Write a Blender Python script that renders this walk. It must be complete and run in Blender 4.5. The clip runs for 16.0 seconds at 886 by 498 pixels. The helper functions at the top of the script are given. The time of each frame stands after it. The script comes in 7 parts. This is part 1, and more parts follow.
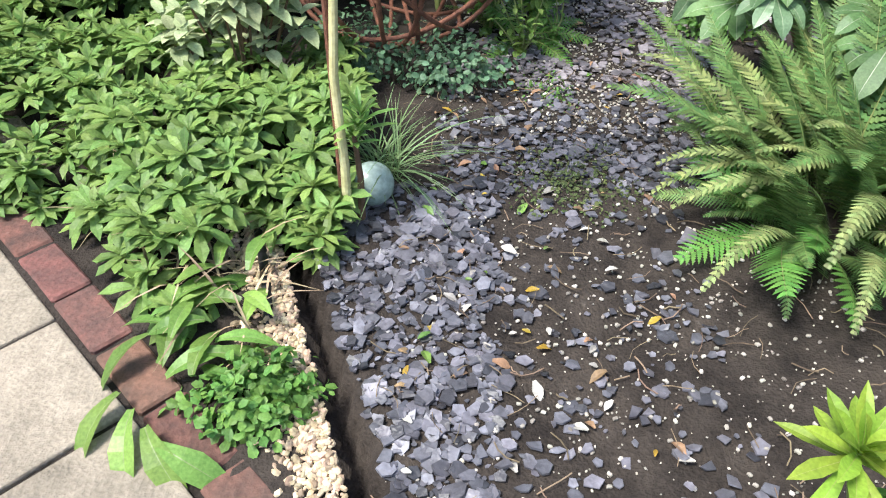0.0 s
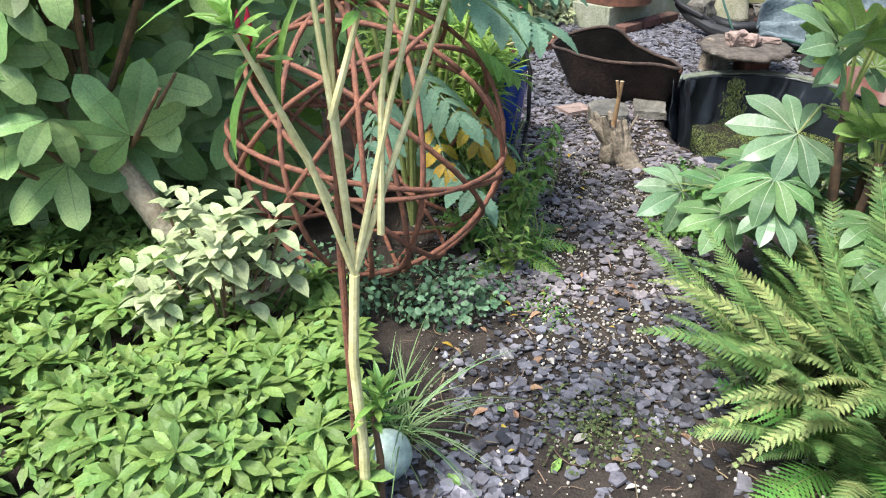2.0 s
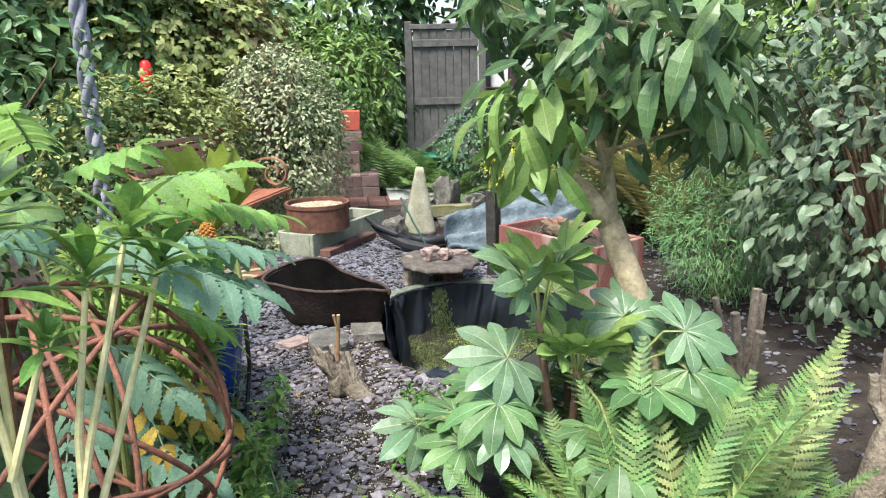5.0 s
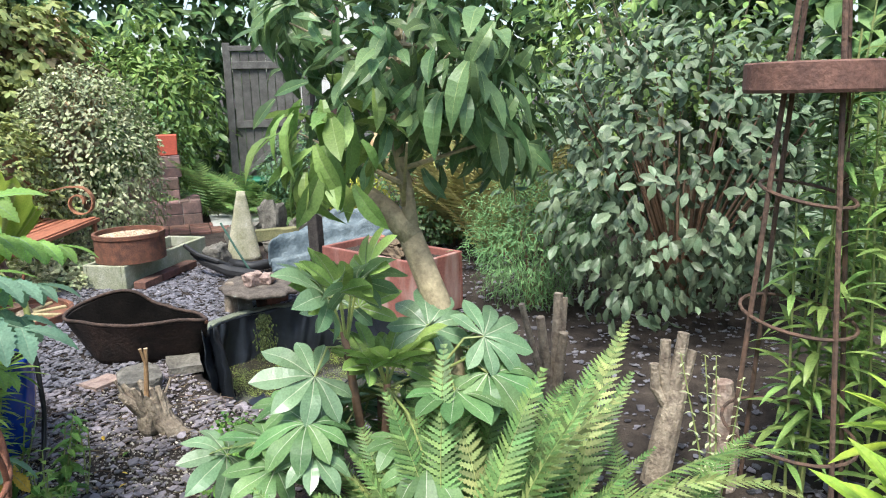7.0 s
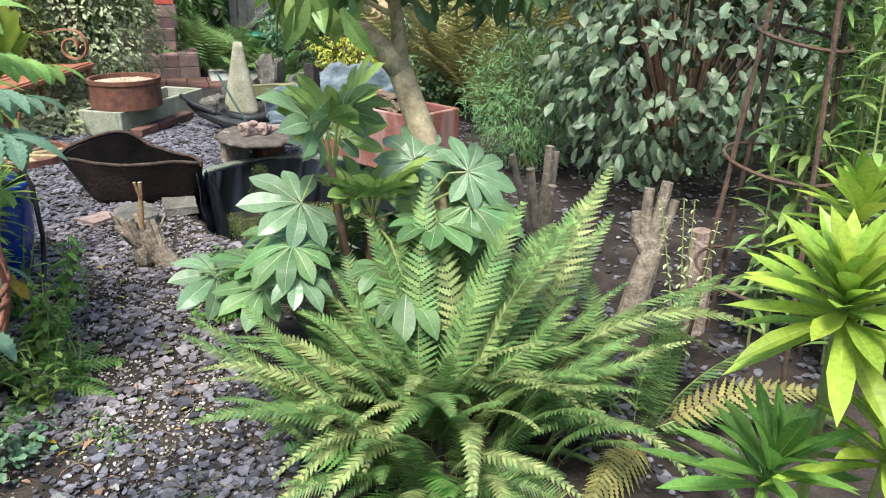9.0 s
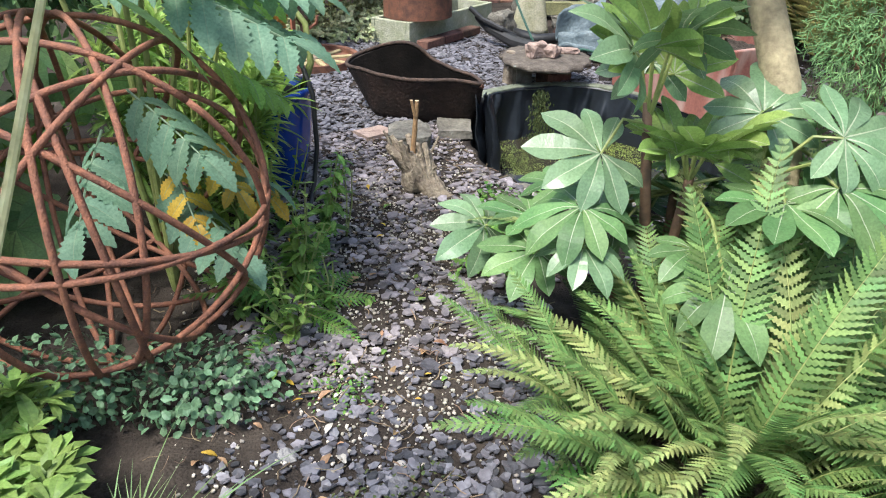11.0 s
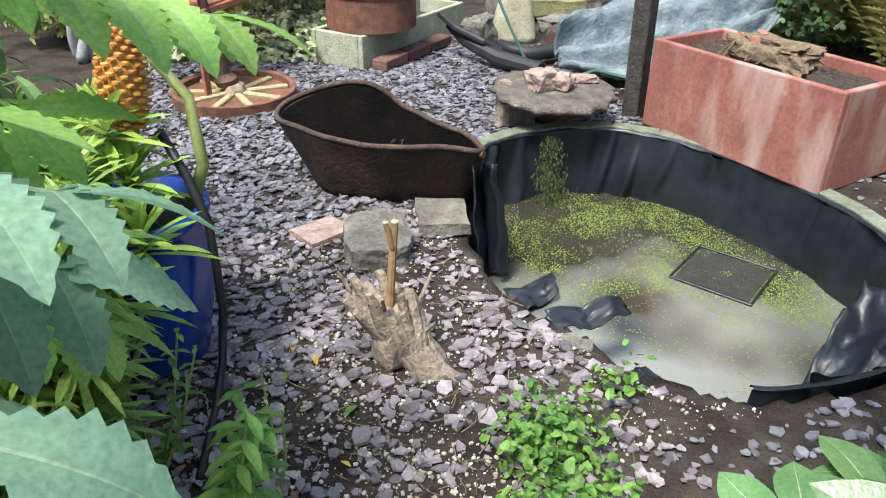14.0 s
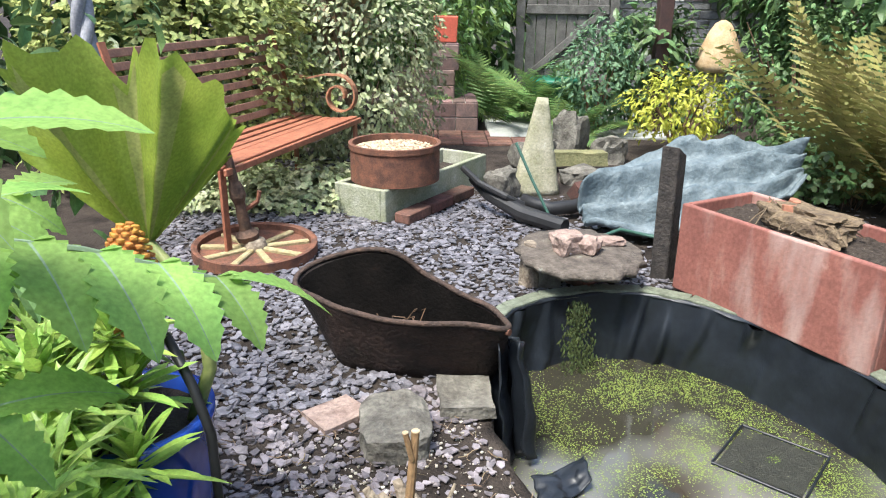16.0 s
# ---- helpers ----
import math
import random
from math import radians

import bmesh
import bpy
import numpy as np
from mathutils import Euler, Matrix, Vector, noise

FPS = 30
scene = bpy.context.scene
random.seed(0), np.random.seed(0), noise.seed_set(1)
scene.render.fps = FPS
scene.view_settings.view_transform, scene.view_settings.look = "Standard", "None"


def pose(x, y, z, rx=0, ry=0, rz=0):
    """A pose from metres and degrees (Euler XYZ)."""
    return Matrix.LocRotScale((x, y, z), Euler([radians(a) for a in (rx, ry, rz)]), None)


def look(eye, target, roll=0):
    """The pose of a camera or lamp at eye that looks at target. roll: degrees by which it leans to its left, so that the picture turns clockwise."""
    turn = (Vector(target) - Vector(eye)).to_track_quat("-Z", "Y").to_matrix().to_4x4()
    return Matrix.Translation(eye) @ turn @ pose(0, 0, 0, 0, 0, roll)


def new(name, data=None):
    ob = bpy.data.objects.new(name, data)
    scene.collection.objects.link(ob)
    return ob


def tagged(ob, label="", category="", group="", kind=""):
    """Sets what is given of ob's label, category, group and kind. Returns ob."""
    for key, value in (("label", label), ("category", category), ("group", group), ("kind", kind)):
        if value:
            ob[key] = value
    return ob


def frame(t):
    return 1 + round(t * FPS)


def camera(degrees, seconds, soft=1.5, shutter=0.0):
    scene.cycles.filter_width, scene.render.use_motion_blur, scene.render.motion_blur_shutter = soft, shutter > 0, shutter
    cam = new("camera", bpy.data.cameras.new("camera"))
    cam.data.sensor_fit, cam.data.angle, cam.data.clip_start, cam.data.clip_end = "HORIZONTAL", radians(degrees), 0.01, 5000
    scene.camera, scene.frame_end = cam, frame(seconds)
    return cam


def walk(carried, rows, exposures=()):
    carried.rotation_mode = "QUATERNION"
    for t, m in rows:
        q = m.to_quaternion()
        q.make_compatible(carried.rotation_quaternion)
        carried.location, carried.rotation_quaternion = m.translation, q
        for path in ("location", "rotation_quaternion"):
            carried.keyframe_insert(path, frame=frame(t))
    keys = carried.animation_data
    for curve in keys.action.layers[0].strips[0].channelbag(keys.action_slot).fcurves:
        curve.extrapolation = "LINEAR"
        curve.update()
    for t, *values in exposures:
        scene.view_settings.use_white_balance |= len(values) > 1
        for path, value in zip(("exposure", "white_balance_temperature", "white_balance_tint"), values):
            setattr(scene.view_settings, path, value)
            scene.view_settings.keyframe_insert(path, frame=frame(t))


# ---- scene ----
cam = camera(63.0, 16.0, soft=1.1)
PATH = [
    (0, (0.628, -0.084, 1.236), (0.587, 1.426, -0.075), 0.6),
    (0.5, (0.584, 0.061, 1.278), (0.532, 1.633, 0.042), 0.0),
    (1, (0.539, 0.148, 1.314), (0.521, 1.78, 0.157), -0.2),
    (1.5, (0.474, 0.196, 1.339), (0.513, 1.888, 0.275), -0.6),
    (2, (0.411, 0.235, 1.369), (0.564, 1.97, 0.386), -0.5),
    (2.5, (0.39, 0.27, 1.404), (0.661, 2.035, 0.503), -1.3),
    (3, (0.369, 0.29, 1.451), (0.791, 2.061, 0.624), -0.3),
    (3.5, (0.371, 0.311, 1.471), (0.922, 2.09, 0.74), -0.3),
    (4, (0.377, 0.328, 1.49), (1.051, 2.1, 0.854), -0.5),
    (4.5, (0.394, 0.338, 1.501), (1.196, 2.088, 0.958), -0.8),
    (5, (0.43, 0.347, 1.5), (1.354, 2.056, 1.025), -1.2),
    (7.5, (0.521, 0.221, 1.478), (1.85, 1.643, 1.017), -1.8),
    (8, (0.518, 0.202, 1.445), (1.853, 1.583, 0.887), -1.5),
    (8.5, (0.52, 0.179, 1.412), (1.819, 1.551, 0.754), -0.5),
    (9, (0.513, 0.153, 1.36), (1.729, 1.554, 0.613), 0.9),
    (9.5, (0.541, 0.121, 1.282), (1.552, 1.63, 0.445), 2.0),
    (9.7, (0.565, 0.109, 1.261), (1.498, 1.653, 0.398), 2.6),
    (11.8, (0.777, 1.128, 1.255), (1.295, 2.807, 0.301), -0.7),
    (12, (0.814, 1.227, 1.266), (1.341, 2.899, 0.304), -0.5),
    (12.5, (0.876, 1.418, 1.258), (1.433, 3.07, 0.277), -0.1),
    (13, (0.93, 1.671, 1.233), (1.528, 3.299, 0.238), 0.2),
    (13.5, (0.965, 1.854, 1.216), (1.613, 3.458, 0.212), 0.4),
    (14, (1.03, 2.002, 1.191), (1.727, 3.597, 0.205), 0.6),
    (14.5, (1.083, 2.134, 1.205), (1.833, 3.733, 0.268), 1.1),
    (15, (1.096, 2.182, 1.242), (1.866, 3.814, 0.38), 1.3),
    (15.5, (1.095, 2.183, 1.275), (1.843, 3.871, 0.505), 1.1),
    (16, (1.089, 2.192, 1.301), (1.791, 3.938, 0.624), 0.7),
]
walk(cam, [(t, look(eye, target, roll)) for t, eye, target, roll in PATH], exposures=[(0.0, 1.27, 6000, 8), (2.0, 1.42, 6050, 8), (5.0, 1.42, 6050, 8), (9.0, 1.30, 6050, 8), (12.5, 1.5, 6100, 8), (16.0, 1.58, 6100, 8)])

# ---- world, sun, exposure ----
world = bpy.data.worlds.new("sky")
scene.world = world
world.use_nodes = True
wn = world.node_tree.nodes
sky = wn.new("ShaderNodeTexSky")
sky.sky_type, sky.sun_disc = "NISHITA", False
sky.sun_elevation, sky.sun_rotation = radians(68), radians(238)
sky.air_density, sky.dust_density = 1.2, 3.0
world.node_tree.links.new(sky.outputs[0], wn["Background"].inputs[0])
wn["Background"].inputs[1].default_value = 0.13
SUN = bpy.data.lights.new("sun", "SUN")
SUN.energy, SUN.angle, SUN.color = 3.0, radians(16), (1.0, 0.94, 0.83)
sun = new("sun", SUN)
sun.matrix_world = look((0, 0, 0), (0.40, 0.22, -0.89))


# ---- materials ----
def mat(name, c1, c2=None, rough=0.8, scale=8.0, bump=0.3, metal=0.0, trans=0.0, vary=0.0, c3=None, fine=70.0, spec=0.4, bumpscale=None, coat=0.0):
    """Procedural surface: two colours mixed by coarse and fine noise, bump, optional translucency, and variation piece by piece."""
    m = bpy.data.materials.new(name)
    m.use_nodes = True
    nt = m.node_tree
    n, ln = nt.nodes, nt.links
    b = n["Principled BSDF"]
    b.inputs["Roughness"].default_value = rough
    b.inputs["Metallic"].default_value = metal
    b.inputs["Specular IOR Level"].default_value = spec
    b.inputs["Coat Weight"].default_value = coat
    co = n.new("ShaderNodeTexCoord")
    geo = n.new("ShaderNodeNewGeometry")
    n1 = n.new("ShaderNodeTexNoise")
    n1.inputs["Scale"].default_value = scale
    n1.inputs["Detail"].default_value = 6
    n1.inputs["Roughness"].default_value = 0.65
    ln.new(geo.outputs["Position"], n1.inputs["Vector"])
    n2 = n.new("ShaderNodeTexNoise")
    n2.inputs["Scale"].default_value = fine
    n2.inputs["Detail"].default_value = 3
    ln.new(geo.outputs["Position"], n2.inputs["Vector"])
    c2 = c2 or tuple(0.7 * v for v in c1)
    r = n.new("ShaderNodeValToRGB")
    r.color_ramp.elements[0].position, r.color_ramp.elements[1].position = 0.36, 0.66
    r.color_ramp.elements[0].color, r.color_ramp.elements[1].color = (*c2, 1), (*c1, 1)
    if c3:
        e = r.color_ramp.elements.new(0.74)
        e.color = (*c3, 1)
    ln.new(n1.outputs["Fac"], r.inputs["Fac"])
    mx = n.new("ShaderNodeMix")
    mx.data_type, mx.blend_type = "RGBA", "OVERLAY"
    mx.inputs["Factor"].default_value = 0.45
    ln.new(r.outputs["Color"], mx.inputs[6])
    ln.new(n2.outputs["Fac"], mx.inputs[7])
    col = mx.outputs[2]
    if vary:
        oi = n.new("ShaderNodeObjectInfo")
        add = n.new("ShaderNodeMath")
        add.operation = "ADD"
        ln.new(geo.outputs["Random Per Island"], add.inputs[0])
        ln.new(oi.outputs["Random"], add.inputs[1])
        fr = n.new("ShaderNodeMath")
        fr.operation = "FRACT"
        ln.new(add.outputs[0], fr.inputs[0])
        hs = n.new("ShaderNodeHueSaturation")
        mr = n.new("ShaderNodeMapRange")
        mr.inputs["To Min"].default_value, mr.inputs["To Max"].default_value = 1 - vary, 1 + vary
        ln.new(fr.outputs[0], mr.inputs["Value"])
        ln.new(mr.outputs[0], hs.inputs["Value"])
        mh = n.new("ShaderNodeMapRange")
        mh.inputs["To Min"].default_value, mh.inputs["To Max"].default_value = 0.5 - vary * 0.05, 0.5 + vary * 0.05
        m3 = n.new("ShaderNodeMath")
        m3.operation, m3.inputs[1].default_value = "MULTIPLY", 7.31
        f3 = n.new("ShaderNodeMath")
        f3.operation = "FRACT"
        ln.new(fr.outputs[0], m3.inputs[0])
        ln.new(m3.outputs[0], f3.inputs[0])
        ln.new(f3.outputs[0], mh.inputs["Value"])
        ln.new(mh.outputs[0], hs.inputs["Hue"])
        ln.new(col, hs.inputs["Color"])
        col = hs.outputs["Color"]
    ln.new(col, b.inputs["Base Color"])
    if bump:
        bp = n.new("ShaderNodeBump")
        bp.inputs["Strength"].default_value = bump
        bp.inputs["Distance"].default_value = 0.01
        n3 = n.new("ShaderNodeTexNoise")
        n3.inputs["Scale"].default_value = bumpscale or fine
        n3.inputs["Detail"].default_value = 5
        ln.new(geo.outputs["Position"], n3.inputs["Vector"])
        ln.new(n3.outputs["Fac"], bp.inputs["Height"])
        ln.new(bp.outputs[0], b.inputs["Normal"])
    if trans:
        t = n.new("ShaderNodeBsdfTranslucent")
        ln.new(col, t.inputs["Color"])
        ms = n.new("ShaderNodeMixShader")
        ms.inputs[0].default_value = trans
        ln.new(b.outputs[0], ms.inputs[1])
        ln.new(t.outputs[0], ms.inputs[2])
        ln.new(ms.outputs[0], n["Material Output"].inputs["Surface"])
    return m


def leafmat(name, c1, c2=None, rough=0.5, vary=0.3, trans=0.3, spec=0.3, c3=None):
    """Foliage: matt to glossy, thin enough to let some light through."""
    tone = [None if c is None else (c[0] * 0.83, c[1] * 0.77, c[2] * 0.84) for c in (c1, c2, c3)]
    return mat(name, tone[0], tone[1], rough, 9.0, 0.12, 0, trans, vary, tone[2], 160.0, spec)


# ---- mesh helpers ----
def from_arrays(name, verts, faces, mats, mi=None, smooth=False):
    me = bpy.data.meshes.new(name)
    me.from_pydata([tuple(v) for v in verts], [], [tuple(f) for f in faces])
    for m in mats if isinstance(mats, (list, tuple)) else [mats]:
        me.materials.append(m)
    if mi is not None:
        me.polygons.foreach_set("material_index", np.array(mi, dtype=np.int32))
    if smooth:
        me.polygons.foreach_set("use_smooth", np.ones(len(me.polygons), dtype=bool))
    me.update()
    return me


def part(name, data, material=None, parent=None, label="", m=None, smooth=False):
    """One mesh object from a bmesh or a mesh, under parent."""
    if isinstance(data, bmesh.types.BMesh):
        me = bpy.data.meshes.new(name)
        data.to_mesh(me)
        data.free()
        if material:
            me.materials.append(material)
        if smooth:
            me.polygons.foreach_set("use_smooth", np.ones(len(me.polygons), dtype=bool))
    else:
        me = data
    ob = new(name, me)
    if parent:
        ob.parent = parent
    if m is not None:
        ob.matrix_basis = m
    if label:
        ob["label"] = label
    return ob


def thing(name, label, category, m=None, group="", kind="", data=None):
    ob = new(name, data)
    if m is not None:
        ob.matrix_basis = m
    return tagged(ob, label, category, group, kind)


class Bag:
    """Collects pieces (verts, faces, material numbers) under matrices into one mesh."""

    def __init__(self):
        self.v, self.f, self.mi, self.n = [], [], [], 0

    def add(self, tpl, m):
        v, f, mi = tpl
        a = np.array(m)
        self.v.append(v @ a[:3, :3].T + a[:3, 3])
        self.f += [tuple(i + self.n for i in face) for face in f]
        self.mi += mi
        self.n += len(v)

    def mesh(self, name, mats, smooth=False):
        return from_arrays(name, np.concatenate(self.v), self.f, mats, self.mi, smooth)


def rnd(a, b):
    return random.uniform(a, b)


def rot(axis, deg):
    return Matrix.Rotation(radians(deg), 4, axis)


def place(x, y, z, yaw=0.0, pitch=0.0, roll=0.0, s=1.0):
    return Matrix.Translation((x, y, z)) @ rot("Z", yaw) @ rot("X", pitch) @ rot("Y", roll) @ Matrix.Scale(s, 4)


def blade(length, width, segs=5, tip=0.6, base=0.25, curl=0.25, fold=0.15, teeth=0.0, mid=True, wave=0.0, rib=0.02):
    """A leaf along +Y: widest at tip*length, curling down, folded along its midrib, toothed where asked; with a paler midrib."""
    v, f, mi = [], [], []
    steps = segs * (2 if teeth else 1)
    for i in range(steps + 1):
        u = i / steps
        w = width * 0.5 * (base + (1 - base) * min(1, u / tip)) if u < tip else width * 0.5 * max(0.0, math.cos((u - tip) / (1 - tip) * math.pi / 2)) ** 0.8
        if teeth and 0 < i < steps:
            w *= 1 + (teeth if i % 2 else -teeth)
        y, z = length * u * (1 - 0.25 * curl * u), -curl * length * u * u
        zz = z + abs(w) * fold * 2 + wave * width * math.sin(u * 9)
        c = max(rib * width, 0.0004) * (1.2 - u)
        v += [(-w, y - (teeth * 0.05 * length if teeth and i % 2 else 0), zz), (-c, y, z), (c, y, z), (w, y - (teeth * 0.05 * length if teeth and i % 2 else 0), zz)]
    for i in range(steps):
        a, b = 4 * i, 4 * i + 4
        for k in range(3):
            f.append((a + k, a + k + 1, b + k + 1, b + k))
            mi.append(1 if (k == 1 and mid) else 0)
    return np.array(v), f, mi


def merge(items):
    """Several templates under matrices as one template."""
    b = Bag()
    for t, m in items:
        b.add(t, m)
    return np.concatenate(b.v), b.f, b.mi


def tube_bm(points, radii, sides=8, bm=None, closed_ends=True):
    """A tapered tube through points."""
    bm = bm or bmesh.new()
    pts = [Vector(p) for p in points]
    rings = []
    prev = None
    for i, p in enumerate(pts):
        d = (pts[min(i + 1, len(pts) - 1)] - pts[max(i - 1, 0)]).normalized()
        if prev is None:
            a = d.orthogonal().normalized()
        else:
            a = (prev - d * prev.dot(d)).normalized()
        prev = a
        b = d.cross(a)
        r = radii[i] if isinstance(radii, (list, tuple)) else radii
        rings.append([bm.verts.new(p + (a * math.cos(2 * math.pi * k / sides) + b * math.sin(2 * math.pi * k / sides)) * r) for k in range(sides)])
    for q, w in zip(rings, rings[1:]):
        for k in range(sides):
            bm.faces.new((q[k], q[(k + 1) % sides], w[(k + 1) % sides], w[k]))
    if closed_ends:
        bm.faces.new(rings[0][::-1])
        bm.faces.new(rings[-1])
    return bm


def aim(direction, up=(0, 0, 1), roll=0.0):
    """Rotation that turns +Y to direction, +Z as near up as can be."""
    y = Vector(direction).normalized()
    z = Vector(up) - y * Vector(up).dot(y)
    if z.length < 1e-4:
        z = Vector((1, 0, 0)) - y * y.x
    z.normalize()
    x = y.cross(z)
    return Matrix((x, y, z)).transposed().to_4x4() @ rot("Y", roll)


def tube_tpl(points, radii, sides=5, mat_index=0):
    bm = tube_bm(points, radii, sides, closed_ends=False)
    bm.verts.index_update()
    v = np.array([tuple(x.co) for x in bm.verts])
    f = [tuple(q.index for q in x.verts) for x in bm.faces]
    bm.free()
    return v, f, [mat_index] * len(f)


def box_bm(sx, sy, sz, bevel=0.006, segs=2, rough=0.0, cuts=0, taper=1.0):
    """A bevelled box standing on z = 0, its sides a little uneven where asked."""
    bm = bmesh.new()
    bmesh.ops.create_cube(bm, size=1.0)
    for v in bm.verts:
        k = taper if v.co.z < 0 else 1.0
        v.co = Vector((v.co.x * sx * k, v.co.y * sy * k, (v.co.z + 0.5) * sz))
    if cuts:
        bmesh.ops.subdivide_edges(bm, edges=bm.edges[:], cuts=cuts, use_grid_fill=True)
    elif bevel:
        bmesh.ops.bevel(bm, geom=bm.edges[:], offset=bevel, segments=segs, profile=0.5, affect="EDGES")
    if rough:
        for v in bm.verts:
            v.co += noise.noise_vector(v.co * 9 + Vector((sx * 31, sy * 17, sz * 7))) * rough
    return bm


def rock_bm(sx, sy, sz, seed, rough=0.25, sub=3):
    bm = bmesh.new()
    bmesh.ops.create_icosphere(bm, subdivisions=sub, radius=0.5)
    off = Vector((seed * 3.7, seed * 1.3, seed * 7.1))
    for v in bm.verts:
        n = v.co.normalized()
        q = Vector([math.copysign(abs(c) ** 0.6, c) for c in n]) * 0.5
        q *= 1 + rough * noise.noise(n * 1.6 + off) + rough * 0.4 * noise.noise(n * 5 + off)
        v.co = Vector((q.x * sx, q.y * sy, (q.z + 0.42) * sz))
    return bm


def lathe_bm(profile, sides=48, wob=0.0):
    bm = bmesh.new()
    rings = []
    for r, z in profile:
        rings.append([bm.verts.new(((r + wob * noise.noise(Vector((k * 0.7, z * 6, r)))) * math.cos(2 * math.pi * k / sides), (r + wob * noise.noise(Vector((k * 0.7, z * 6, r)))) * math.sin(2 * math.pi * k / sides), z)) for k in range(sides)])
    for a, b in zip(rings, rings[1:]):
        for k in range(sides):
            bm.faces.new((a[k], a[(k + 1) % sides], b[(k + 1) % sides], b[k]))
    bm.faces.new(rings[0][::-1])
    bm.faces.new(rings[-1])
    return bm


# ---- surfaces ----
SOIL = mat("soil", (0.056, 0.045, 0.037), (0.020, 0.016, 0.014), 0.95, 6.0, 0.9, c3=(0.10, 0.085, 0.073), fine=120.0, spec=0.15)
SLATE = mat("slate", (0.225, 0.198, 0.208), (0.10, 0.088, 0.095), 0.45, 14.0, 0.3, vary=0.5, c3=(0.36, 0.31, 0.30), fine=90.0, spec=0.5)
DARKSLATE = mat("dark_slate", (0.135, 0.130, 0.150), (0.062, 0.058, 0.066), 0.42, 14.0, 0.3, vary=0.7, c3=(0.22, 0.205, 0.215), fine=90.0, spec=0.5)
BLUESLATE = mat("blue_slate", (0.18, 0.172, 0.192), (0.10, 0.096, 0.108), 0.42, 14.0, 0.3, vary=0.4, c3=(0.26, 0.245, 0.255), fine=90.0, spec=0.5)
TWIGLITTER = mat("twig_litter", (0.24, 0.175, 0.11), (0.12, 0.085, 0.055), 0.85, 20.0, 0.1, vary=0.5)
SHINGLE = mat("shingle", (0.52, 0.42, 0.29), (0.34, 0.24, 0.15), 0.7, 40.0, 0.15, vary=0.5, c3=(0.6, 0.55, 0.46))
PAVING = mat("paving", (0.33, 0.28, 0.215), (0.20, 0.17, 0.13), 0.9, 7.0, 0.6, c3=(0.40, 0.35, 0.28), fine=110.0, vary=0.08, spec=0.25)
BRICK = mat("brick", (0.15, 0.072, 0.055), (0.075, 0.046, 0.038), 0.9, 14.0, 0.6, vary=0.3, c3=(0.21, 0.13, 0.105), spec=0.25)
DARKBRICK = mat("dark_brick", (0.20, 0.125, 0.11), (0.11, 0.08, 0.075), 0.85, 14.0, 0.5, vary=0.35, c3=(0.28, 0.19, 0.165), spec=0.3)
MORTAR = mat("mortar", (0.30, 0.28, 0.25), (0.2, 0.18, 0.16), 0.95, 30.0, 0.5)
RUST = mat("rust", (0.20, 0.085, 0.05), (0.09, 0.045, 0.032), 0.85, 16.0, 0.5, metal=0.15, c3=(0.28, 0.14, 0.09), fine=140.0)
RUSTROD = mat("rust_rod", (0.26, 0.105, 0.06), (0.13, 0.058, 0.04), 0.8, 30.0, 0.5, metal=0.1, c3=(0.33, 0.18, 0.12), fine=200.0)
TANK = mat("tank_rust", (0.034, 0.021, 0.017), (0.012, 0.009, 0.008), 0.7, 9.0, 0.8, metal=0.1, c3=(0.075, 0.046, 0.034), fine=60.0, spec=0.25)
REDPOT = mat("red_clay", (0.50, 0.10, 0.06), (0.38, 0.08, 0.05), 0.7, 8.0, 0.2)
CONCRETE = mat("old_concrete", (0.34, 0.34, 0.27), (0.22, 0.24, 0.15), 0.95, 7.0, 0.7, c3=(0.45, 0.44, 0.38), fine=80.0, spec=0.2)
STONE = mat("stone", (0.19, 0.178, 0.15), (0.08, 0.073, 0.062), 0.9, 12.0, 0.9, c3=(0.33, 0.31, 0.28), fine=70.0, spec=0.25)
PALESTONE = mat("pale_stone", (0.37, 0.345, 0.26), (0.24, 0.235, 0.145), 0.9, 8.0, 0.6, c3=(0.46, 0.43, 0.36), spec=0.2)
LINER = mat("pond_liner", (0.017, 0.021, 0.028), (0.008, 0.010, 0.013), 0.40, 5.0, 0.3, c3=(0.034, 0.039, 0.047), fine=25.0, spec=0.4)
DARKWOOD = mat("dark_wood", (0.060, 0.050, 0.044), (0.025, 0.022, 0.02), 0.85, 20.0, 0.7, c3=(0.12, 0.105, 0.09))
GREYWOOD = mat("grey_wood", (0.30, 0.25, 0.185), (0.13, 0.10, 0.075), 0.85, 24.0, 0.9, c3=(0.42, 0.37, 0.29), fine=90.0)
BARK = mat("bark", (0.40, 0.33, 0.20), (0.22, 0.18, 0.11), 0.8, 16.0, 0.5, c3=(0.42, 0.35, 0.24))
PALEBARK = mat("pale_bark", (0.34, 0.29, 0.20), (0.22, 0.17, 0.11), 0.8, 18.0, 0.5, c3=(0.42, 0.37, 0.28))
CUTWOOD = mat("cut_wood", (0.52, 0.40, 0.26), (0.38, 0.28, 0.17), 0.8, 30.0, 0.2)
GREENSTEM = mat("green_stem", (0.26, 0.28, 0.10), (0.16, 0.20, 0.06), 0.5, 14.0, 0.1, c3=(0.36, 0.33, 0.17))
PALESTEM = mat("pale_stem", (0.66, 0.60, 0.32), (0.48, 0.44, 0.20), 0.55, 14.0, 0.15, c3=(0.44, 0.35, 0.23))
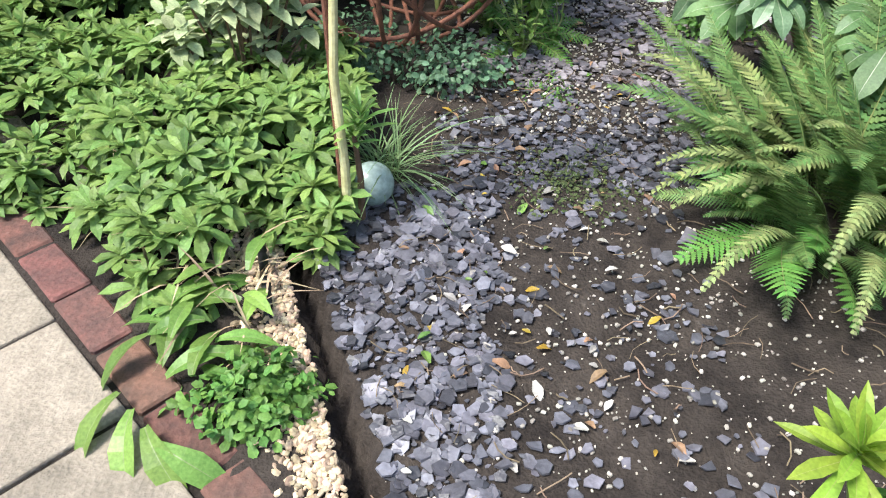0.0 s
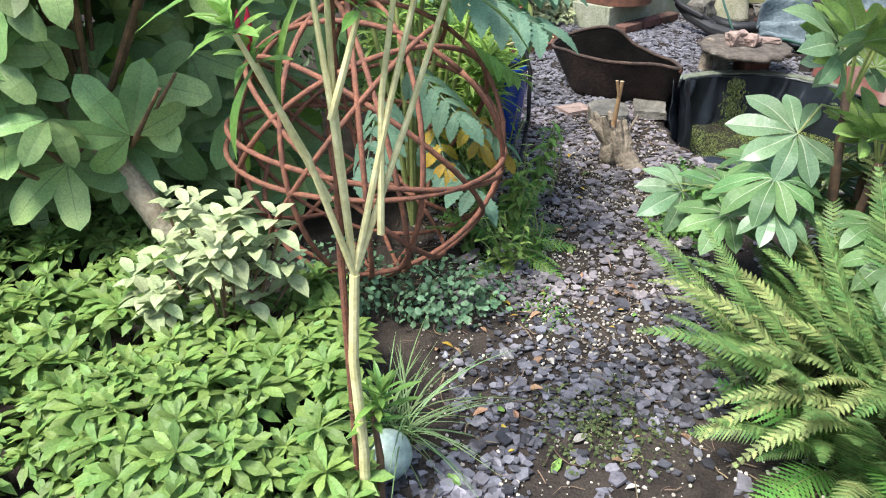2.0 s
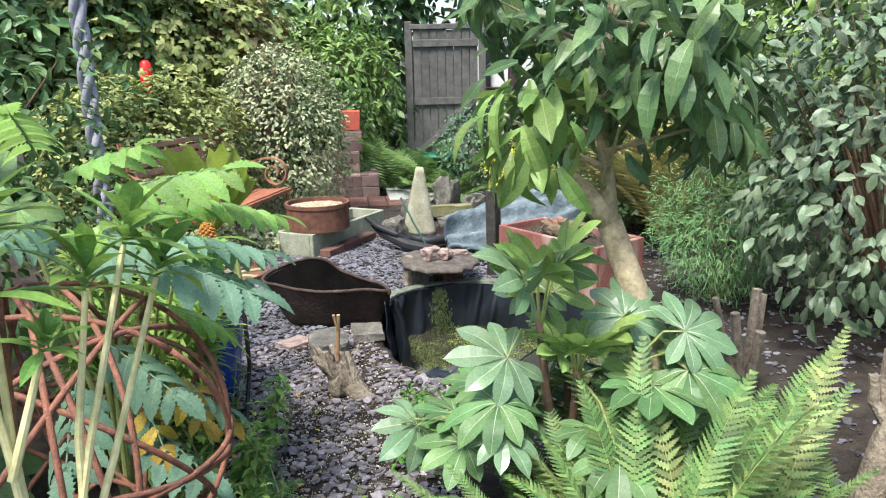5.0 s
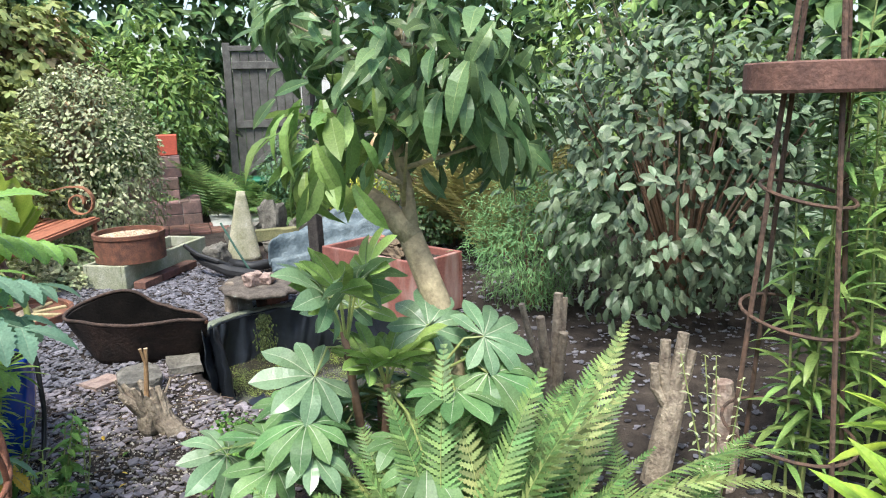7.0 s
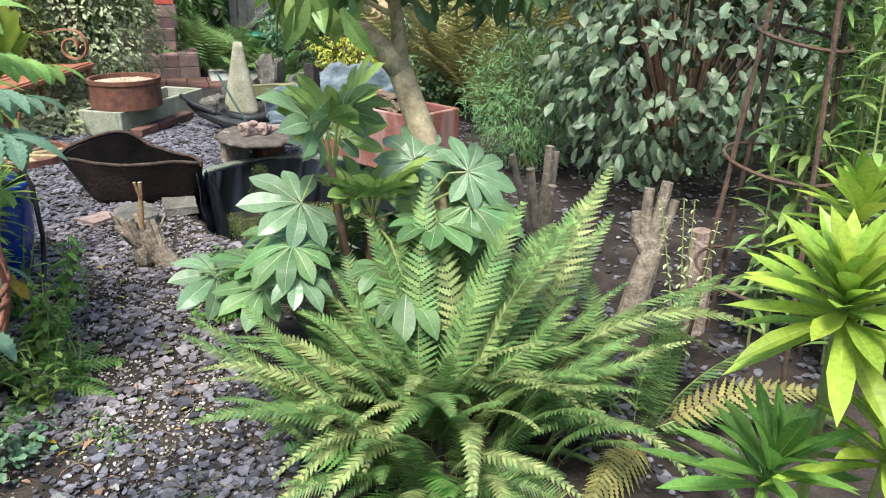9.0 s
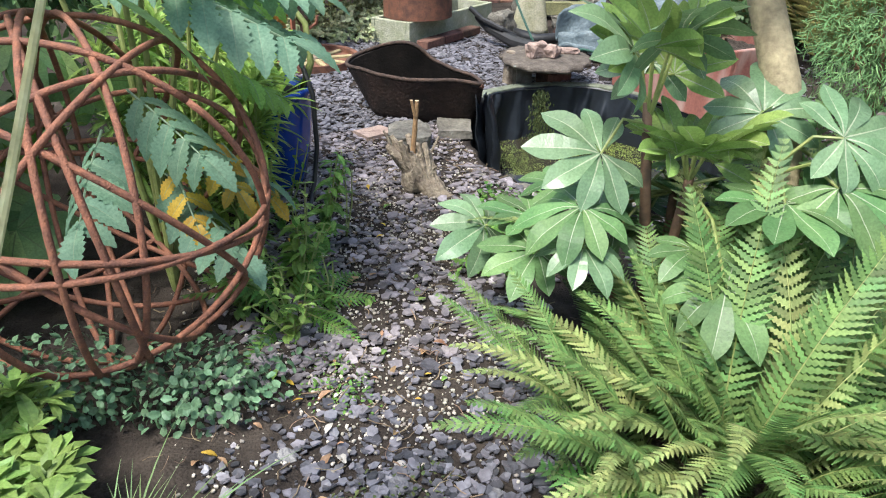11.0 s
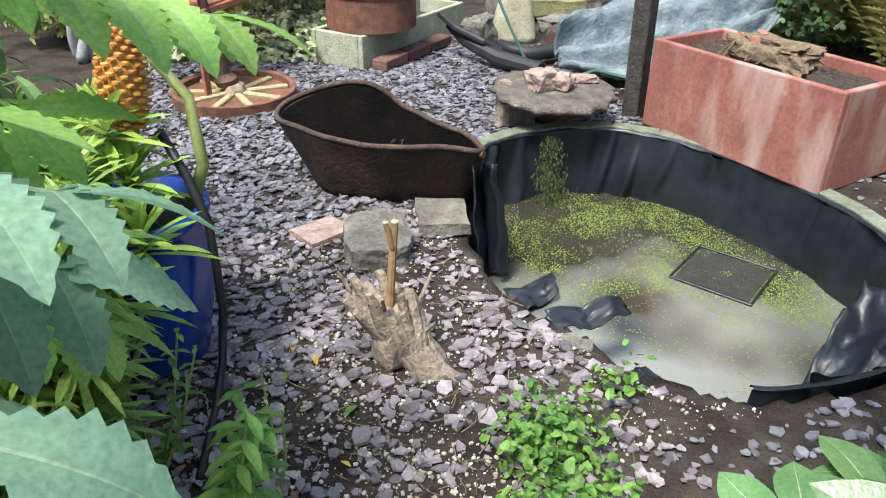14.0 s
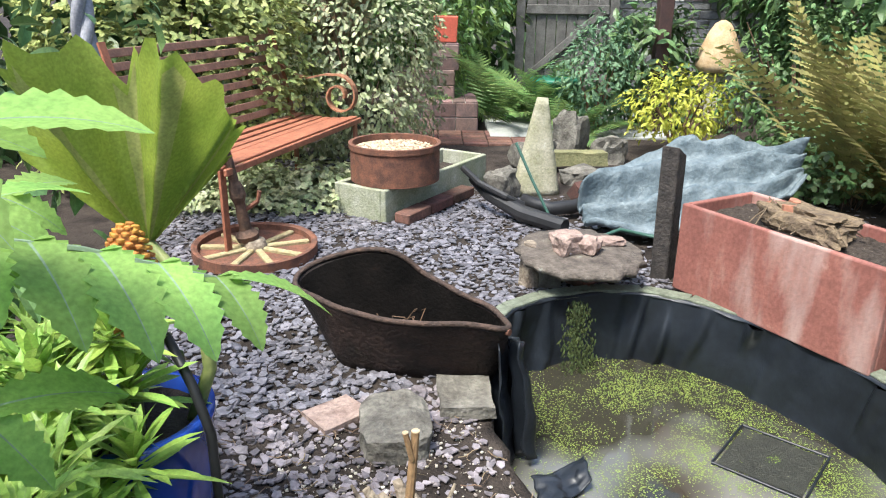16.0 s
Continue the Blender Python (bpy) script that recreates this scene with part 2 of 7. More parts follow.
BROWNSTEM = mat("brown_stem", (0.16, 0.09, 0.05), (0.08, 0.05, 0.03), 0.7, 20.0, 0.2)
BLUEPOT = mat("blue_glaze", (0.012, 0.055, 0.34), (0.008, 0.035, 0.24), 0.16, 6.0, 0.03, fine=20.0, spec=0.6)
RUBBER = mat("black_rubber", (0.02, 0.02, 0.021), (0.012, 0.012, 0.013), 0.5, 10.0, 0.1)
BENCHPAINT = mat("bench_paint", (0.36, 0.135, 0.075), (0.22, 0.085, 0.05), 0.55, 14.0, 0.2, c3=(0.42, 0.21, 0.13))
WHITEWALL = mat("white_render", (0.72, 0.72, 0.70), (0.6, 0.6, 0.58), 0.9, 6.0, 0.3)
GREYBRICK = mat("grey_block", (0.20, 0.20, 0.20), (0.13, 0.13, 0.135), 0.9, 12.0, 0.5, vary=0.2)
GATEWOOD = mat("gate_wood", (0.13, 0.125, 0.115), (0.075, 0.07, 0.065), 0.85, 10.0, 0.5, vary=0.15)
TARP = mat("blue_grey_cast", (0.15, 0.185, 0.20), (0.065, 0.09, 0.105), 0.65, 9.0, 0.7, c3=(0.30, 0.345, 0.35), fine=50.0)
GRIT = mat("grit", (0.48, 0.40, 0.28), (0.20, 0.16, 0.12), 0.9, 90.0, 0.9, c3=(0.6, 0.53, 0.4), fine=220.0)
STRAW = mat("straw", (0.42, 0.33, 0.20), (0.24, 0.17, 0.10), 0.8, 20.0, 0.1, vary=0.4)
GLASSBALL = mat("glazed_ball", (0.36, 0.43, 0.38), (0.26, 0.33, 0.29), 0.25, 14.0, 0.1, c3=(0.46, 0.52, 0.47))
DEADLEAF = leafmat("dead_leaf", (0.50, 0.50, 0.42), (0.36, 0.36, 0.28), 0.6, 0.35, 0.1)
TANLEAF = leafmat("tan_leaf", (0.42, 0.29, 0.15), (0.25, 0.16, 0.08), 0.6, 0.4, 0.1)

L_COVER = leafmat("cover_leaf", (0.24, 0.38, 0.09), (0.16, 0.29, 0.065))
L_COVERV = leafmat("cover_vein", (0.27, 0.38, 0.14))
L_FERN = leafmat("fern_leaf", (0.21, 0.35, 0.1), (0.12, 0.24, 0.065), 0.5, 0.45, 0.35)
L_FERNB = leafmat("bright_fern_leaf", (0.21, 0.46, 0.09), (0.15, 0.38, 0.075), 0.45, 0.2, 0.35)
L_FERNY = leafmat("yellow_fern_leaf", (0.36, 0.44, 0.15), (0.24, 0.34, 0.11), 0.5, 0.45, 0.35)
L_FERND = leafmat("dry_fern_leaf", (0.34, 0.33, 0.10), (0.22, 0.23, 0.07), 0.6, 0.3, 0.3)
L_FATSIA = leafmat("fatsia_leaf", (0.16, 0.29, 0.1), (0.1, 0.21, 0.07), 0.42, 0.28, 0.25)
L_FATSIAV = leafmat("fatsia_vein", (0.50, 0.60, 0.38), None, 0.35, 0.1)
L_FATSIAY = leafmat("young_fatsia_leaf", (0.34, 0.5, 0.13), (0.24, 0.4, 0.1), 0.38, 0.2, 0.3)
L_FATSIAG = leafmat("silvery_fatsia_leaf", (0.2, 0.33, 0.16), (0.13, 0.24, 0.11), 0.34, 0.22, 0.2, 0.5)
L_FIG = leafmat("fig_leaf", (0.3, 0.46, 0.15), (0.2, 0.35, 0.12), 0.42, 0.35, 0.3)
L_FIGV = leafmat("fig_vein", (0.24, 0.34, 0.13), None, 0.45, 0.1)
L_FIGY = leafmat("young_fig_leaf", (0.26, 0.44, 0.06), (0.2, 0.36, 0.05), 0.4, 0.2, 0.35)
L_SAGE = leafmat("sage_leaf", (0.5, 0.6, 0.31), (0.37, 0.47, 0.22), 0.85, 0.3, 0.25, 0.12)
L_OLE = leafmat("lance_leaf", (0.26, 0.45, 0.09), (0.17, 0.34, 0.07), 0.35, 0.3, 0.35)
L_OLEV = leafmat("lance_vein", (0.34, 0.46, 0.17), None, 0.4, 0.1)
L_EUPH = leafmat("euphorbia_leaf", (0.40, 0.56, 0.065), (0.28, 0.46, 0.055), 0.4, 0.3, 0.35)
L_LIME = leafmat("lime_leaf", (0.40, 0.62, 0.12), (0.29, 0.52, 0.09), 0.4, 0.25, 0.4)
L_EUPHV = leafmat("euphorbia_vein", (0.50, 0.60, 0.16), None, 0.4, 0.1)
L_EUPHD = leafmat("green_euphorbia_leaf", (0.17, 0.36, 0.065), (0.12, 0.28, 0.05), 0.4, 0.2, 0.35)
L_MEL = leafmat("honey_bush_leaf", (0.24, 0.41, 0.25), (0.16, 0.31, 0.19), 0.6, 0.18, 0.45, 0.2)
L_MELG = leafmat("green_honey_bush_leaf", (0.36, 0.58, 0.14), (0.26, 0.48, 0.11), 0.55, 0.22, 0.5, 0.25)
L_MELV = leafmat("honey_bush_vein", (0.30, 0.45, 0.27), None, 0.5, 0.1)
L_GUN = leafmat("giant_leaf", (0.38, 0.5, 0.075), (0.27, 0.4, 0.055), 0.5, 0.12, 0.4)
L_GUNV = leafmat("giant_leaf_vein", (0.46, 0.52, 0.15), None, 0.5, 0.1)
L_YEL = leafmat("yellow_leaf", (0.62, 0.48, 0.06), (0.5, 0.36, 0.05), 0.5, 0.25, 0.3)
L_GRASS = leafmat("grass_blade", (0.25, 0.38, 0.16), (0.17, 0.29, 0.10), 0.45, 0.3, 0.3)
L_WEED = leafmat("weed_leaf", (0.18, 0.36, 0.07), (0.12, 0.27, 0.055), 0.5, 0.3, 0.35)
L_BLUEG = leafmat("blue_green_leaf", (0.16, 0.29, 0.14), (0.11, 0.22, 0.11), 0.5, 0.3, 0.25)
L_TREE = leafmat("tree_leaf", (0.15, 0.25, 0.09), (0.09, 0.175, 0.065), 0.36, 0.4, 0.25)
L_DARK = leafmat("dark_shrub_leaf", (0.2, 0.27, 0.15), (0.11, 0.18, 0.09), 0.4, 0.45, 0.2)
L_IVY = leafmat("ivy_leaf", (0.15, 0.26, 0.085), (0.09, 0.18, 0.06), 0.4, 0.45, 0.2)
L_VARI = leafmat("variegated_leaf", (0.52, 0.56, 0.32), (0.22, 0.31, 0.12), 0.45, 0.4, 0.2)
L_LIGHT = leafmat("light_shrub_leaf", (0.28, 0.43, 0.11), (0.19, 0.33, 0.08), 0.4, 0.35, 0.3)
L_GOLD = leafmat("golden_leaf", (0.52, 0.56, 0.07), (0.38, 0.46, 0.06), 0.45, 0.3, 0.3)
L_VINE = leafmat("vine_leaf", (0.42, 0.48, 0.16), (0.28, 0.37, 0.11), 0.5, 0.35, 0.3)
L_VINER = leafmat("autumn_vine_leaf", (0.5, 0.38, 0.2), (0.38, 0.32, 0.14), 0.5, 0.4, 0.3)
L_CONI = leafmat("feathery_leaf", (0.22, 0.42, 0.15), (0.14, 0.3, 0.1), 0.6, 0.3, 0.2)
BUD = leafmat("red_bud", (0.60, 0.03, 0.10), (0.45, 0.02, 0.07), 0.4, 0.2, 0.2)
ORANGE = mat("orange_bract", (0.50, 0.26, 0.05), (0.34, 0.14, 0.03), 0.5, 60.0, 0.2, vary=0.3)


# ---- ground and pond ----
POND = [(2.02, 4.16), (2.22, 4.55), (2.55, 4.76), (3.02, 4.70), (3.28, 4.36), (3.38, 3.85), (3.34, 3.42), (3.12, 3.05), (2.75, 2.88), (2.35, 2.92), (2.10, 3.12), (2.06, 3.32), (1.97, 3.52), (1.95, 3.80)]
WATER_Z = -0.30


def smooth_loop(pts, per=8):
    out, n = [], len(pts)
    for i in range(n):
        p0, p1, p2, p3 = (Vector(pts[(i + k - 1) % n]) for k in range(4))
        for j in range(per):
            t = j / per
            out.append(0.5 * ((2 * p1) + (p2 - p0) * t + (2 * p0 - 5 * p1 + 4 * p2 - p3) * t * t + (3 * p1 - p0 - 3 * p2 + p3) * t**3))
    return out


RIM = smooth_loop(POND)
RIM_X, RIM_Y = np.array([p.x for p in RIM]), np.array([p.y for p in RIM])


def pond_distance(x, y):
    """Metres from the pond's rim, negative within."""
    d = float(np.hypot(RIM_X - x, RIM_Y - y).min())
    x2, y2 = np.roll(RIM_X, -1), np.roll(RIM_Y, -1)
    crosses = ((RIM_Y > y) != (y2 > y)) & (x < (x2 - RIM_X) * (y - RIM_Y) / (y2 - RIM_Y + 1e-12) + RIM_X)
    return -d if crosses.sum() % 2 else d


TRENCH_A, TRENCH_B = Vector((0.175, 1.40)), Vector((0.475, 0.60))


def ground_z(x, y, fine=True):
    z = 0.018 * noise.noise(Vector((x * 1.3, y * 1.3, 0.3))) + (0.012 * noise.noise(Vector((x * 6, y * 6, 1.3))) + 0.006 * noise.noise(Vector((x * 17, y * 17, 4.1))) if fine else 0)
    d = TRENCH_B - TRENCH_A
    q = Vector((x, y)) - TRENCH_A
    t = max(0, min(1, q.dot(d) / d.length_squared))
    off = (q - d * t).length
    z -= 0.11 * max(0.0, 1 - (off / (0.034 + 0.014 * noise.noise(Vector((x * 9, y * 9, 8))))) ** 2)
    if 1.4 < x < 4.0 and 2.4 < y < 5.3:
        p = pond_distance(x, y)
        if p < 0.10:
            z -= 0.02 * max(0.0, min(1.0, (0.10 - p) / 0.1))
        if p < -0.03:
            z = -0.55
    return z


def axis_steps(a, b, step, far):
    inner = list(np.arange(a, b, step))
    lo, hi, k = [], [], step
    x = a
    while x > -far:
        k *= 1.35
        x -= k
        lo.append(x)
    x, k = b, step
    while x < far:
        hi.append(x)
        k *= 1.35
        x += k
    return lo[::-1] + inner + hi


def build_ground():
    xs, ys = axis_steps(-0.9, 3.7, 0.03, 400.0), axis_steps(0.3, 5.1, 0.03, 400.0)
    v = [(x, y, ground_z(x, y)) for y in ys for x in xs]
    n = len(xs)
    f = [(j * n + i, j * n + i + 1, (j + 1) * n + i + 1, (j + 1) * n + i) for j in range(len(ys) - 1) for i in range(n - 1)]
    thing("ground", "dark damp garden soil with grit and roots", "ground", kind="structure", data=from_arrays("ground", v, f, SOIL, smooth=True))


build_ground()


def water_material():
    m = bpy.data.materials.new("pond_water")
    m.use_nodes = True
    nt = m.node_tree
    n, ln = nt.nodes, nt.links
    b = n["Principled BSDF"]
    b.inputs["Base Color"].default_value = (0.045, 0.042, 0.03, 1)
    b.inputs["Roughness"].default_value = 0.06
    b.inputs["Specular IOR Level"].default_value = 0.6
    geo = n.new("ShaderNodeNewGeometry")
    n1 = n.new("ShaderNodeTexNoise")
    n1.inputs["Scale"].default_value = 2.2
    ln.new(geo.outputs["Position"], n1.inputs["Vector"])
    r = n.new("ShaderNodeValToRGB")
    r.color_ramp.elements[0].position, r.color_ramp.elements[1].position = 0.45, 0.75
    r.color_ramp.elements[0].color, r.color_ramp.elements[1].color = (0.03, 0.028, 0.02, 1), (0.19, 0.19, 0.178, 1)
    # pale film and sky reflection, both painted in the colour, towards the stump's bank
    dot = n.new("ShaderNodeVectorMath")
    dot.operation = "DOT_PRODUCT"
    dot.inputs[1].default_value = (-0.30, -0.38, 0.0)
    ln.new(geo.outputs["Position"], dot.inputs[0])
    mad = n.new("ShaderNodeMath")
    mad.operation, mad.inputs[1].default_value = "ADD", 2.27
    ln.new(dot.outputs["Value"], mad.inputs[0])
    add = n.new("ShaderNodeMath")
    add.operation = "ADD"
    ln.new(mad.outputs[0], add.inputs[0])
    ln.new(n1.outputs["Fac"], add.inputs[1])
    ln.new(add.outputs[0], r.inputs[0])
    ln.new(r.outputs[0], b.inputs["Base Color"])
    bp = n.new("ShaderNodeBump")
    bp.inputs["Strength"].default_value, bp.inputs["Distance"].default_value = 0.05, 0.01
    n2 = n.new("ShaderNodeTexNoise")
    n2.inputs["Scale"].default_value = 14
    ln.new(geo.outputs["Position"], n2.inputs["Vector"])
    ln.new(n2.outputs["Fac"], bp.inputs["Height"])
    ln.new(bp.outputs[0], b.inputs["Normal"])
    return m


def build_pond():
    n = len(RIM)
    c = Vector((2.68, 3.85))
    v = [(c.x, c.y, WATER_Z)] + [(*(c + (p - c) * 1.02), WATER_Z) for p in RIM]
    f = [(0, 1 + i, 1 + (i + 1) % n) for i in range(n)]
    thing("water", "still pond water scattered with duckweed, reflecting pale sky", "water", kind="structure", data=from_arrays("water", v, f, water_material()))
    # liner: an upright band with creases that follows the rim from the tank round to the near bank
    per, rows = 6, 12
    loop = smooth_loop(POND, 8 * per)
    m = len(loop)
    lv, lf = [], []
    a0, a1 = 0, int(m * 0.66)
    for i in range(a0, a1):
        p = loop[i]
        d = (c - p).normalized()
        for j in range(rows + 1):
            u = j / rows
            crease = 0.03 * noise.noise(Vector((i * 0.04 + u * 0.5, u * 1.2, 3))) + 0.14 * max(0, noise.noise(Vector((i * 0.09 + u * (1.2 + noise.noise(Vector((i * 0.02, 0, 4)))), 0.8 * u, 9))) - 0.12) ** 1.3
            q = p + d * (0.03 + 0.03 * u + crease)
            lv.append((q.x, q.y, 0.012 - u * 0.40 + 0.01 * noise.noise(Vector((i * 0.05, 2, 2)))))
    w = rows + 1
    for i in range(a1 - a0 - 1):
        for j in range(rows):
            lf.append((i * w + j, i * w + j + 1, (i + 1) * w + j + 1, (i + 1) * w + j))
    liner = thing("pond_liner", "black rubber pond liner with creases, hanging inside the rim", "pond liner")
    part("wall_sheet", from_arrays("wall_sheet", lv, lf, LINER, smooth=True), None, liner)
    tv = []
    for i in range(a0, a1):
        p, d = loop[i], (c - loop[i]).normalized()
        for k, (r, z) in enumerate(((0.036, 0.008), (0.032, 0.016), (0.024, 0.020), (0.012, 0.020))):
            q = p + d * (r + 0.006 * noise.noise(Vector((i * 0.07, k, 5))))
            tv.append((q.x, q.y, z + 0.005 * noise.noise(Vector((i * 0.11, k * 2, 1)))))
    part("turned_edge", from_arrays("turned_edge", tv, [(i * 4 + k, i * 4 + k + 1, i * 4 + k + 5, i * 4 + k + 4) for i in range(a1 - a0 - 1) for k in range(3)], LINER, smooth=True), None, liner)
    # algae trailing down the sheet from the stone disc
    b = Bag()
    rng = random.Random(6)
    for k in range(700):
        u = rng.random()
        x, y = 2.72 + rng.gauss(0, 0.022 + 0.03 * u), 4.66 + rng.gauss(0, 0.018) - 0.05 * u
        b.add(blade(0.02, 0.008, 2, 0.5, 0.5, 0.4, 0.1), Matrix.Translation((x, y, 0.02 - 0.32 * u)) @ aim((rng.uniform(-1, 1), -0.4, -1.2), (0, -1, 0.3)) @ Matrix.Scale(rng.uniform(0.6, 1.5), 4))
    part("algae", b.mesh("algae", [L_MOSS, L_MOSS]), None, liner, "trailing green algae")["kind"] = "stuff"
    # timber edging boards on the far rim
    edge = thing("pond_edging", "weathered green-grey timber edging round the pond rim", "edging", kind="")
    for k in range(9, int(n * 0.52), 4):
        p, q = RIM[k], RIM[min(k + 4, n - 1)]
        d = q - p
        out = Vector((d.y, -d.x)).normalized()
        if (p - c).dot(out) < 0:
            out = -out
        mid = (p + q) / 2 + out * 0.015
        part("edging_board", box_bm(d.length + 0.004, 0.07, 0.028, 0.004, 1), MOSSWOOD, edge, m=Matrix.Translation((mid.x, mid.y, 0.0)) @ rot("Z", math.degrees(math.atan2(d.y, d.x))))
    # duckweed: tiny floating leaves, dense along the far side
    b = Bag()
    leaf = (np.array([(math.cos(a) * 0.0028, math.sin(a) * 0.0022, 0.0) for a in np.linspace(0, 2 * math.pi, 6)[:-1]]), [(0, 1, 2, 3, 4)], [0])
    rng = np.random.RandomState(4)
    tries = 0
    while b.n < 5 * 19000 and tries < 190000:
        tries += 1
        x, y = rng.uniform(1.95, 3.4), rng.uniform(2.85, 4.8)
        d = pond_distance(x, y)
        if d > -0.035:
            continue
        far = (x - 2.35) * 0.55 + (y - 3.75) * 0.6 + 0.25 * noise.noise(Vector((x * 3, y * 3, 2)))
        dens = 0.07 + 0.95 * max(0, min(1, 0.38 + 2.0 * far)) * max(0, 0.34 + 1.2 * noise.noise(Vector((x * 4, y * 4, 5))) + 0.7 * noise.noise(Vector((x * 15, y * 15, 2))))
        if rng.rand() < dens:
            s = rng.uniform(0.6, 1.3)
            b.add(leaf, place(x, y, WATER_Z + 0.002 + rng.rand() * 0.001, rng.uniform(0, 360), 0, 0, s))
    thing("duckweed", "bright green duckweed floating in drifts on the pond", "duckweed", kind="stuff", data=b.mesh("duckweed", [L_DUCK]))
    return liner


L_MOSS = leafmat("moss_leaf", (0.11, 0.15, 0.045), (0.07, 0.10, 0.035), 0.8, 0.4, 0.1)
MOSSWOOD = mat("mossy_wood", (0.17, 0.19, 0.14), (0.09, 0.10, 0.07), 0.9, 14.0, 0.5)
L_DUCK = leafmat("duckweed_leaf", (0.27, 0.37, 0.075), (0.17, 0.26, 0.05), 0.5, 0.4, 0.1)
build_pond()


# ---- stepping and paving by the house side ----
def build_paving():
    base = thing("paving", "pale riven paving slabs edged with red brick", "paving", kind="structure")
    # the slabs' grid runs along the brick edge
    a, b = Vector((-0.50, 1.29)), Vector((0.24, 0.58))
    along = (b - a).normalized()
    side = Vector((along.y, -along.x))
    if side.x > 0:
        side = -side
    ang = math.degrees(math.atan2(along.y, along.x))
    slab = box_bm(0.352, 0.44, 0.04, 0.006, 2)
    me = part("slab", slab, PAVING, base, m=Matrix.Identity(4)).data
    first = base.children[0]
    cells = [(i, j) for i in range(-2, 5) for j in range(0, 3)]
    for n_, (i, j) in enumerate(cells):
        p = Vector((-0.292, 1.043)) + along * (0.364 * (i - 0.5)) + side * (0.225 + 0.452 * j)
        mm = Matrix.Translation((p.x, p.y, -0.028 + rnd(-0.002, 0.002))) @ rot("Z", ang + rnd(-0.4, 0.4))
        if n_ == 0:
            first.matrix_basis = mm
        else:
            part("slab", me, None, base, m=mm)
    bm = part("brick", box_bm(0.21, 0.10, 0.05, 0.006, 1, 0.0), BRICK, base).data
    fb = base.children[-1]
    for i in range(-4, 9):
        p = Vector((-0.292, 1.043)) + along * (0.222 * i + 0.05) - side * 0.06
        mm = Matrix.Translation((p.x, p.y, -0.036 + rnd(-0.003, 0.003))) @ rot("Z", ang + rnd(-1, 1))
        if i == -4:
            fb.matrix_basis = mm
        else:
            part("brick", bm, None, base, m=mm)


build_paving()


# ---- hard things round the pond ----
def loop_wall_mesh(name, rim, base, rows, material, bulge=0.02, floor_z=0.03):
    """An open vessel between a rim loop and a base loop."""
    rim = [Vector(p) for p in rim]
    base = [Vector(p) for p in base]
    n, per = len(rim), 6

    def sp(pts):
        out = []
        for i in range(n):
            p0, p1, p2, p3 = (pts[(i + k - 1) % n] for k in range(4))
            for j in range(per):
                t = j / per
                out.append(0.5 * ((2 * p1) + (p2 - p0) * t + (2 * p0 - 5 * p1 + 4 * p2 - p3) * t * t + (3 * p1 - p0 - 3 * p2 + p3) * t**3))
        return out

    r, b = sp(rim), sp(base)
    m = len(r)
    bm = bmesh.new()
    rings = []
    for j in range(rows + 1):
        u = j / rows
        ring = []
        for i in range(m):
            q = b[i].lerp(r[i], u)
            q = q + noise.noise_vector(q * 5) * bulge * (0.3 + u)
            ring.append(bm.verts.new(q))
        rings.append(ring)
    for a, c in zip(rings, rings[1:]):
        for i in range(m):
            bm.faces.new((a[i], a[(i + 1) % m], c[(i + 1) % m], c[i]))
    bm.faces.new(rings[0][::-1])
    return bm


RIMRUST = mat("rim_rust", (0.075, 0.046, 0.034), (0.03, 0.02, 0.016), 0.85, 22.0, 0.9, c3=(0.14, 0.09, 0.065))
BASINBLACK = mat("basin_black", (0.006, 0.005, 0.0045), (0.003, 0.0027, 0.0025), 0.9, 12.0, 0.6, c3=(0.016, 0.011, 0.009), spec=0.06)


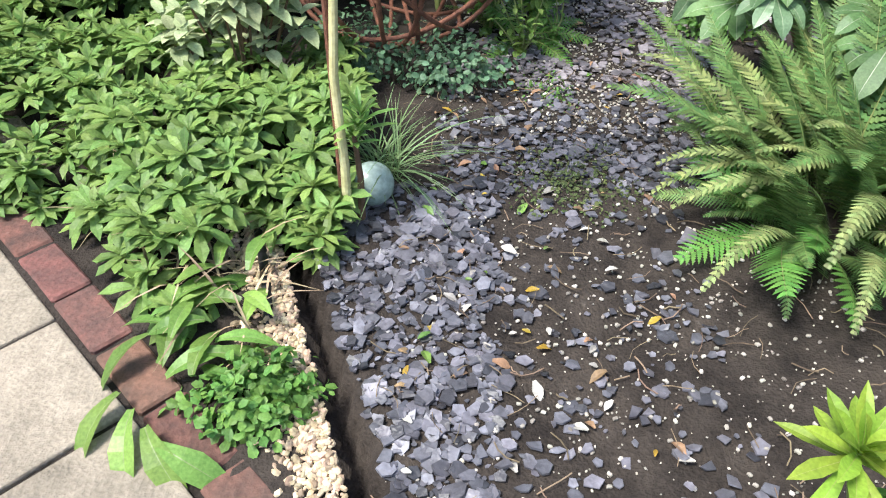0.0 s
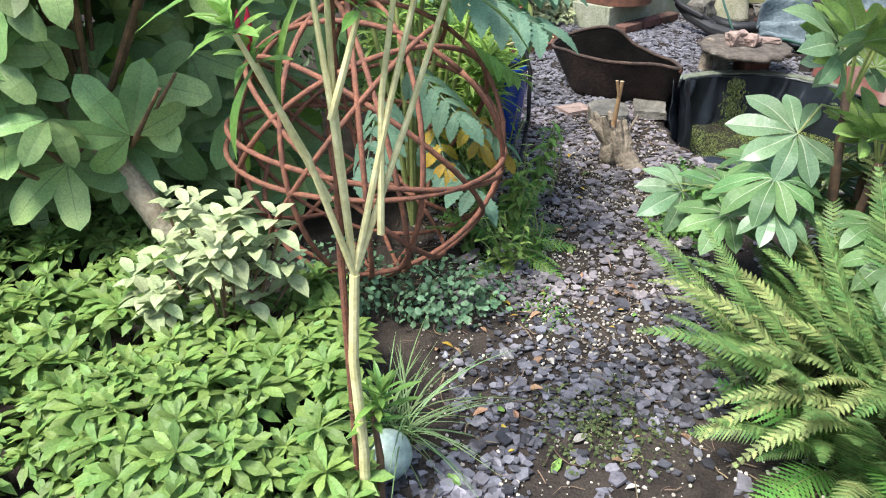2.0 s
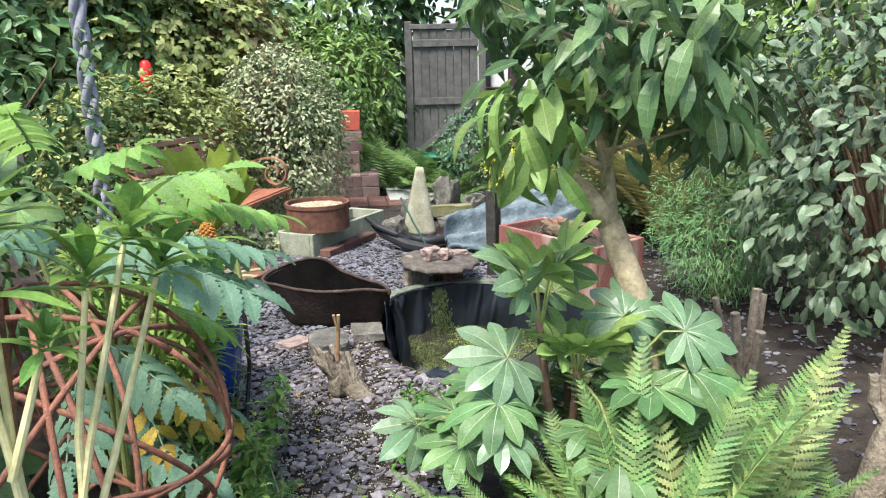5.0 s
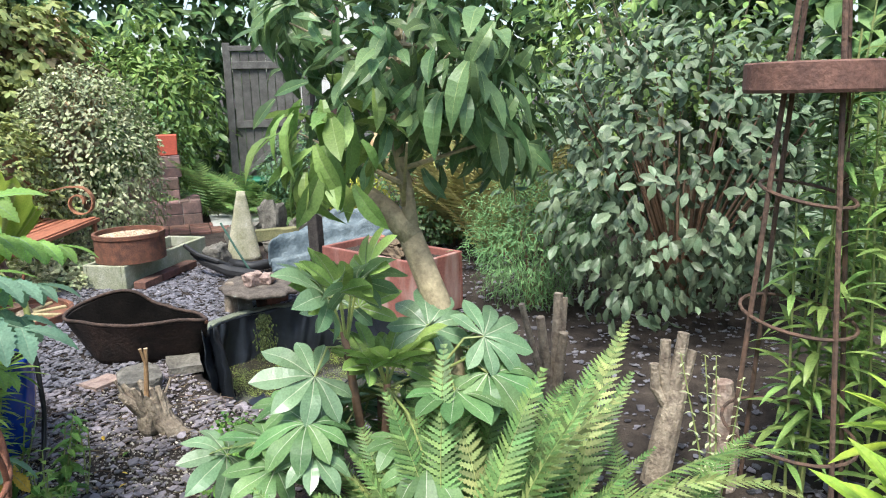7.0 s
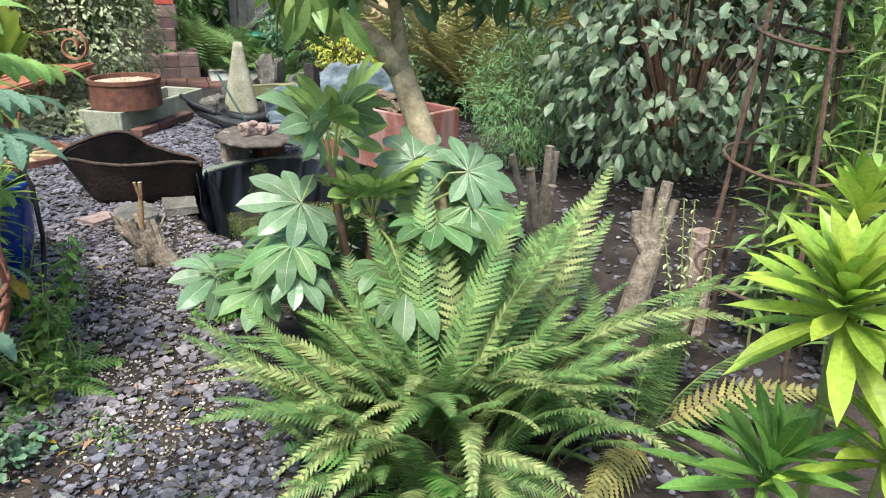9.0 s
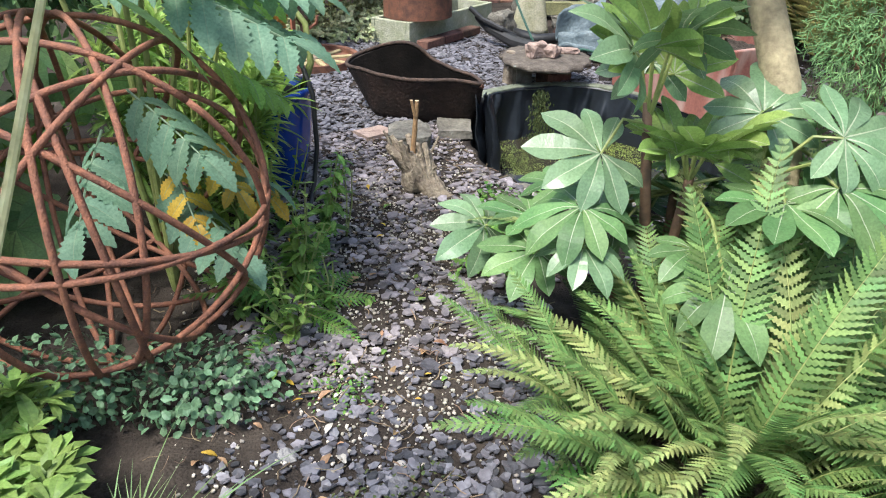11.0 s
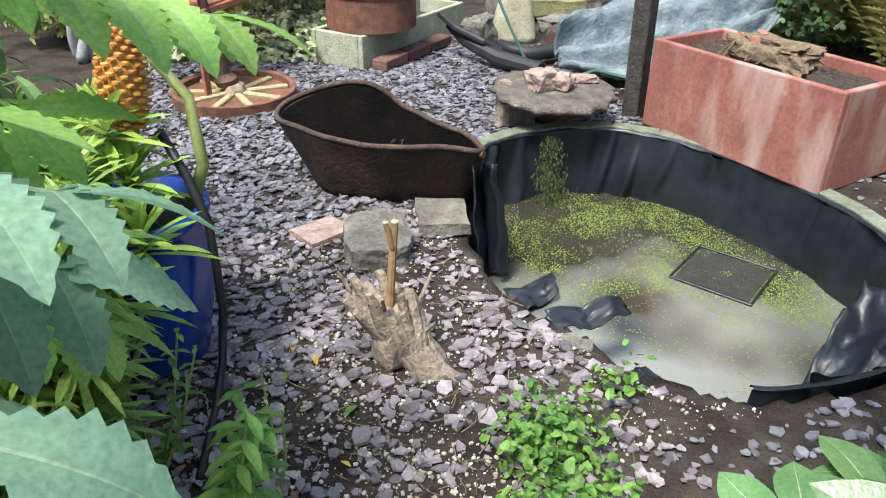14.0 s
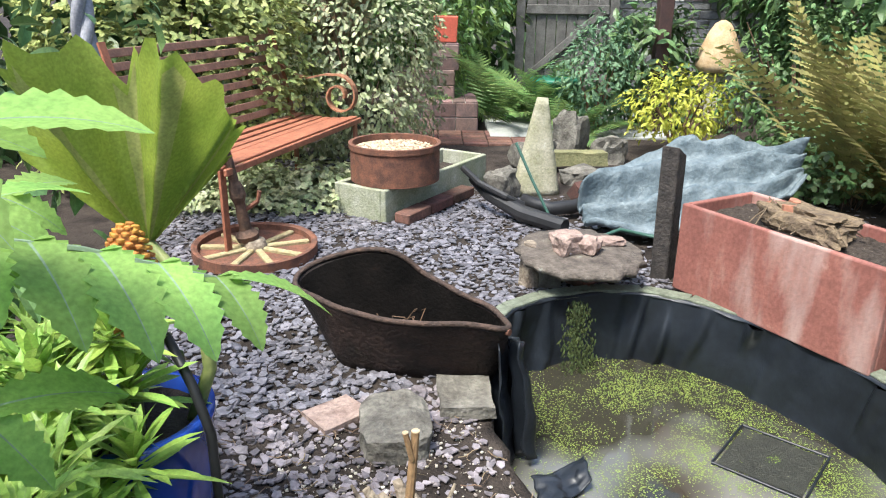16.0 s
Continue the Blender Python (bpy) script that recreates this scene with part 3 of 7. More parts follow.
def build_tank():
    rim = [(1.525, 4.80, 0.245), (1.57, 4.53, 0.255), (1.76, 4.29, 0.25), (1.97, 4.16, 0.265), (2.10, 4.12, 0.255), (2.115, 4.30, 0.24), (2.00, 4.58, 0.27), (1.87, 4.67, 0.36), (1.68, 4.84, 0.30)]
    base = [(1.64, 4.66, 0.005), (1.64, 4.50, 0.004), (1.80, 4.365, 0.004), (1.98, 4.27, 0.004), (2.09, 4.215, 0.004), (2.09, 4.33, 0.004), (1.97, 4.50, 0.004), (1.84, 4.60, 0.004), (1.74, 4.68, 0.004)]
    t = thing("rusty_tank", "old rusty dark brown iron basin with a buckled rim", "basin")
    body = part("body", loop_wall_mesh("body", rim, base, 10, TANK, 0.012), TANK, t, smooth=True)
    sm = body.modifiers.new("thickness", "SOLIDIFY")
    sm.thickness, sm.offset = 0.007, 1
    lip = smooth_loop([Vector(p) for p in rim], 6)
    lip.append(lip[0])
    part("rim", tube_bm([p + noise.noise_vector(p * 5) * 0.012 * 1.3 for p in lip], 0.0105, 8, closed_ends=False), RIMRUST, body, "thick rolled rusty rim", smooth=True)
    for k in range(5):
        part("rivet", lathe_bm([(0.007, 0.0), (0.006, 0.004), (0.002, 0.006)], 8), RIMRUST, body, m=Matrix.Translation((2.105, 4.15 + 0.012 * k, 0.20 - 0.035 * k)) @ rot("Y", 90))
    # near-black shell set just inside the body, a little below its rim
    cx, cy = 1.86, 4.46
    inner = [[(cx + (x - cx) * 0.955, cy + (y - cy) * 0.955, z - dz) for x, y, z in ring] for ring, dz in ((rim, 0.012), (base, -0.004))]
    part("lining", loop_wall_mesh("lining", inner[0], inner[1], 10, BASINBLACK, 0.008), BASINBLACK, t, "near-black inside", smooth=True)
    soil = bmesh.new()
    bmesh.ops.create_grid(soil, x_segments=14, y_segments=14, size=0.5)
    for v in soil.verts:
        v.co = Vector((1.86 + v.co.x * 0.36 + v.co.y * 0.04, 4.46 - v.co.x * 0.22 + v.co.y * 0.26, 0.075 + 0.03 * noise.noise(v.co * 7)))
    part("soil", soil, SOIL, t, "dry soil and roots lying in the basin", smooth=True)
    rng = random.Random(5)
    for k in range(7):
        x, y = 1.80 + rng.random() * 0.14, 4.46 + rng.random() * 0.1
        a = rng.uniform(0, 6.28)
        pts = [(x + math.cos(a + 0.9 * s) * 0.03 * s, y + math.sin(a + 0.9 * s) * 0.03 * s, 0.10 + 0.05 * math.sin(s * 1.3) + rng.random() * 0.03) for s in range(5)]
        part("root", tube_bm(pts, 0.0018, 5), BROWNSTEM, t, "dry root")
    lug = tube_bm([(2.085, 4.135, 0.235), (2.10, 4.105, 0.235)], 0.012, 12)
    part("rivet", lug, RUST, t)


def build_trough():
    m = Matrix.Translation((3.292, 4.205, 0.012)) @ rot("Z", -82.5)
    t = thing("plant_trough", "pink-red terracotta trough with pale stains, full of gritty soil", "planter", m)
    L, W, H, th = 0.94, 0.46, 0.405, 0.032
    W2 = W
    for nm, sx, sy, x, y in (("front_panel", L, th, 0, th / 2), ("back_panel", L, th, 0, W2 - th / 2), ("end_panel", th, W2 - 2 * th, -L / 2 + th / 2, W2 / 2), ("end_panel", th, W2 - 2 * th, L / 2 - th / 2, W2 / 2)):
        part(nm, box_bm(sx, sy, H, 0.007, 2), TERRASTAIN, t, m=Matrix.Translation((x, y, 0)))
    s = bmesh.new()
    bmesh.ops.create_grid(s, x_segments=40, y_segments=18, size=0.5)
    for v in s.verts:
        g = max(0, 1 - ((v.co.x - 0.05) ** 2 * 14 + (v.co.y) ** 2 * 9))
        v.co = Vector((v.co.x * (L - 2 * th), W2 / 2 + v.co.y * (W2 - 2 * th), H - 0.05 + 0.018 * noise.noise(v.co * 22) + 0.035 * g))
    part("potting_soil", s, GRITSOIL, t, "gritty dark potting soil with pale grit", smooth=True)
    root = thing("dead_rootstock", "dry cut rootstock with stumps lying on the trough's soil", "stump", m @ Matrix.Translation((-0.02, W2 / 2, H - 0.035)))
    part("crown", rock_bm(0.40, 0.17, 0.11, 4.2, 0.45, 4), DEADROOT, root, m=rot("Z", -8))
    for x, y, h, r, lx in ((-0.10, 0.02, 0.11, 0.024, 0.02), (-0.06, -0.03, 0.10, 0.028, -0.01), (-0.16, 0.0, 0.08, 0.018, -0.03)):
        part("cut_stem", tube_bm([(x, y, 0.03), (x + lx, y, h)], [r * 1.15, r], 10), TERRACUT, root)
    for k in range(30):
        a, x = rnd(0, 6.28), rnd(-0.2, 0.2)
        pts = [(x + math.cos(a) * 0.03 * s, math.sin(a) * 0.035 * s, 0.09 - 0.02 * s + rnd(0, 0.01)) for s in range(5)]
        part("root_fibre", tube_bm(pts, 0.0025, 4), DEADROOT, root)


def stained_terracotta():
    """Fired clay with pale limescale runs down its side."""
    m = mat("stained_terracotta", (0.26, 0.105, 0.080), (0.19, 0.072, 0.057), 0.65, 4.0, 0.25, c3=(0.40, 0.23, 0.185), fine=60.0)
    nt = m.node_tree
    n, ln = nt.nodes, nt.links
    b = n["Principled BSDF"]
    col = b.inputs["Base Color"].links[0].from_socket
    geo = n.new("ShaderNodeNewGeometry")
    mp = n.new("ShaderNodeMapping")
    mp.inputs["Scale"].default_value = (4.6, 4.6, 1.3)
    ln.new(geo.outputs["Position"], mp.inputs["Vector"])
    nz = n.new("ShaderNodeTexNoise")
    nz.inputs["Scale"].default_value, nz.inputs["Detail"].default_value = 1.3, 8
    ln.new(mp.outputs[0], nz.inputs["Vector"])
    r = n.new("ShaderNodeValToRGB")
    r.color_ramp.elements[0].position, r.color_ramp.elements[1].position = 0.50, 0.78
    ln.new(nz.outputs["Fac"], r.inputs[0])
    mx = n.new("ShaderNodeMix")
    mx.data_type = "RGBA"
    mx.inputs[7].default_value = (0.45, 0.35, 0.31, 1)
    ln.new(r.outputs[0], mx.inputs[0])
    ln.new(col, mx.inputs[6])
    ln.new(mx.outputs[2], b.inputs["Base Color"])
    return m


TERRASTAIN = stained_terracotta()
GRITSOIL = mat("gritty_soil", (0.075, 0.06, 0.048), (0.028, 0.022, 0.018), 0.95, 60.0, 1.0, c3=(0.42, 0.38, 0.31), fine=200.0, spec=0.2)
DEADROOT = mat("dead_root", (0.19, 0.14, 0.085), (0.085, 0.06, 0.04), 0.95, 22.0, 1.0, c3=(0.27, 0.21, 0.12))
TERRACUT = mat("reddish_cut_stem", (0.34, 0.15, 0.09), (0.24, 0.11, 0.07), 0.85, 30.0, 0.4)


def build_post_and_disc():
    p = thing("wooden_post", "dark weathered square timber post with a slanted top", "post", Matrix.Translation((3.29, 4.82, -0.02)) @ rot("Z", 25) @ rot("Y", -2))
    bm = box_bm(0.085, 0.085, 0.67, 0.006, 1)
    for v in bm.verts:
        if v.co.z > 0.5:
            v.co.z -= (v.co.x + 0.04) * 0.6
    part("shaft", bm, DARKWOOD, p)
    d = thing("stone_disc", "broken grey-brown round stone slab, crusted with soil and lichen", "stone", Matrix.Translation((2.84, 4.86, 0.135)) @ rot("X", 2))
    bm = lathe_bm([(0.0, 0.0), (0.20, 0.0), (0.285, 0.012), (0.295, 0.03), (0.28, 0.045), (0.15, 0.055), (0.0, 0.058)], 56, 0.045)
    part("slab", bm, DISCSTONE, d, smooth=True)
    rngs = [(2.93, 4.90, 0.0, 0.22, 0.105, 0.068, 20, BRICK), (2.92, 4.92, 0.066, 0.215, 0.105, 0.066, 55, BRICK), (2.74, 4.97, 0.0, 0.2, 0.1, 0.13, 70, STONE)]
    for x, y, z, sx, sy, sz, a, mm in rngs:
        thing("supporting_brick", "worn soil-stained brick under the stone disc", "brick", Matrix.Translation((x, y, z)) @ rot("Z", a), group="bricks under the stone disc", data=mesh_of(box_bm(sx, sy, sz, 0.0, 1, 0.006, 4), mm))
    for k, (x, y, sx, sy, sz, a) in enumerate([(2.76, 4.83, 0.10, 0.08, 0.075, 10), (2.85, 4.80, 0.085, 0.07, 0.06, 40), (2.99, 4.86, 0.12, 0.05, 0.03, -20), (2.79, 4.93, 0.11, 0.08, 0.05, 80)]):
        thing("brick_fragment", "pinkish-grey broken brick piece lying on the stone disc", "rubble", Matrix.Translation((x, y, 0.186)) @ rot("Z", a) @ Matrix.Scale(1.35, 4), group="rubble on the stone disc", data=mesh_of(rock_bm(sx, sy, sz, k + 1.0, 0.3, 3), PINKSTONE))
    s = thing("log_stub", "short grey weathered log stub", "log", Matrix.Translation((2.66, 4.98, -0.01)))
    part("log", tube_bm([(0, 0, 0), (0.0, 0.005, 0.1), (0.01, 0.0, 0.20)], [0.06, 0.055, 0.05], 12), GREYWOOD, s)


def mesh_of(bm, material, smooth=False):
    me = bpy.data.meshes.new("piece")
    bm.to_mesh(me)
    bm.free()
    me.materials.append(material)
    if smooth:
        me.polygons.foreach_set("use_smooth", np.ones(len(me.polygons), dtype=bool))
    return me


DISCSTONE = mat("crusted_stone", (0.13, 0.11, 0.09), (0.05, 0.04, 0.034), 0.95, 14.0, 0.9, c3=(0.34, 0.40, 0.36), fine=80.0)
PINKSTONE = mat("pink_stone", (0.33, 0.25, 0.21), (0.19, 0.13, 0.11), 0.95, 18.0, 0.9, c3=(0.44, 0.38, 0.34))
build_tank()
build_trough()
build_post_and_disc()


def build_cone_heap():
    bm = bmesh.new()
    rows, n = 14, 20
    rings = []
    for j in range(rows + 1):
        u = j / rows
        w, d = 0.165 * (1 - 0.78 * u), 0.10 * (1 - 0.72 * u)
        rings.append([bm.verts.new((math.copysign(abs(math.cos(a)) ** 0.6, math.cos(a)) * w + 0.04 * u, math.copysign(abs(math.sin(a)) ** 0.6, math.sin(a)) * d, 0.64 * u + 0.01 * noise.noise(Vector((math.cos(a), u * 5, 1))))) for a in [2 * math.pi * k / n for k in range(n)]])
    for a, b in zip(rings, rings[1:]):
        for k in range(n):
            bm.faces.new((a[k], a[(k + 1) % n], b[(k + 1) % n], b[k]))
    bm.faces.new(rings[0][::-1])
    bm.faces.new(rings[-1])
    thing("standing_stone", "tall tapered pale stone with green algae, standing upright", "stone", Matrix.Translation((3.44, 6.38, 0)) @ rot("Z", -20) @ rot("Y", -2), data=mesh_of(bm, PALESTONE, True))
    for k, (x, y, sx, sy, sz, a, mm, lab) in enumerate([
        (3.16, 6.32, 0.20, 0.18, 0.24, 30, STONE, "rough grey stone beside the standing stone"),
        (3.80, 7.05, 0.34, 0.24, 0.26, 15, STONE, "large angular mossy rock in the heap"), (4.16, 7.15, 0.30, 0.24, 0.44, 40, STONE, "tall angular grey rock"),
        (4.45, 7.0, 0.26, 0.2, 0.24, 5, STONE, "rounded grey boulder in the heap"), (3.90, 6.55, 0.30, 0.2, 0.13, 10, STONE, "flat mossy stone lying in the heap"),
        (3.62, 5.95, 0.12, 0.1, 0.08, 0, PINKSTONE, "small pinkish stone beside the pipe")]):
        thing("rock", lab, "rock", Matrix.Translation((x, y, -0.01)) @ rot("Z", a), data=mesh_of(rock_bm(sx, sy, sz, k * 2.3, 0.35, 3), mm))
    thing("edging_stone", "long mossy squared stone lying on its side", "stone", Matrix.Translation((4.02, 6.82, 0.06)) @ rot("Z", -18), data=mesh_of(box_bm(0.46, 0.14, 0.10, 0, 1, 0.012, 5), MOSSSTONE))
    thing("red_brick", "orange-red broken brick leaning in the heap", "brick", Matrix.Translation((3.66, 6.10, 0.02)) @ rot("Z", 12) @ rot("X", 35), data=mesh_of(box_bm(0.23, 0.13, 0.11, 0, 1, 0.008, 4), BRICK))
    # black rubber pipe and tarry logs
    pipe = thing("black_pipe", "thick black rubber pipe with an open end lying on slate", "pipe", Matrix.Translation((3.22, 5.75, 0.075)))
    part("tube", tube_bm([(-0.12, 0.18, 0.03), (0.0, 0.05, 0.0), (0.16, 0.04, 0.0), (0.26, 0.06, 0.01)], 0.042, 14, closed_ends=False), RUBBER, pipe, smooth=True)
    pipe.children[0].modifiers.new("thickness", "SOLIDIFY").thickness = 0.008
    log = thing("bent_black_timber", "bent black tarred timber and cable lying on slate", "timber", Matrix.Translation((2.95, 5.75, 0.03)))
    part("timber", tube_bm([(-0.06, 0.45, 0.16), (-0.03, 0.28, 0.10), (0.08, 0.02, 0.04), (0.2, -0.25, 0.03)], [0.025, 0.035, 0.05, 0.045], 9), RUBBER, log)
    part("cable", tube_bm([(-0.1, 0.5, 0.22), (-0.08, 0.3, 0.17), (0.02, 0.12, 0.12), (0.12, 0.1, 0.07)], 0.02, 8), RUBBER, log)
    st = thing("green_stake", "thin green plastic stake leaning in the heap", "stake", Matrix.Translation((3.12, 5.7, 0.0)))
    part("rod", tube_bm([(0.06, -0.05, 0.0), (-0.02, 0.1, 0.25), (-0.08, 0.22, 0.46)], 0.009, 6), GREENPLASTIC, st)


def build_tarp():
    """A wavy folded blue-grey cast shell lying tilted behind the post."""
    bm = bmesh.new()
    nu, nv = 60, 26
    grid = []
    for j in range(nv + 1):
        v = j / nv
        row = []
        for i in range(nu + 1):
            u = i / nu
            x = -0.66 + 1.32 * u
            y = (v - 0.5) * (0.62 * math.sin(math.pi * min(1, max(0.0, u * 0.93 + 0.06))) ** 0.7 + 0.05)
            z = 0.12 + 0.30 * u + 0.075 * math.sin(v * 17 + u * 3 + 2 * noise.noise(Vector((u * 3, v * 2, 4)))) * (0.5 + v * 0.4) + 0.16 * (v - 0.1) ** 2 + 0.06 * noise.noise(Vector((u * 5, v * 6, 0))) + 0.030 * noise.noise(Vector((u * 17, v * 15, 0)))
            z += 0.010 * math.sin(u * 26) * (1 if v > 0.9 or v < 0.1 else 0.15)
            row.append(bm.verts.new((x, y, z)))
        grid.append(row)
    for a, b in zip(grid, grid[1:]):
        for i in range(nu):
            bm.faces.new((a[i], a[i + 1], b[i + 1], b[i]))
    t = thing("blue_grey_shell", "wavy blue-grey weathered moulded pond shell lying folded behind the post", "pond shell", Matrix.Translation((3.86, 5.42, 0.02)) @ rot("Z", -14) @ rot("X", 24) @ Matrix.Scale(0.92, 4))
    s = part("shell", bm, TARP, t, smooth=True)
    md = s.modifiers.new("thickness", "SOLIDIFY")
    md.thickness = 0.018
    pts = [(3.2, 4.95, 0.11), (3.1, 5.1, 0.13), (3.3, 5.2, 0.12), (3.5, 5.1, 0.08), (3.45, 4.98, 0.03)]
    h = thing("hose", "dark green garden hose draped by the stone disc", "hose")
    part("tube", tube_bm(pts, 0.011, 7), GREENPLASTIC, h, smooth=True)


GREENPLASTIC = mat("green_plastic", (0.04, 0.10, 0.075), (0.03, 0.075, 0.055), 0.5, 12.0, 0.05)
MOSSSTONE = mat("mossy_stone", (0.20, 0.19, 0.09), (0.12, 0.12, 0.06), 0.95, 9.0, 0.8, c3=(0.32, 0.30, 0.2))
build_cone_heap()
build_tarp()


# ---- planter, pot, wheel and bench ----
def build_planter():
    ang = 36.5
    m = Matrix.Translation((2.28, 6.06, 0.0)) @ rot("Z", ang)
    t = thing("concrete_trough", "mossy grey cast concrete trough standing on slate", "planter", m)
    L, W, H, th = 1.22, 0.38, 0.20, 0.035
    for nm, sx, sy, x, y in (("front_panel", L, th, L / 2, th / 2), ("back_panel", L, th, L / 2, W - th / 2), ("end_panel", th, W - 2 * th, th / 2, W / 2), ("end_panel", th, W - 2 * th, L - th / 2, W / 2)):
        part(nm, box_bm(sx, sy, H, 0.008, 2), CONCRETE, t, m=Matrix.Translation((x, y, 0)))
    part("soil", box_bm(L - 2 * th - 0.004, W - 2 * th - 0.004, 0.10, 0.0, 1, 0.004, 6), GRITSOIL, t, m=Matrix.Translation((L / 2, W / 2, 0.005)))
    for k in range(5):
        thing("tile_shard", "broken red clay tile standing in the concrete trough", "tile", m @ Matrix.Translation((0.60 + 0.05 * k, 0.12 + 0.05 * (k % 3), 0.10)) @ rot("Z", 20 * k) @ rot("X", 50 + 8 * k), group="tile shards", data=mesh_of(box_bm(0.12, 0.09, 0.012, 0.002, 1), BRICK))
    pot = thing("rusty_pot", "wide round rust-brown steel pot filled with pale grit", "pot", Matrix.Translation((2.43, 6.33, 0.203)))
    r, h = 0.272, 0.225
    part("wall", lathe_bm([(r - 0.02, 0.0), (r, 0.0), (r, h * 0.84), (r + 0.008, h * 0.86), (r + 0.008, h), (r - 0.016, h), (r - 0.02, h - 0.1), (r - 0.02, 0.02)], 64), RUST, pot, smooth=False)
    g = bmesh.new()
    bmesh.ops.create_circle(g, cap_ends=True, radius=r - 0.015, segments=48)
    part("grit", g, GRIT, pot, "pale brown grit", m=Matrix.Translation((0, 0, h - 0.045)))
    b = Bag()
    for k in range(1500):
        a, q = rnd(0, 6.28), (r - 0.035) * math.sqrt(random.random())
        b.add(PEBBLE, place(math.cos(a) * q, math.sin(a) * q, h - 0.04 + 0.008 * noise.noise(Vector((q * 9, a, 0))), rnd(0, 360), rnd(0, 60), 0, rnd(0.7, 1.5)))
    part("gravel", b.mesh("gravel", [SHINGLE]), None, pot)["kind"] = "stuff"
    d = Vector((math.cos(radians(ang)), math.sin(radians(ang))))
    s = Vector((d.y, -d.x))
    bme = mesh_of(box_bm(0.25, 0.105, 0.062, 0.006, 1), BRICK)
    for k in range(3):
        q = Vector((2.28, 6.06)) + d * (0.17 + 0.262 * k) + s * 0.08
        thing("edging_brick", "worn red brick laid flat along the concrete trough", "brick", Matrix.Translation((q.x, q.y, 0.004)) @ rot("Z", ang + rnd(-3, 3)), group="bricks along the trough", data=bme)


PEBBLE = (lambda bm: (np.array([tuple(v.co) for v in bm.verts]), [tuple(v.index for v in f.verts) for f in bm.faces], [0] * len(bm.faces)))(rock_bm(0.014, 0.010, 0.008, 2.0, 0.2, 1))


def build_wheel():
    w = thing("wagon_wheel", "small old wooden wheel with an iron rim lying flat on slate", "wheel", Matrix.Translation((1.50, 5.80, 0.012)) @ rot("X", 2))
    r = 0.315
    part("iron_rim", lathe_bm([(r - 0.03, 0.0), (r, 0.0), (r, 0.055), (r - 0.012, 0.058), (r - 0.03, 0.05), (r - 0.032, 0.02)], 56), RUST, w)
    part("hub", lathe_bm([(0.05, 0.0), (0.06, 0.03), (0.05, 0.07), (0.02, 0.075)], 20), GREYWOOD, w, smooth=True)
    for k in range(9):
        part("spoke", box_bm(r - 0.06, 0.034, 0.026, 0.006, 1), SPOKEWOOD, w, m=rot("Z", 40 * k + rnd(-3, 3)) @ Matrix.Translation((0.15, 0, 0.012)))
    p = thing("rusted_axle_post", "rusty turned iron axle standing leaning in the wheel's hub", "post", Matrix.Translation((1.47, 5.82, 0.08)) @ rot("Y", -9) @ rot("X", 4))
    part("shaft", lathe_bm([(0.055, 0.0), (0.06, 0.03), (0.03, 0.06), (0.026, 0.20), (0.04, 0.24), (0.035, 0.29), (0.024, 0.32), (0.022, 0.52), (0.03, 0.54)], 14, 0.006), DARKRUST, p)
    part("bracket", tube_bm([(0.0, 0.0, 0.15), (0.09, 0.0, 0.19), (0.11, 0, 0.24)], 0.012, 6), RUSTROD, p)


SPOKEWOOD = mat("spoke_wood", (0.36, 0.30, 0.17), (0.24, 0.20, 0.10), 0.85, 24.0, 0.5)
DARKRUST = mat("dark_rust", (0.13, 0.075, 0.05), (0.06, 0.04, 0.03), 0.85, 20.0, 0.6, metal=0.1, c3=(0.2, 0.12, 0.08))


def spiral(cx, cz, r0, turns, n=26):
    return [(0, cx + r0 * (1 - 0.72 * k / n) * math.cos(-turns * 2 * math.pi * k / n + 1.9), cz + r0 * (1 - 0.72 * k / n) * math.sin(-turns * 2 * math.pi * k / n + 1.9)) for k in range(n + 1)]


def strip_bm(points, w, t):
    """A flat metal strip bent in the yz plane, w wide along x."""
    bm = bmesh.new()
    rings = []
    pts = [Vector(p) for p in points]
    for i, p in enumerate(pts):
        d = (pts[min(i + 1, len(pts) - 1)] - pts[max(i - 1, 0)]).normalized()
        nrm = Vector((0, -d.z, d.y)) * (t / 2)
        rings.append([bm.verts.new(p + Vector((sx * w / 2, 0, 0)) + nrm * sn) for sx, sn in ((-1, -1), (1, -1), (1, 1), (-1, 1))])
    for a, b in zip(rings, rings[1:]):
        for k in range(4):
            bm.faces.new((a[k], a[(k + 1) % 4], b[(k + 1) % 4], b[k]))
    bm.faces.new(rings[0][::-1])
    bm.faces.new(rings[-1])
    return bm


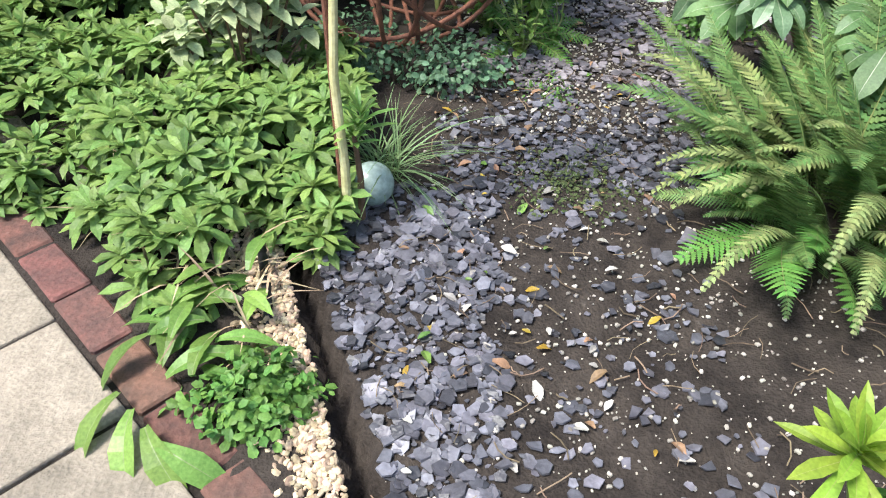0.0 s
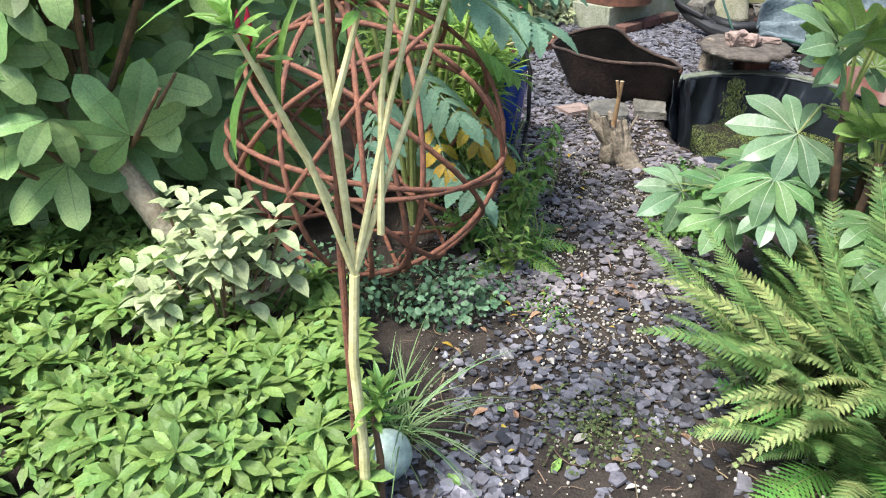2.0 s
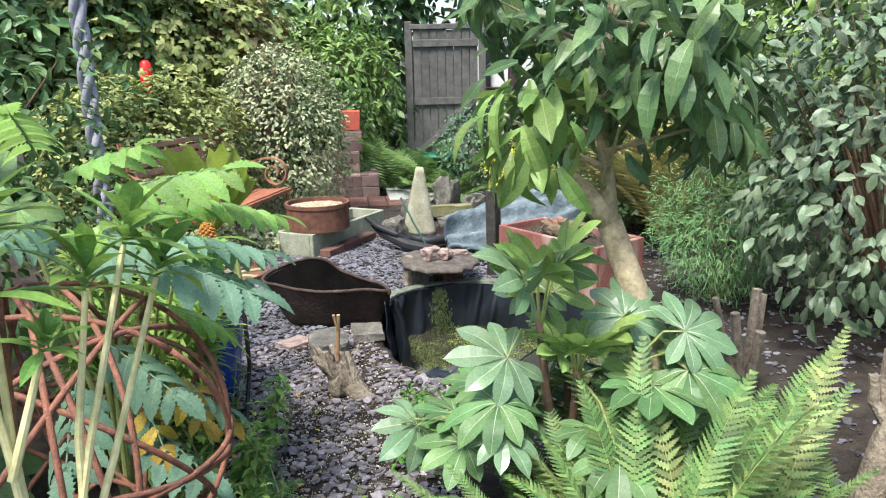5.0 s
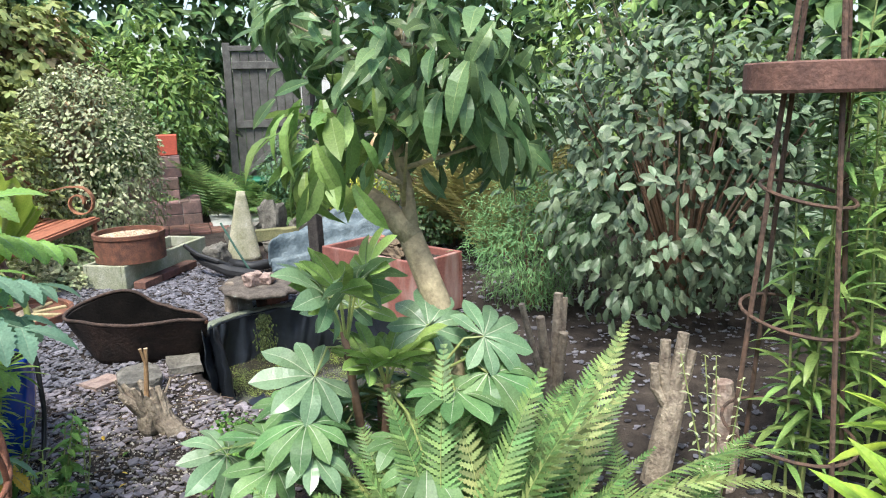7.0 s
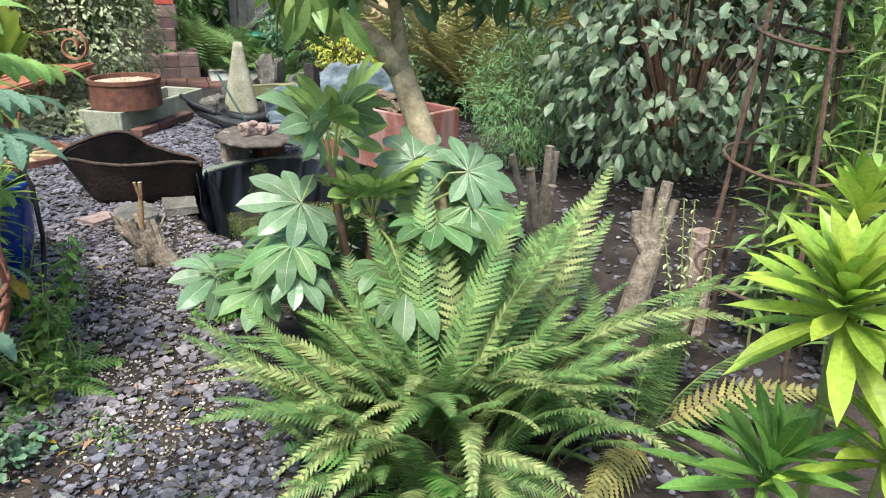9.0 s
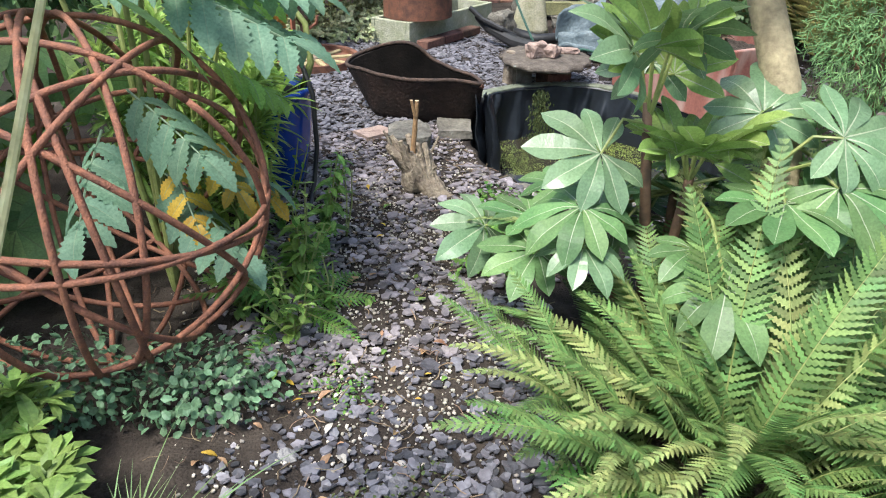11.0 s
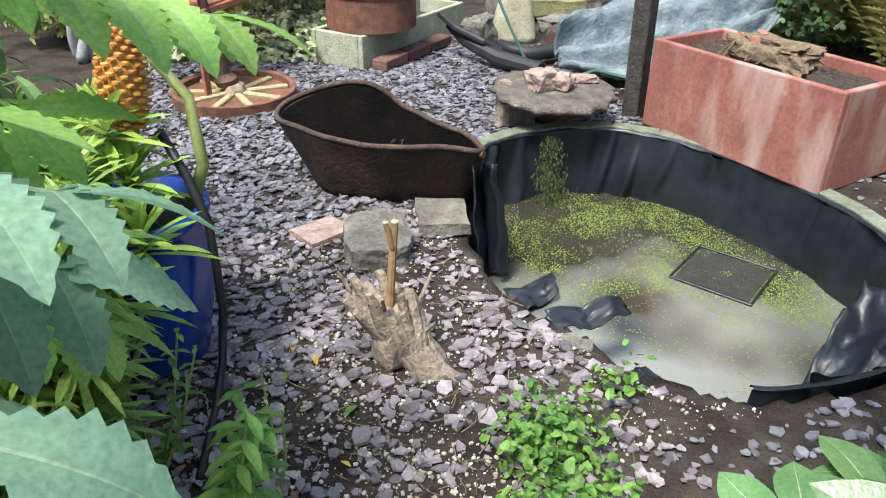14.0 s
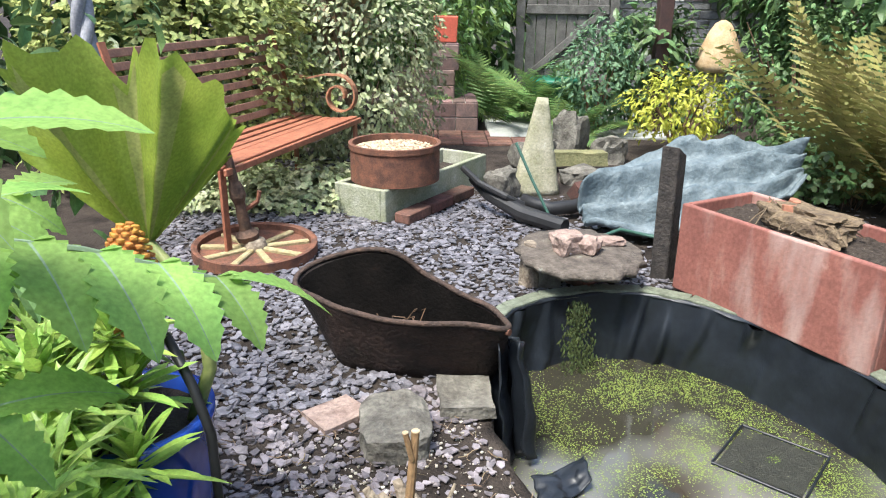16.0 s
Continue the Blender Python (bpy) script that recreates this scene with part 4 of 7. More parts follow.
def build_bench():
    fr, fl = Vector((2.39, 7.00)), Vector((1.34, 5.71))
    d = (fl - fr).normalized()
    ang = math.degrees(math.atan2(d.y, d.x))
    # local x runs along the bench away from its visible arm, -y to the back
    L = 1.62
    t = thing("garden_bench", "rusty red-brown slatted metal bench with scrolled arms, against the hedge", "bench", Matrix.Translation((fr.x, fr.y, 0)) @ rot("Z", ang))
    sh, dep = 0.48, 0.46
    for k in range(7):
        y = -0.03 - 0.066 * k
        part("seat_slat", box_bm(L - 0.02, 0.052, 0.014, 0.003, 1), BENCHPAINT, t, m=Matrix.Translation((L / 2, y, sh - 0.014 - 0.02 * math.sin(math.pi * k / 6))))
    part("front_rail", box_bm(L, 0.02, 0.035, 0.004, 1), BENCHPAINT, t, m=Matrix.Translation((L / 2, 0.012, sh - 0.045)))
    for k in range(8):
        u = k / 7
        part("back_slat", box_bm(L - 0.04, 0.012, 0.042, 0.003, 1), BENCHSLAT, t, m=Matrix.Translation((L / 2, -dep - 0.03 - 0.12 * u, sh + 0.03 + 0.065 * k)) @ rot("X", 14))
    for x in (0.02, L - 0.02):
        for y, h in ((-0.02, sh - 0.02), (-dep - 0.02, sh)):
            part("leg", strip_bm([(0, y, 0), (0, y, h * 0.5), (0, y, h)], 0.045, 0.014), BENCHPAINT, t, m=Matrix.Translation((x, 0, 0)))
        part("back_upright", strip_bm([(0, -dep - 0.02, sh - 0.05), (0, -dep - 0.09, sh + 0.28), (0, -dep - 0.17, sh + 0.56)], 0.045, 0.012), BENCHPAINT, t, m=Matrix.Translation((x, 0, 0)))
        arm = [(0, -dep - 0.12, sh + 0.36), (0, -dep - 0.02, sh + 0.26), (0, -dep + 0.10, sh + 0.24), (0, -0.22, sh + 0.27)] + [(0, y, z) for _, y, z in spiral(-0.13, sh + 0.13, 0.145, 1.35)]
        part("scrolled_arm", strip_bm(arm, 0.055, 0.012), BENCHRUST, t, m=Matrix.Translation((x, 0, 0)))


BENCHSLAT = mat("faded_bench_paint", (0.26, 0.14, 0.095), (0.17, 0.09, 0.065), 0.6, 12.0, 0.2, c3=(0.33, 0.2, 0.15))
BENCHRUST = mat("bench_rust", (0.34, 0.16, 0.085), (0.2, 0.095, 0.055), 0.7, 18.0, 0.3)
build_planter()
build_wheel()
build_bench()


# ---- steps, pillar, gate, house ----
def brick_block(parent, L, W, courses, ch, m, material, course=0.225):
    """Courses of bricks, each a piece, round a mortar core."""
    part("mortar_core", box_bm(L - 0.016, W - 0.016, courses * ch - 0.006, 0, 1), MORTAR, parent, m=m)
    cache = {}
    for c in range(courses):
        for side in range(4):
            run, across = (L, W) if side % 2 == 0 else (W, L)
            n = max(1, round(run / course))
            for k in range(n):
                ln = run / n - 0.008
                key = round(ln, 3)
                if key not in cache:
                    cache[key] = mesh_of(box_bm(ln, 0.05, ch - 0.01, 0.004, 1), material)
                x = -run / 2 + run / n * (k + 0.5)
                part("brick", cache[key], None, parent, m=m @ rot("Z", 90 * side) @ Matrix.Translation((x, -across / 2 + 0.022, c * ch)))
    n, q = max(1, round(L / 0.12)), max(1, round(W / 0.225))
    top = mesh_of(box_bm(L / n - 0.008, W / q - 0.008, 0.03, 0.004, 1), material)
    for i in range(n):
        for j in range(q):
            part("brick", top, None, parent, m=m @ Matrix.Translation((-L / 2 + L / n * (i + 0.5), -W / 2 + W / q * (j + 0.5), courses * ch - 0.022)))


def build_steps():
    yaw = -21.0
    s = thing("brick_steps", "dark red-brown brick steps with a pillar at their side", "steps", kind="structure")
    base = Matrix.Translation((3.86, 8.95, 0.0)) @ rot("Z", yaw)
    brick_block(s, 0.85, 0.62, 2, 0.14, base @ Matrix.Translation((-0.16, 0.0, 0.0)), DARKBRICK)
    brick_block(s, 0.62, 0.42, 2, 0.13, base @ Matrix.Translation((-0.27, 0.10, 0.285)), DARKBRICK)
    brick_block(s, 0.26, 0.30, 2, 0.125, base @ Matrix.Translation((-0.05, 0.10, 0.55)), DARKBRICK)
    pot = thing("red_square_pot", "bright red square clay pot on the brick pillar", "pot", base @ Matrix.Translation((-0.05, 0.10, 0.813)))
    part("body", box_bm(0.24, 0.24, 0.24, 0.008, 2, taper=0.9), REDPOT, pot)
    land = thing("brick_landing", "herringbone red brick paving at the foot of the steps", "paving", kind="structure")
    me = mesh_of(box_bm(0.212, 0.1, 0.03, 0.004, 1), BRICK)
    for i in range(7):
        for j in range(6):
            part("brick", me, None, land, m=base @ Matrix.Translation((-0.15 + i * 0.222 - 0.3, -0.40 - j * 0.108, -0.012 + rnd(-0.002, 0.002))))
    sl = thing("slab_path", "pale grey paving slabs beyond the brick landing", "paving", kind="structure")
    me = mesh_of(box_bm(0.59, 0.59, 0.03, 0.005, 1), GREYSLAB)
    for i in range(3):
        for j in range(4):
            part("slab", me, None, sl, m=base @ Matrix.Translation((0.66 + i * 0.6, -0.35 + j * 0.6, -0.010 + rnd(-0.002, 0.002))))


GREYSLAB = mat("grey_slab", (0.36, 0.37, 0.35), (0.27, 0.28, 0.26), 0.9, 4.0, 0.3, vary=0.08)


def build_back():
    g = thing("garden_gate", "grey weathered boarded garden gate with a diagonal brace", "gate", Matrix.Translation((5.55, 9.62, 0.0)) @ rot("Z", -28))
    for k in range(8):
        part("board", box_bm(0.108, 0.022, 2.05, 0.004, 1), GATEWOOD, g, m=Matrix.Translation((-0.40 + 0.114 * k, 0, 0.03)))
    for z in (0.25, 1.05, 1.85):
        part("rail", box_bm(0.92, 0.03, 0.10, 0.005, 1), GATEWOOD, g, m=Matrix.Translation((0, -0.028, z)))
    part("brace", box_bm(1.16, 0.026, 0.08, 0.005, 1), GATEWOOD, g, m=Matrix.Translation((0, -0.03, 0.68)) @ rot("Y", -42))
    part("cap", box_bm(1.0, 0.07, 0.07, 0.006, 1), GATEWOOD, g, m=Matrix.Translation((0, 0, 2.09)))
    for x in (-0.52, 0.52):
        part("gate_post", box_bm(0.1, 0.1, 2.2, 0.006, 1), GATEWOOD, g, m=Matrix.Translation((x, 0.02, 0)))
    h = thing("white_house", "white rendered house wall with a black downpipe beyond the gate", "house", Matrix.Translation((6.75, 10.1, 0)) @ rot("Z", -28))
    part("wall", box_bm(1.0, 0.25, 4.6, 0.01, 1), WHITEWALL, h, m=Matrix.Translation((0.1, 0, 0)))
    part("downpipe", tube_bm([(-0.18, -0.17, 0), (-0.18, -0.17, 4.4)], 0.045, 12), RUBBER, h, "black downpipe")
    win = part("window", box_bm(0.3, 0.05, 0.5, 0.006, 1), GATEWOOD, h, m=Matrix.Translation((0.12, -0.13, 2.0)))
    part("sill", box_bm(0.36, 0.09, 0.03, 0.004, 1), WHITEWALL, win, m=Matrix.Translation((0, -0.02, -0.032)))
    p = thing("brown_pergola_post", "dark brown painted timber post", "post", Matrix.Translation((5.62, 8.0, 0)) @ rot("Z", -20))
    part("shaft", box_bm(0.13, 0.13, 2.9, 0.008, 1), BROWNPAINT, p)
    w = thing("wall_north", "grey block garden wall half hidden by shrubs", "wall", kind="structure")
    m = Matrix.Translation((7.3, 9.1, 0)) @ rot("Z", -35)
    part("mortar_core", box_bm(2.6, 0.17, 1.2, 0, 1), MORTAR, w, m=m)
    me = mesh_of(box_bm(0.205, 0.04, 0.088, 0.006, 1), GREYBRICK)
    for c in range(12):
        for k in range(12):
            part("brick", me, None, w, m=m @ Matrix.Translation((-1.25 + 0.218 * k + (0.109 if c % 2 else 0), -0.09, 0.012 + c * 0.1)))
    part("coping", box_bm(2.7, 0.26, 0.06, 0.008, 1), BROWNPAINT, w, m=m @ Matrix.Translation((0, 0, 1.21)))
    mu = thing("mushroom_ornament", "orange-tan stone mushroom ornament with a tall cap", "garden ornament", Matrix.Translation((6.10, 7.75, 0.0)))
    part("stalk", lathe_bm([(0.10, 0), (0.08, 0.25), (0.07, 0.62)], 20), PALESTONE, mu, smooth=True)
    part("cap", lathe_bm([(0.05, 0.58), (0.19, 0.60), (0.21, 0.66), (0.18, 0.80), (0.12, 0.95), (0.07, 1.03), (0.02, 1.06)], 28), TANSTONE, mu, smooth=True)
    gp = thing("green_tub", "dark green plastic tub among the shrubs", "pot", Matrix.Translation((4.95, 8.75, 0)))
    part("body", lathe_bm([(0.2, 0), (0.25, 0.42), (0.27, 0.42), (0.27, 0.46), (0.23, 0.46)], 32), GREENTUB, gp, smooth=True)
    rl = thing("red_lantern", "bright red hanging lantern in front of the vine", "lantern", Matrix.Translation((1.35, 7.9, 1.52)))
    part("body", lathe_bm([(0.02, -0.16), (0.05, -0.15), (0.062, 0.0), (0.05, 0.12), (0.02, 0.15)], 20), REDGLOSS, rl, smooth=True)
    part("hanger", tube_bm([(0, 0, 0.14), (0, 0, 0.55)], 0.004, 5), RUBBER, rl)
    tp = thing("twisted_post", "grey spirally twisted post", "post", Matrix.Translation((0.78, 6.9, 0)))
    bm = bmesh.new()
    for k in range(3):
        tube_bm([(0.035 * math.cos(z * 9 + k * 2.09), 0.035 * math.sin(z * 9 + k * 2.09), z) for z in np.linspace(0, 2.4, 60)], 0.035, 8, bm)
    part("shaft", bm, GREYPAINT, tp, smooth=True)


BROWNPAINT = mat("brown_paint", (0.06, 0.03, 0.026), (0.04, 0.022, 0.02), 0.6, 10.0, 0.2)
TANSTONE = mat("tan_stone", (0.48, 0.36, 0.22), (0.36, 0.24, 0.12), 0.85, 10.0, 0.4, c3=(0.55, 0.47, 0.36))
GREENTUB = mat("green_tub_plastic", (0.015, 0.14, 0.08), (0.01, 0.1, 0.06), 0.5, 8.0, 0.05)
REDGLOSS = mat("red_gloss", (0.65, 0.02, 0.015), (0.5, 0.015, 0.01), 0.3, 8.0, 0.0)
GREYPAINT = mat("grey_paint", (0.32, 0.32, 0.34), (0.2, 0.2, 0.22), 0.6, 10.0, 0.2)
build_steps()
build_back()


# ---- stump, stones, liner scraps ----
def build_stump():
    t = thing("tree_stump", "small gnarled grey-brown stump with one upright twig, rooted in slate", "stump", Matrix.Translation((1.535, 3.41, -0.015)))
    rng = random.Random(14)
    # twisted strands grown together round a hollow heart
    for k in range(13):
        a = 2 * math.pi * k / 13
        b0 = Vector((0.055 + 0.030 * math.cos(a), -0.055 + 0.026 * math.sin(a), 0.0))
        b1 = Vector((0.020 + 0.038 * math.cos(a + 0.4), 0.0 + 0.034 * math.sin(a + 0.4), 0.075))
        b2 = Vector((-0.015 + 0.062 * math.cos(a + 0.7), 0.035 + 0.05 * math.sin(a + 0.7), 0.15))
        h = rng.uniform(0.185, 0.26)
        b3 = Vector((-0.04 + 0.085 * math.cos(a + 0.8), 0.06 + 0.07 * math.sin(a + 0.8), h))
        pts = [b0, b0.lerp(b1, 0.5) + Vector((0.01, -0.006, 0)), b1, b1.lerp(b2, 0.5), b2, b2.lerp(b3, 0.55), b3]
        r = rng.uniform(0.017, 0.026)
        bm = tube_bm(pts, [r * 1.25, r * 1.15, r * 1.1, r * 1.05, r, r * 0.75, r * 0.45], 10)
        for v in bm.verts:
            v.co += noise.noise_vector(v.co * 60) * 0.004
        part("strand", bm, GREYWOOD, t)
    part("heart", rock_bm(0.13, 0.11, 0.17, 6.0, 0.3, 3), GREYWOOD, t, m=Matrix.Translation((0.0, 0.02, 0.01)))
    part("root", tube_bm([(0.06, -0.05, 0.03), (0.10, -0.10, 0.012), (0.15, -0.13, 0.0)], [0.03, 0.02, 0.01], 9), GREYWOOD, t)
    part("twig", tube_bm([(-0.02, 0.045, 0.12), (-0.005, 0.06, 0.24), (0.012, 0.07, 0.395)], [0.013, 0.011, 0.0095], 9), TWIG, t, "upright cut twig")
    part("twig_tip", tube_bm([(0.0, 0.06, 0.33), (-0.014, 0.065, 0.40)], [0.007, 0.007], 7), TWIG, t)
    for x, y, z, e in ((0.03, 0.03, 0.12, (0.11, 0.07, 0.23)), (-0.1, 0.08, 0.18, (-0.13, 0.10, 0.27)), (-0.05, 0.0, 0.16, (-0.06, -0.03, 0.25)), (0.0, 0.1, 0.18, (0.03, 0.13, 0.26))):
        part("side_twig", tube_bm([(x, y, z), tuple((Vector((x, y, z)) + Vector(e)) / 2 + Vector((0.004, 0, 0.004))), e], [0.007, 0.006, 0.004], 7), GREYWOOD, t)
    for x, y, z, r in ((0.012, 0.07, 0.396, 0.0098), (-0.014, 0.065, 0.401, 0.0072), (-0.045, -0.005, 0.165, 0.012)):
        part("cut_face", lathe_bm([(r, 0), (r * 0.95, 0.002)], 10), CUTWOOD, t, "pale cut end", m=Matrix.Translation((x, y, z)))


TWIG = mat("twig_bark", (0.27, 0.17, 0.085), (0.17, 0.10, 0.05), 0.7, 30.0, 0.3)


def kerb_bm():
    """A low block with chipped, chamfered corners."""
    bm = box_bm(0.21, 0.28, 0.085, 0, 1, 0.0, 9)
    for v in bm.verts:
        k = max(0.0, abs(v.co.x) / 0.105 + abs(v.co.y) / 0.14 - 1.45)
        v.co.x *= 1 - 0.30 * k
        v.co.y *= 1 - 0.30 * k
        if v.co.z > 0.06:
            v.co.z -= 0.03 * max(0, abs(v.co.x) / 0.105 - 0.7) + 0.02 * max(0, abs(v.co.y) / 0.14 - 0.7)
        v.co += noise.noise_vector(v.co * 14) * 0.012 + noise.noise_vector(v.co * 45) * 0.004
    return bm


def build_stones():
    bm = kerb_bm()
    thing("kerb_stone", "rough grey granite block with a worn edge, lying behind the stump", "stone", Matrix.Translation((1.665, 4.0, 0.0)) @ rot("Z", -14), data=mesh_of(bm, STONE))
    thing("flat_stone", "flat pinkish stone slab on the slate", "stone", Matrix.Translation((1.52, 4.16, 0.0)) @ rot("Z", 20), data=mesh_of(box_bm(0.17, 0.14, 0.035, 0, 1, 0.006, 5), PINKSTONE))
    thing("stone_slab", "rough grey-brown stone slab at the pond's corner", "stone", Matrix.Translation((1.95, 4.12, -0.005)) @ rot("Z", -18), data=mesh_of(box_bm(0.18, 0.20, 0.042, 0, 1, 0.016, 7), STONE))
    rng = random.Random(41)
    for k in range(26):
        i = k / 25
        x, y = 1.80 + 0.42 * i + rng.gauss(0, 0.035) - 0.02, 3.62 - 0.50 * i + rng.gauss(0, 0.04)
        d = pond_distance(x, y)
        if d < 0.02:
            x, y = x - (0.05 - d) * 0.75, y - (0.05 - d) * 0.65
        s = rng.uniform(0.03, 0.075)
        thing("edge_stone", rng.choice(("small broken grey stone on the pond's soil bank", "thin grey slate shard lying on the bank")), "stone", Matrix.Translation((x, y, ground_z(x, y) - 0.004)) @ rot("Z", rng.uniform(0, 360)), group="stones on the pond bank", data=mesh_of(rock_bm(s, s * rng.uniform(0.4, 0.8), s * rng.uniform(0.15, 0.4), k + 3.0, 0.9, 1), rng.choice((STONE, SLATE, SLATE))))


def flap(name, label, pts, m, lift=0.03):
    """A crumpled rubber sheet of an irregular outline."""
    bm = bmesh.new()
    n = 22
    grid = []
    for j in range(n + 1):
        row = []
        for i in range(n + 1):
            u, v = i / n, j / n
            a = Vector(pts[0]).lerp(Vector(pts[1]), u)
            b = Vector(pts[3]).lerp(Vector(pts[2]), u)
            q = a.lerp(b, v)
            q = q + Vector((0, 0, lift * noise.noise(q * 9) + lift * 0.6 * abs(noise.noise(q * 17))))
            q.x += 0.02 * noise.noise(Vector((u * 4, v * 4, 7)))
            row.append(bm.verts.new(q))
        grid.append(row)
    for a, b in zip(grid, grid[1:]):
        for i in range(n):
            bm.faces.new((a[i], a[i + 1], b[i + 1], b[i]))
    t = thing(name, label, "pond liner", m)
    s = part("sheet", bm, LINER, t, smooth=True)
    s.modifiers.new("thickness", "SOLIDIFY").thickness = 0.004


def build_liner_bits():
    flap("liner_scrap", "torn black liner corner poking out of the water", [(0, 0, -0.02), (0.2, 0.05, 0.02), (0.24, 0.16, 0.03), (0.03, 0.16, -0.01)], Matrix.Translation((2.12, 3.84, WATER_Z + 0.02)))
    flap("liner_scrap", "black liner fold lying at the muddy bank", [(0, 0, 0.02), (0.3, 0.02, 0.0), (0.3, 0.07, 0.03), (0.02, 0.08, 0.05)], Matrix.Translation((2.02, 3.46, -0.10)))
    flap("liner_scrap", "pointed black liner flap standing in the water", [(0, 0, -0.02), (0.24, -0.04, -0.02), (0.1, 0.2, 0.05), (0.06, 0.2, 0.06)], Matrix.Translation((2.22, 3.18, WATER_Z + 0.02)))
    flap("liner_bunch", "bunched black liner heaped at the pond's near corner", [(0, 0, 0.0), (0.5, 0.1, 0.22), (0.42, 0.4, 0.16), (-0.02, 0.22, -0.02)], Matrix.Translation((2.72, 2.92, WATER_Z + 0.03)), 0.09)
    flap("liner_curtain", "black liner hanging in folds beside the basin", [(2.06, 4.10, 0.16), (2.24, 4.40, 0.10), (2.30, 4.32, -0.28), (2.06, 4.02, -0.30)], Matrix.Identity(4), 0.06)
    t = thing("liner_curtain", "glossy black liner gathered in upright folds beside the basin", "pond liner")
    bm = bmesh.new()
    rows = []
    for j in range(17):
        u = j / 16
        row = []
        for i in range(61):
            w = i / 60
            a, b = Vector((2.11, 4.10)), Vector((2.24, 4.46))
            out = Vector((0.94, -0.34))
            q = a.lerp(b, w) + out * (0.02 + 0.05 * u + (0.020 + 0.022 * u) * math.sin(w * 27 + 1.5 * noise.noise(Vector((w * 3, u * 2, 1)))) + 0.02 * noise.noise(Vector((w * 5, u * 4, 6))))
            row.append(bm.verts.new((q.x, q.y, 0.20 - 0.16 * w - 0.46 * u + 0.01 * noise.noise(Vector((w * 9, u * 3, 2))))))
        rows.append(row)
    for a, b in zip(rows, rows[1:]):
        for i in range(60):
            bm.faces.new((a[i], a[i + 1], b[i + 1], b[i]))
    part("sheet", bm, LINER, t, smooth=True).modifiers.new("thickness", "SOLIDIFY").thickness = 0.004
    t = thing("planting_basket", "square black mesh pond basket filled with silt, just awash", "basket", Matrix.Translation((3.03, 3.80, WATER_Z - 0.012)) @ rot("Z", 28))
    part("silt", box_bm(0.29, 0.29, 0.016, 0, 1, 0.006, 8), SILT, t)
    for k in range(4):
        part("rim", box_bm(0.32, 0.009, 0.022, 0.002, 1), LINER, t, m=rot("Z", 90 * k) @ Matrix.Translation((0, -0.158, 0)))


SILT = mat("pond_silt", (0.035, 0.036, 0.027), (0.015, 0.016, 0.012), 0.6, 30.0, 0.8, c3=(0.16, 0.17, 0.10), fine=150.0)
build_stump()
build_stones()
build_liner_bits()


def build_ball():
    bm = bmesh.new()
    bmesh.ops.create_uvsphere(bm, u_segments=40, v_segments=24, radius=0.062)
    thing("garden_ball", "pale grey-green glazed ball resting on the slate", "ornament", Matrix.Translation((0.385, 1.545, 0.055)), data=mesh_of(bm, GLASSBALL, True))


build_ball()


# ---- plants ----
def frond_tpl(length, width, arch, pairs=26, droop=0.15, twist=0.0, lobes=8):
    """A fern frond along +Y: an arching rachis with toothed pinnae that taper to the tip."""
    v, f, mi = [], [], []

    def at(u):
        a = arch * u
        return Vector((0.05 * length * math.sin(twist + 2.2 * u), length * (math.sin(a) / a if a > 1e-3 else 1) * u, -length * ((1 - math.cos(a)) / a if a > 1e-3 else 0) * u))

    prev = None
    for i in range(pairs + 1):
        p = at(i / pairs)
        r = 0.0024 * (1.15 - i / pairs)
        n = len(v)
        v += [(p.x - r, p.y, p.z), (p.x, p.y, p.z + r), (p.x + r, p.y, p.z)]
        if prev is not None:
            f += [(prev, prev + 1, n + 1, n), (prev + 1, prev + 2, n + 2, n + 1)]
            mi += [1, 1]
        prev = n
    sway = rnd(0, 6)
    for i in range(3, pairs):
        u = i / pairs
        p = at(u)
        ahead = (at(min(1.0, u + 0.03)) - at(u - 0.03)).normalized()
        prof = math.sin(math.pi * min(1.0, (u * 0.93 + 0.05)) ** 0.8) ** 0.7
        wl = width * 0.5 * prof * rnd(0.93, 1.07)
        pw = length / pairs * 0.49
        lift = 0.10 * math.sin(sway + u * 9)
        for s in (-1, 1):
            fwd = 0.30 + 0.45 * u
            d = (Vector((s, 0, lift - droop + rnd(-0.06, 0.06))) + ahead * fwd).normalized()
            side = (ahead - Vector((s * fwd, 0, 0))).normalized()
            n = len(v)
            for k in range(lobes * 2 + 1):
                w = k / (lobes * 2)
                c = p + d * (wl * w) + Vector((0, 0, -0.5 * droop * wl * w * w))
                h = pw * (1 - w ** 1.9) * (1.0 if k % 2 else 0.42) + 0.0005
                v += [tuple(c - side * h), tuple(c + side * h)]
            for k in range(lobes * 2):
                a = n + 2 * k
                f.append((a, a + 1, a + 3, a + 2))
                mi.append(0)
    return np.array(v), f, mi


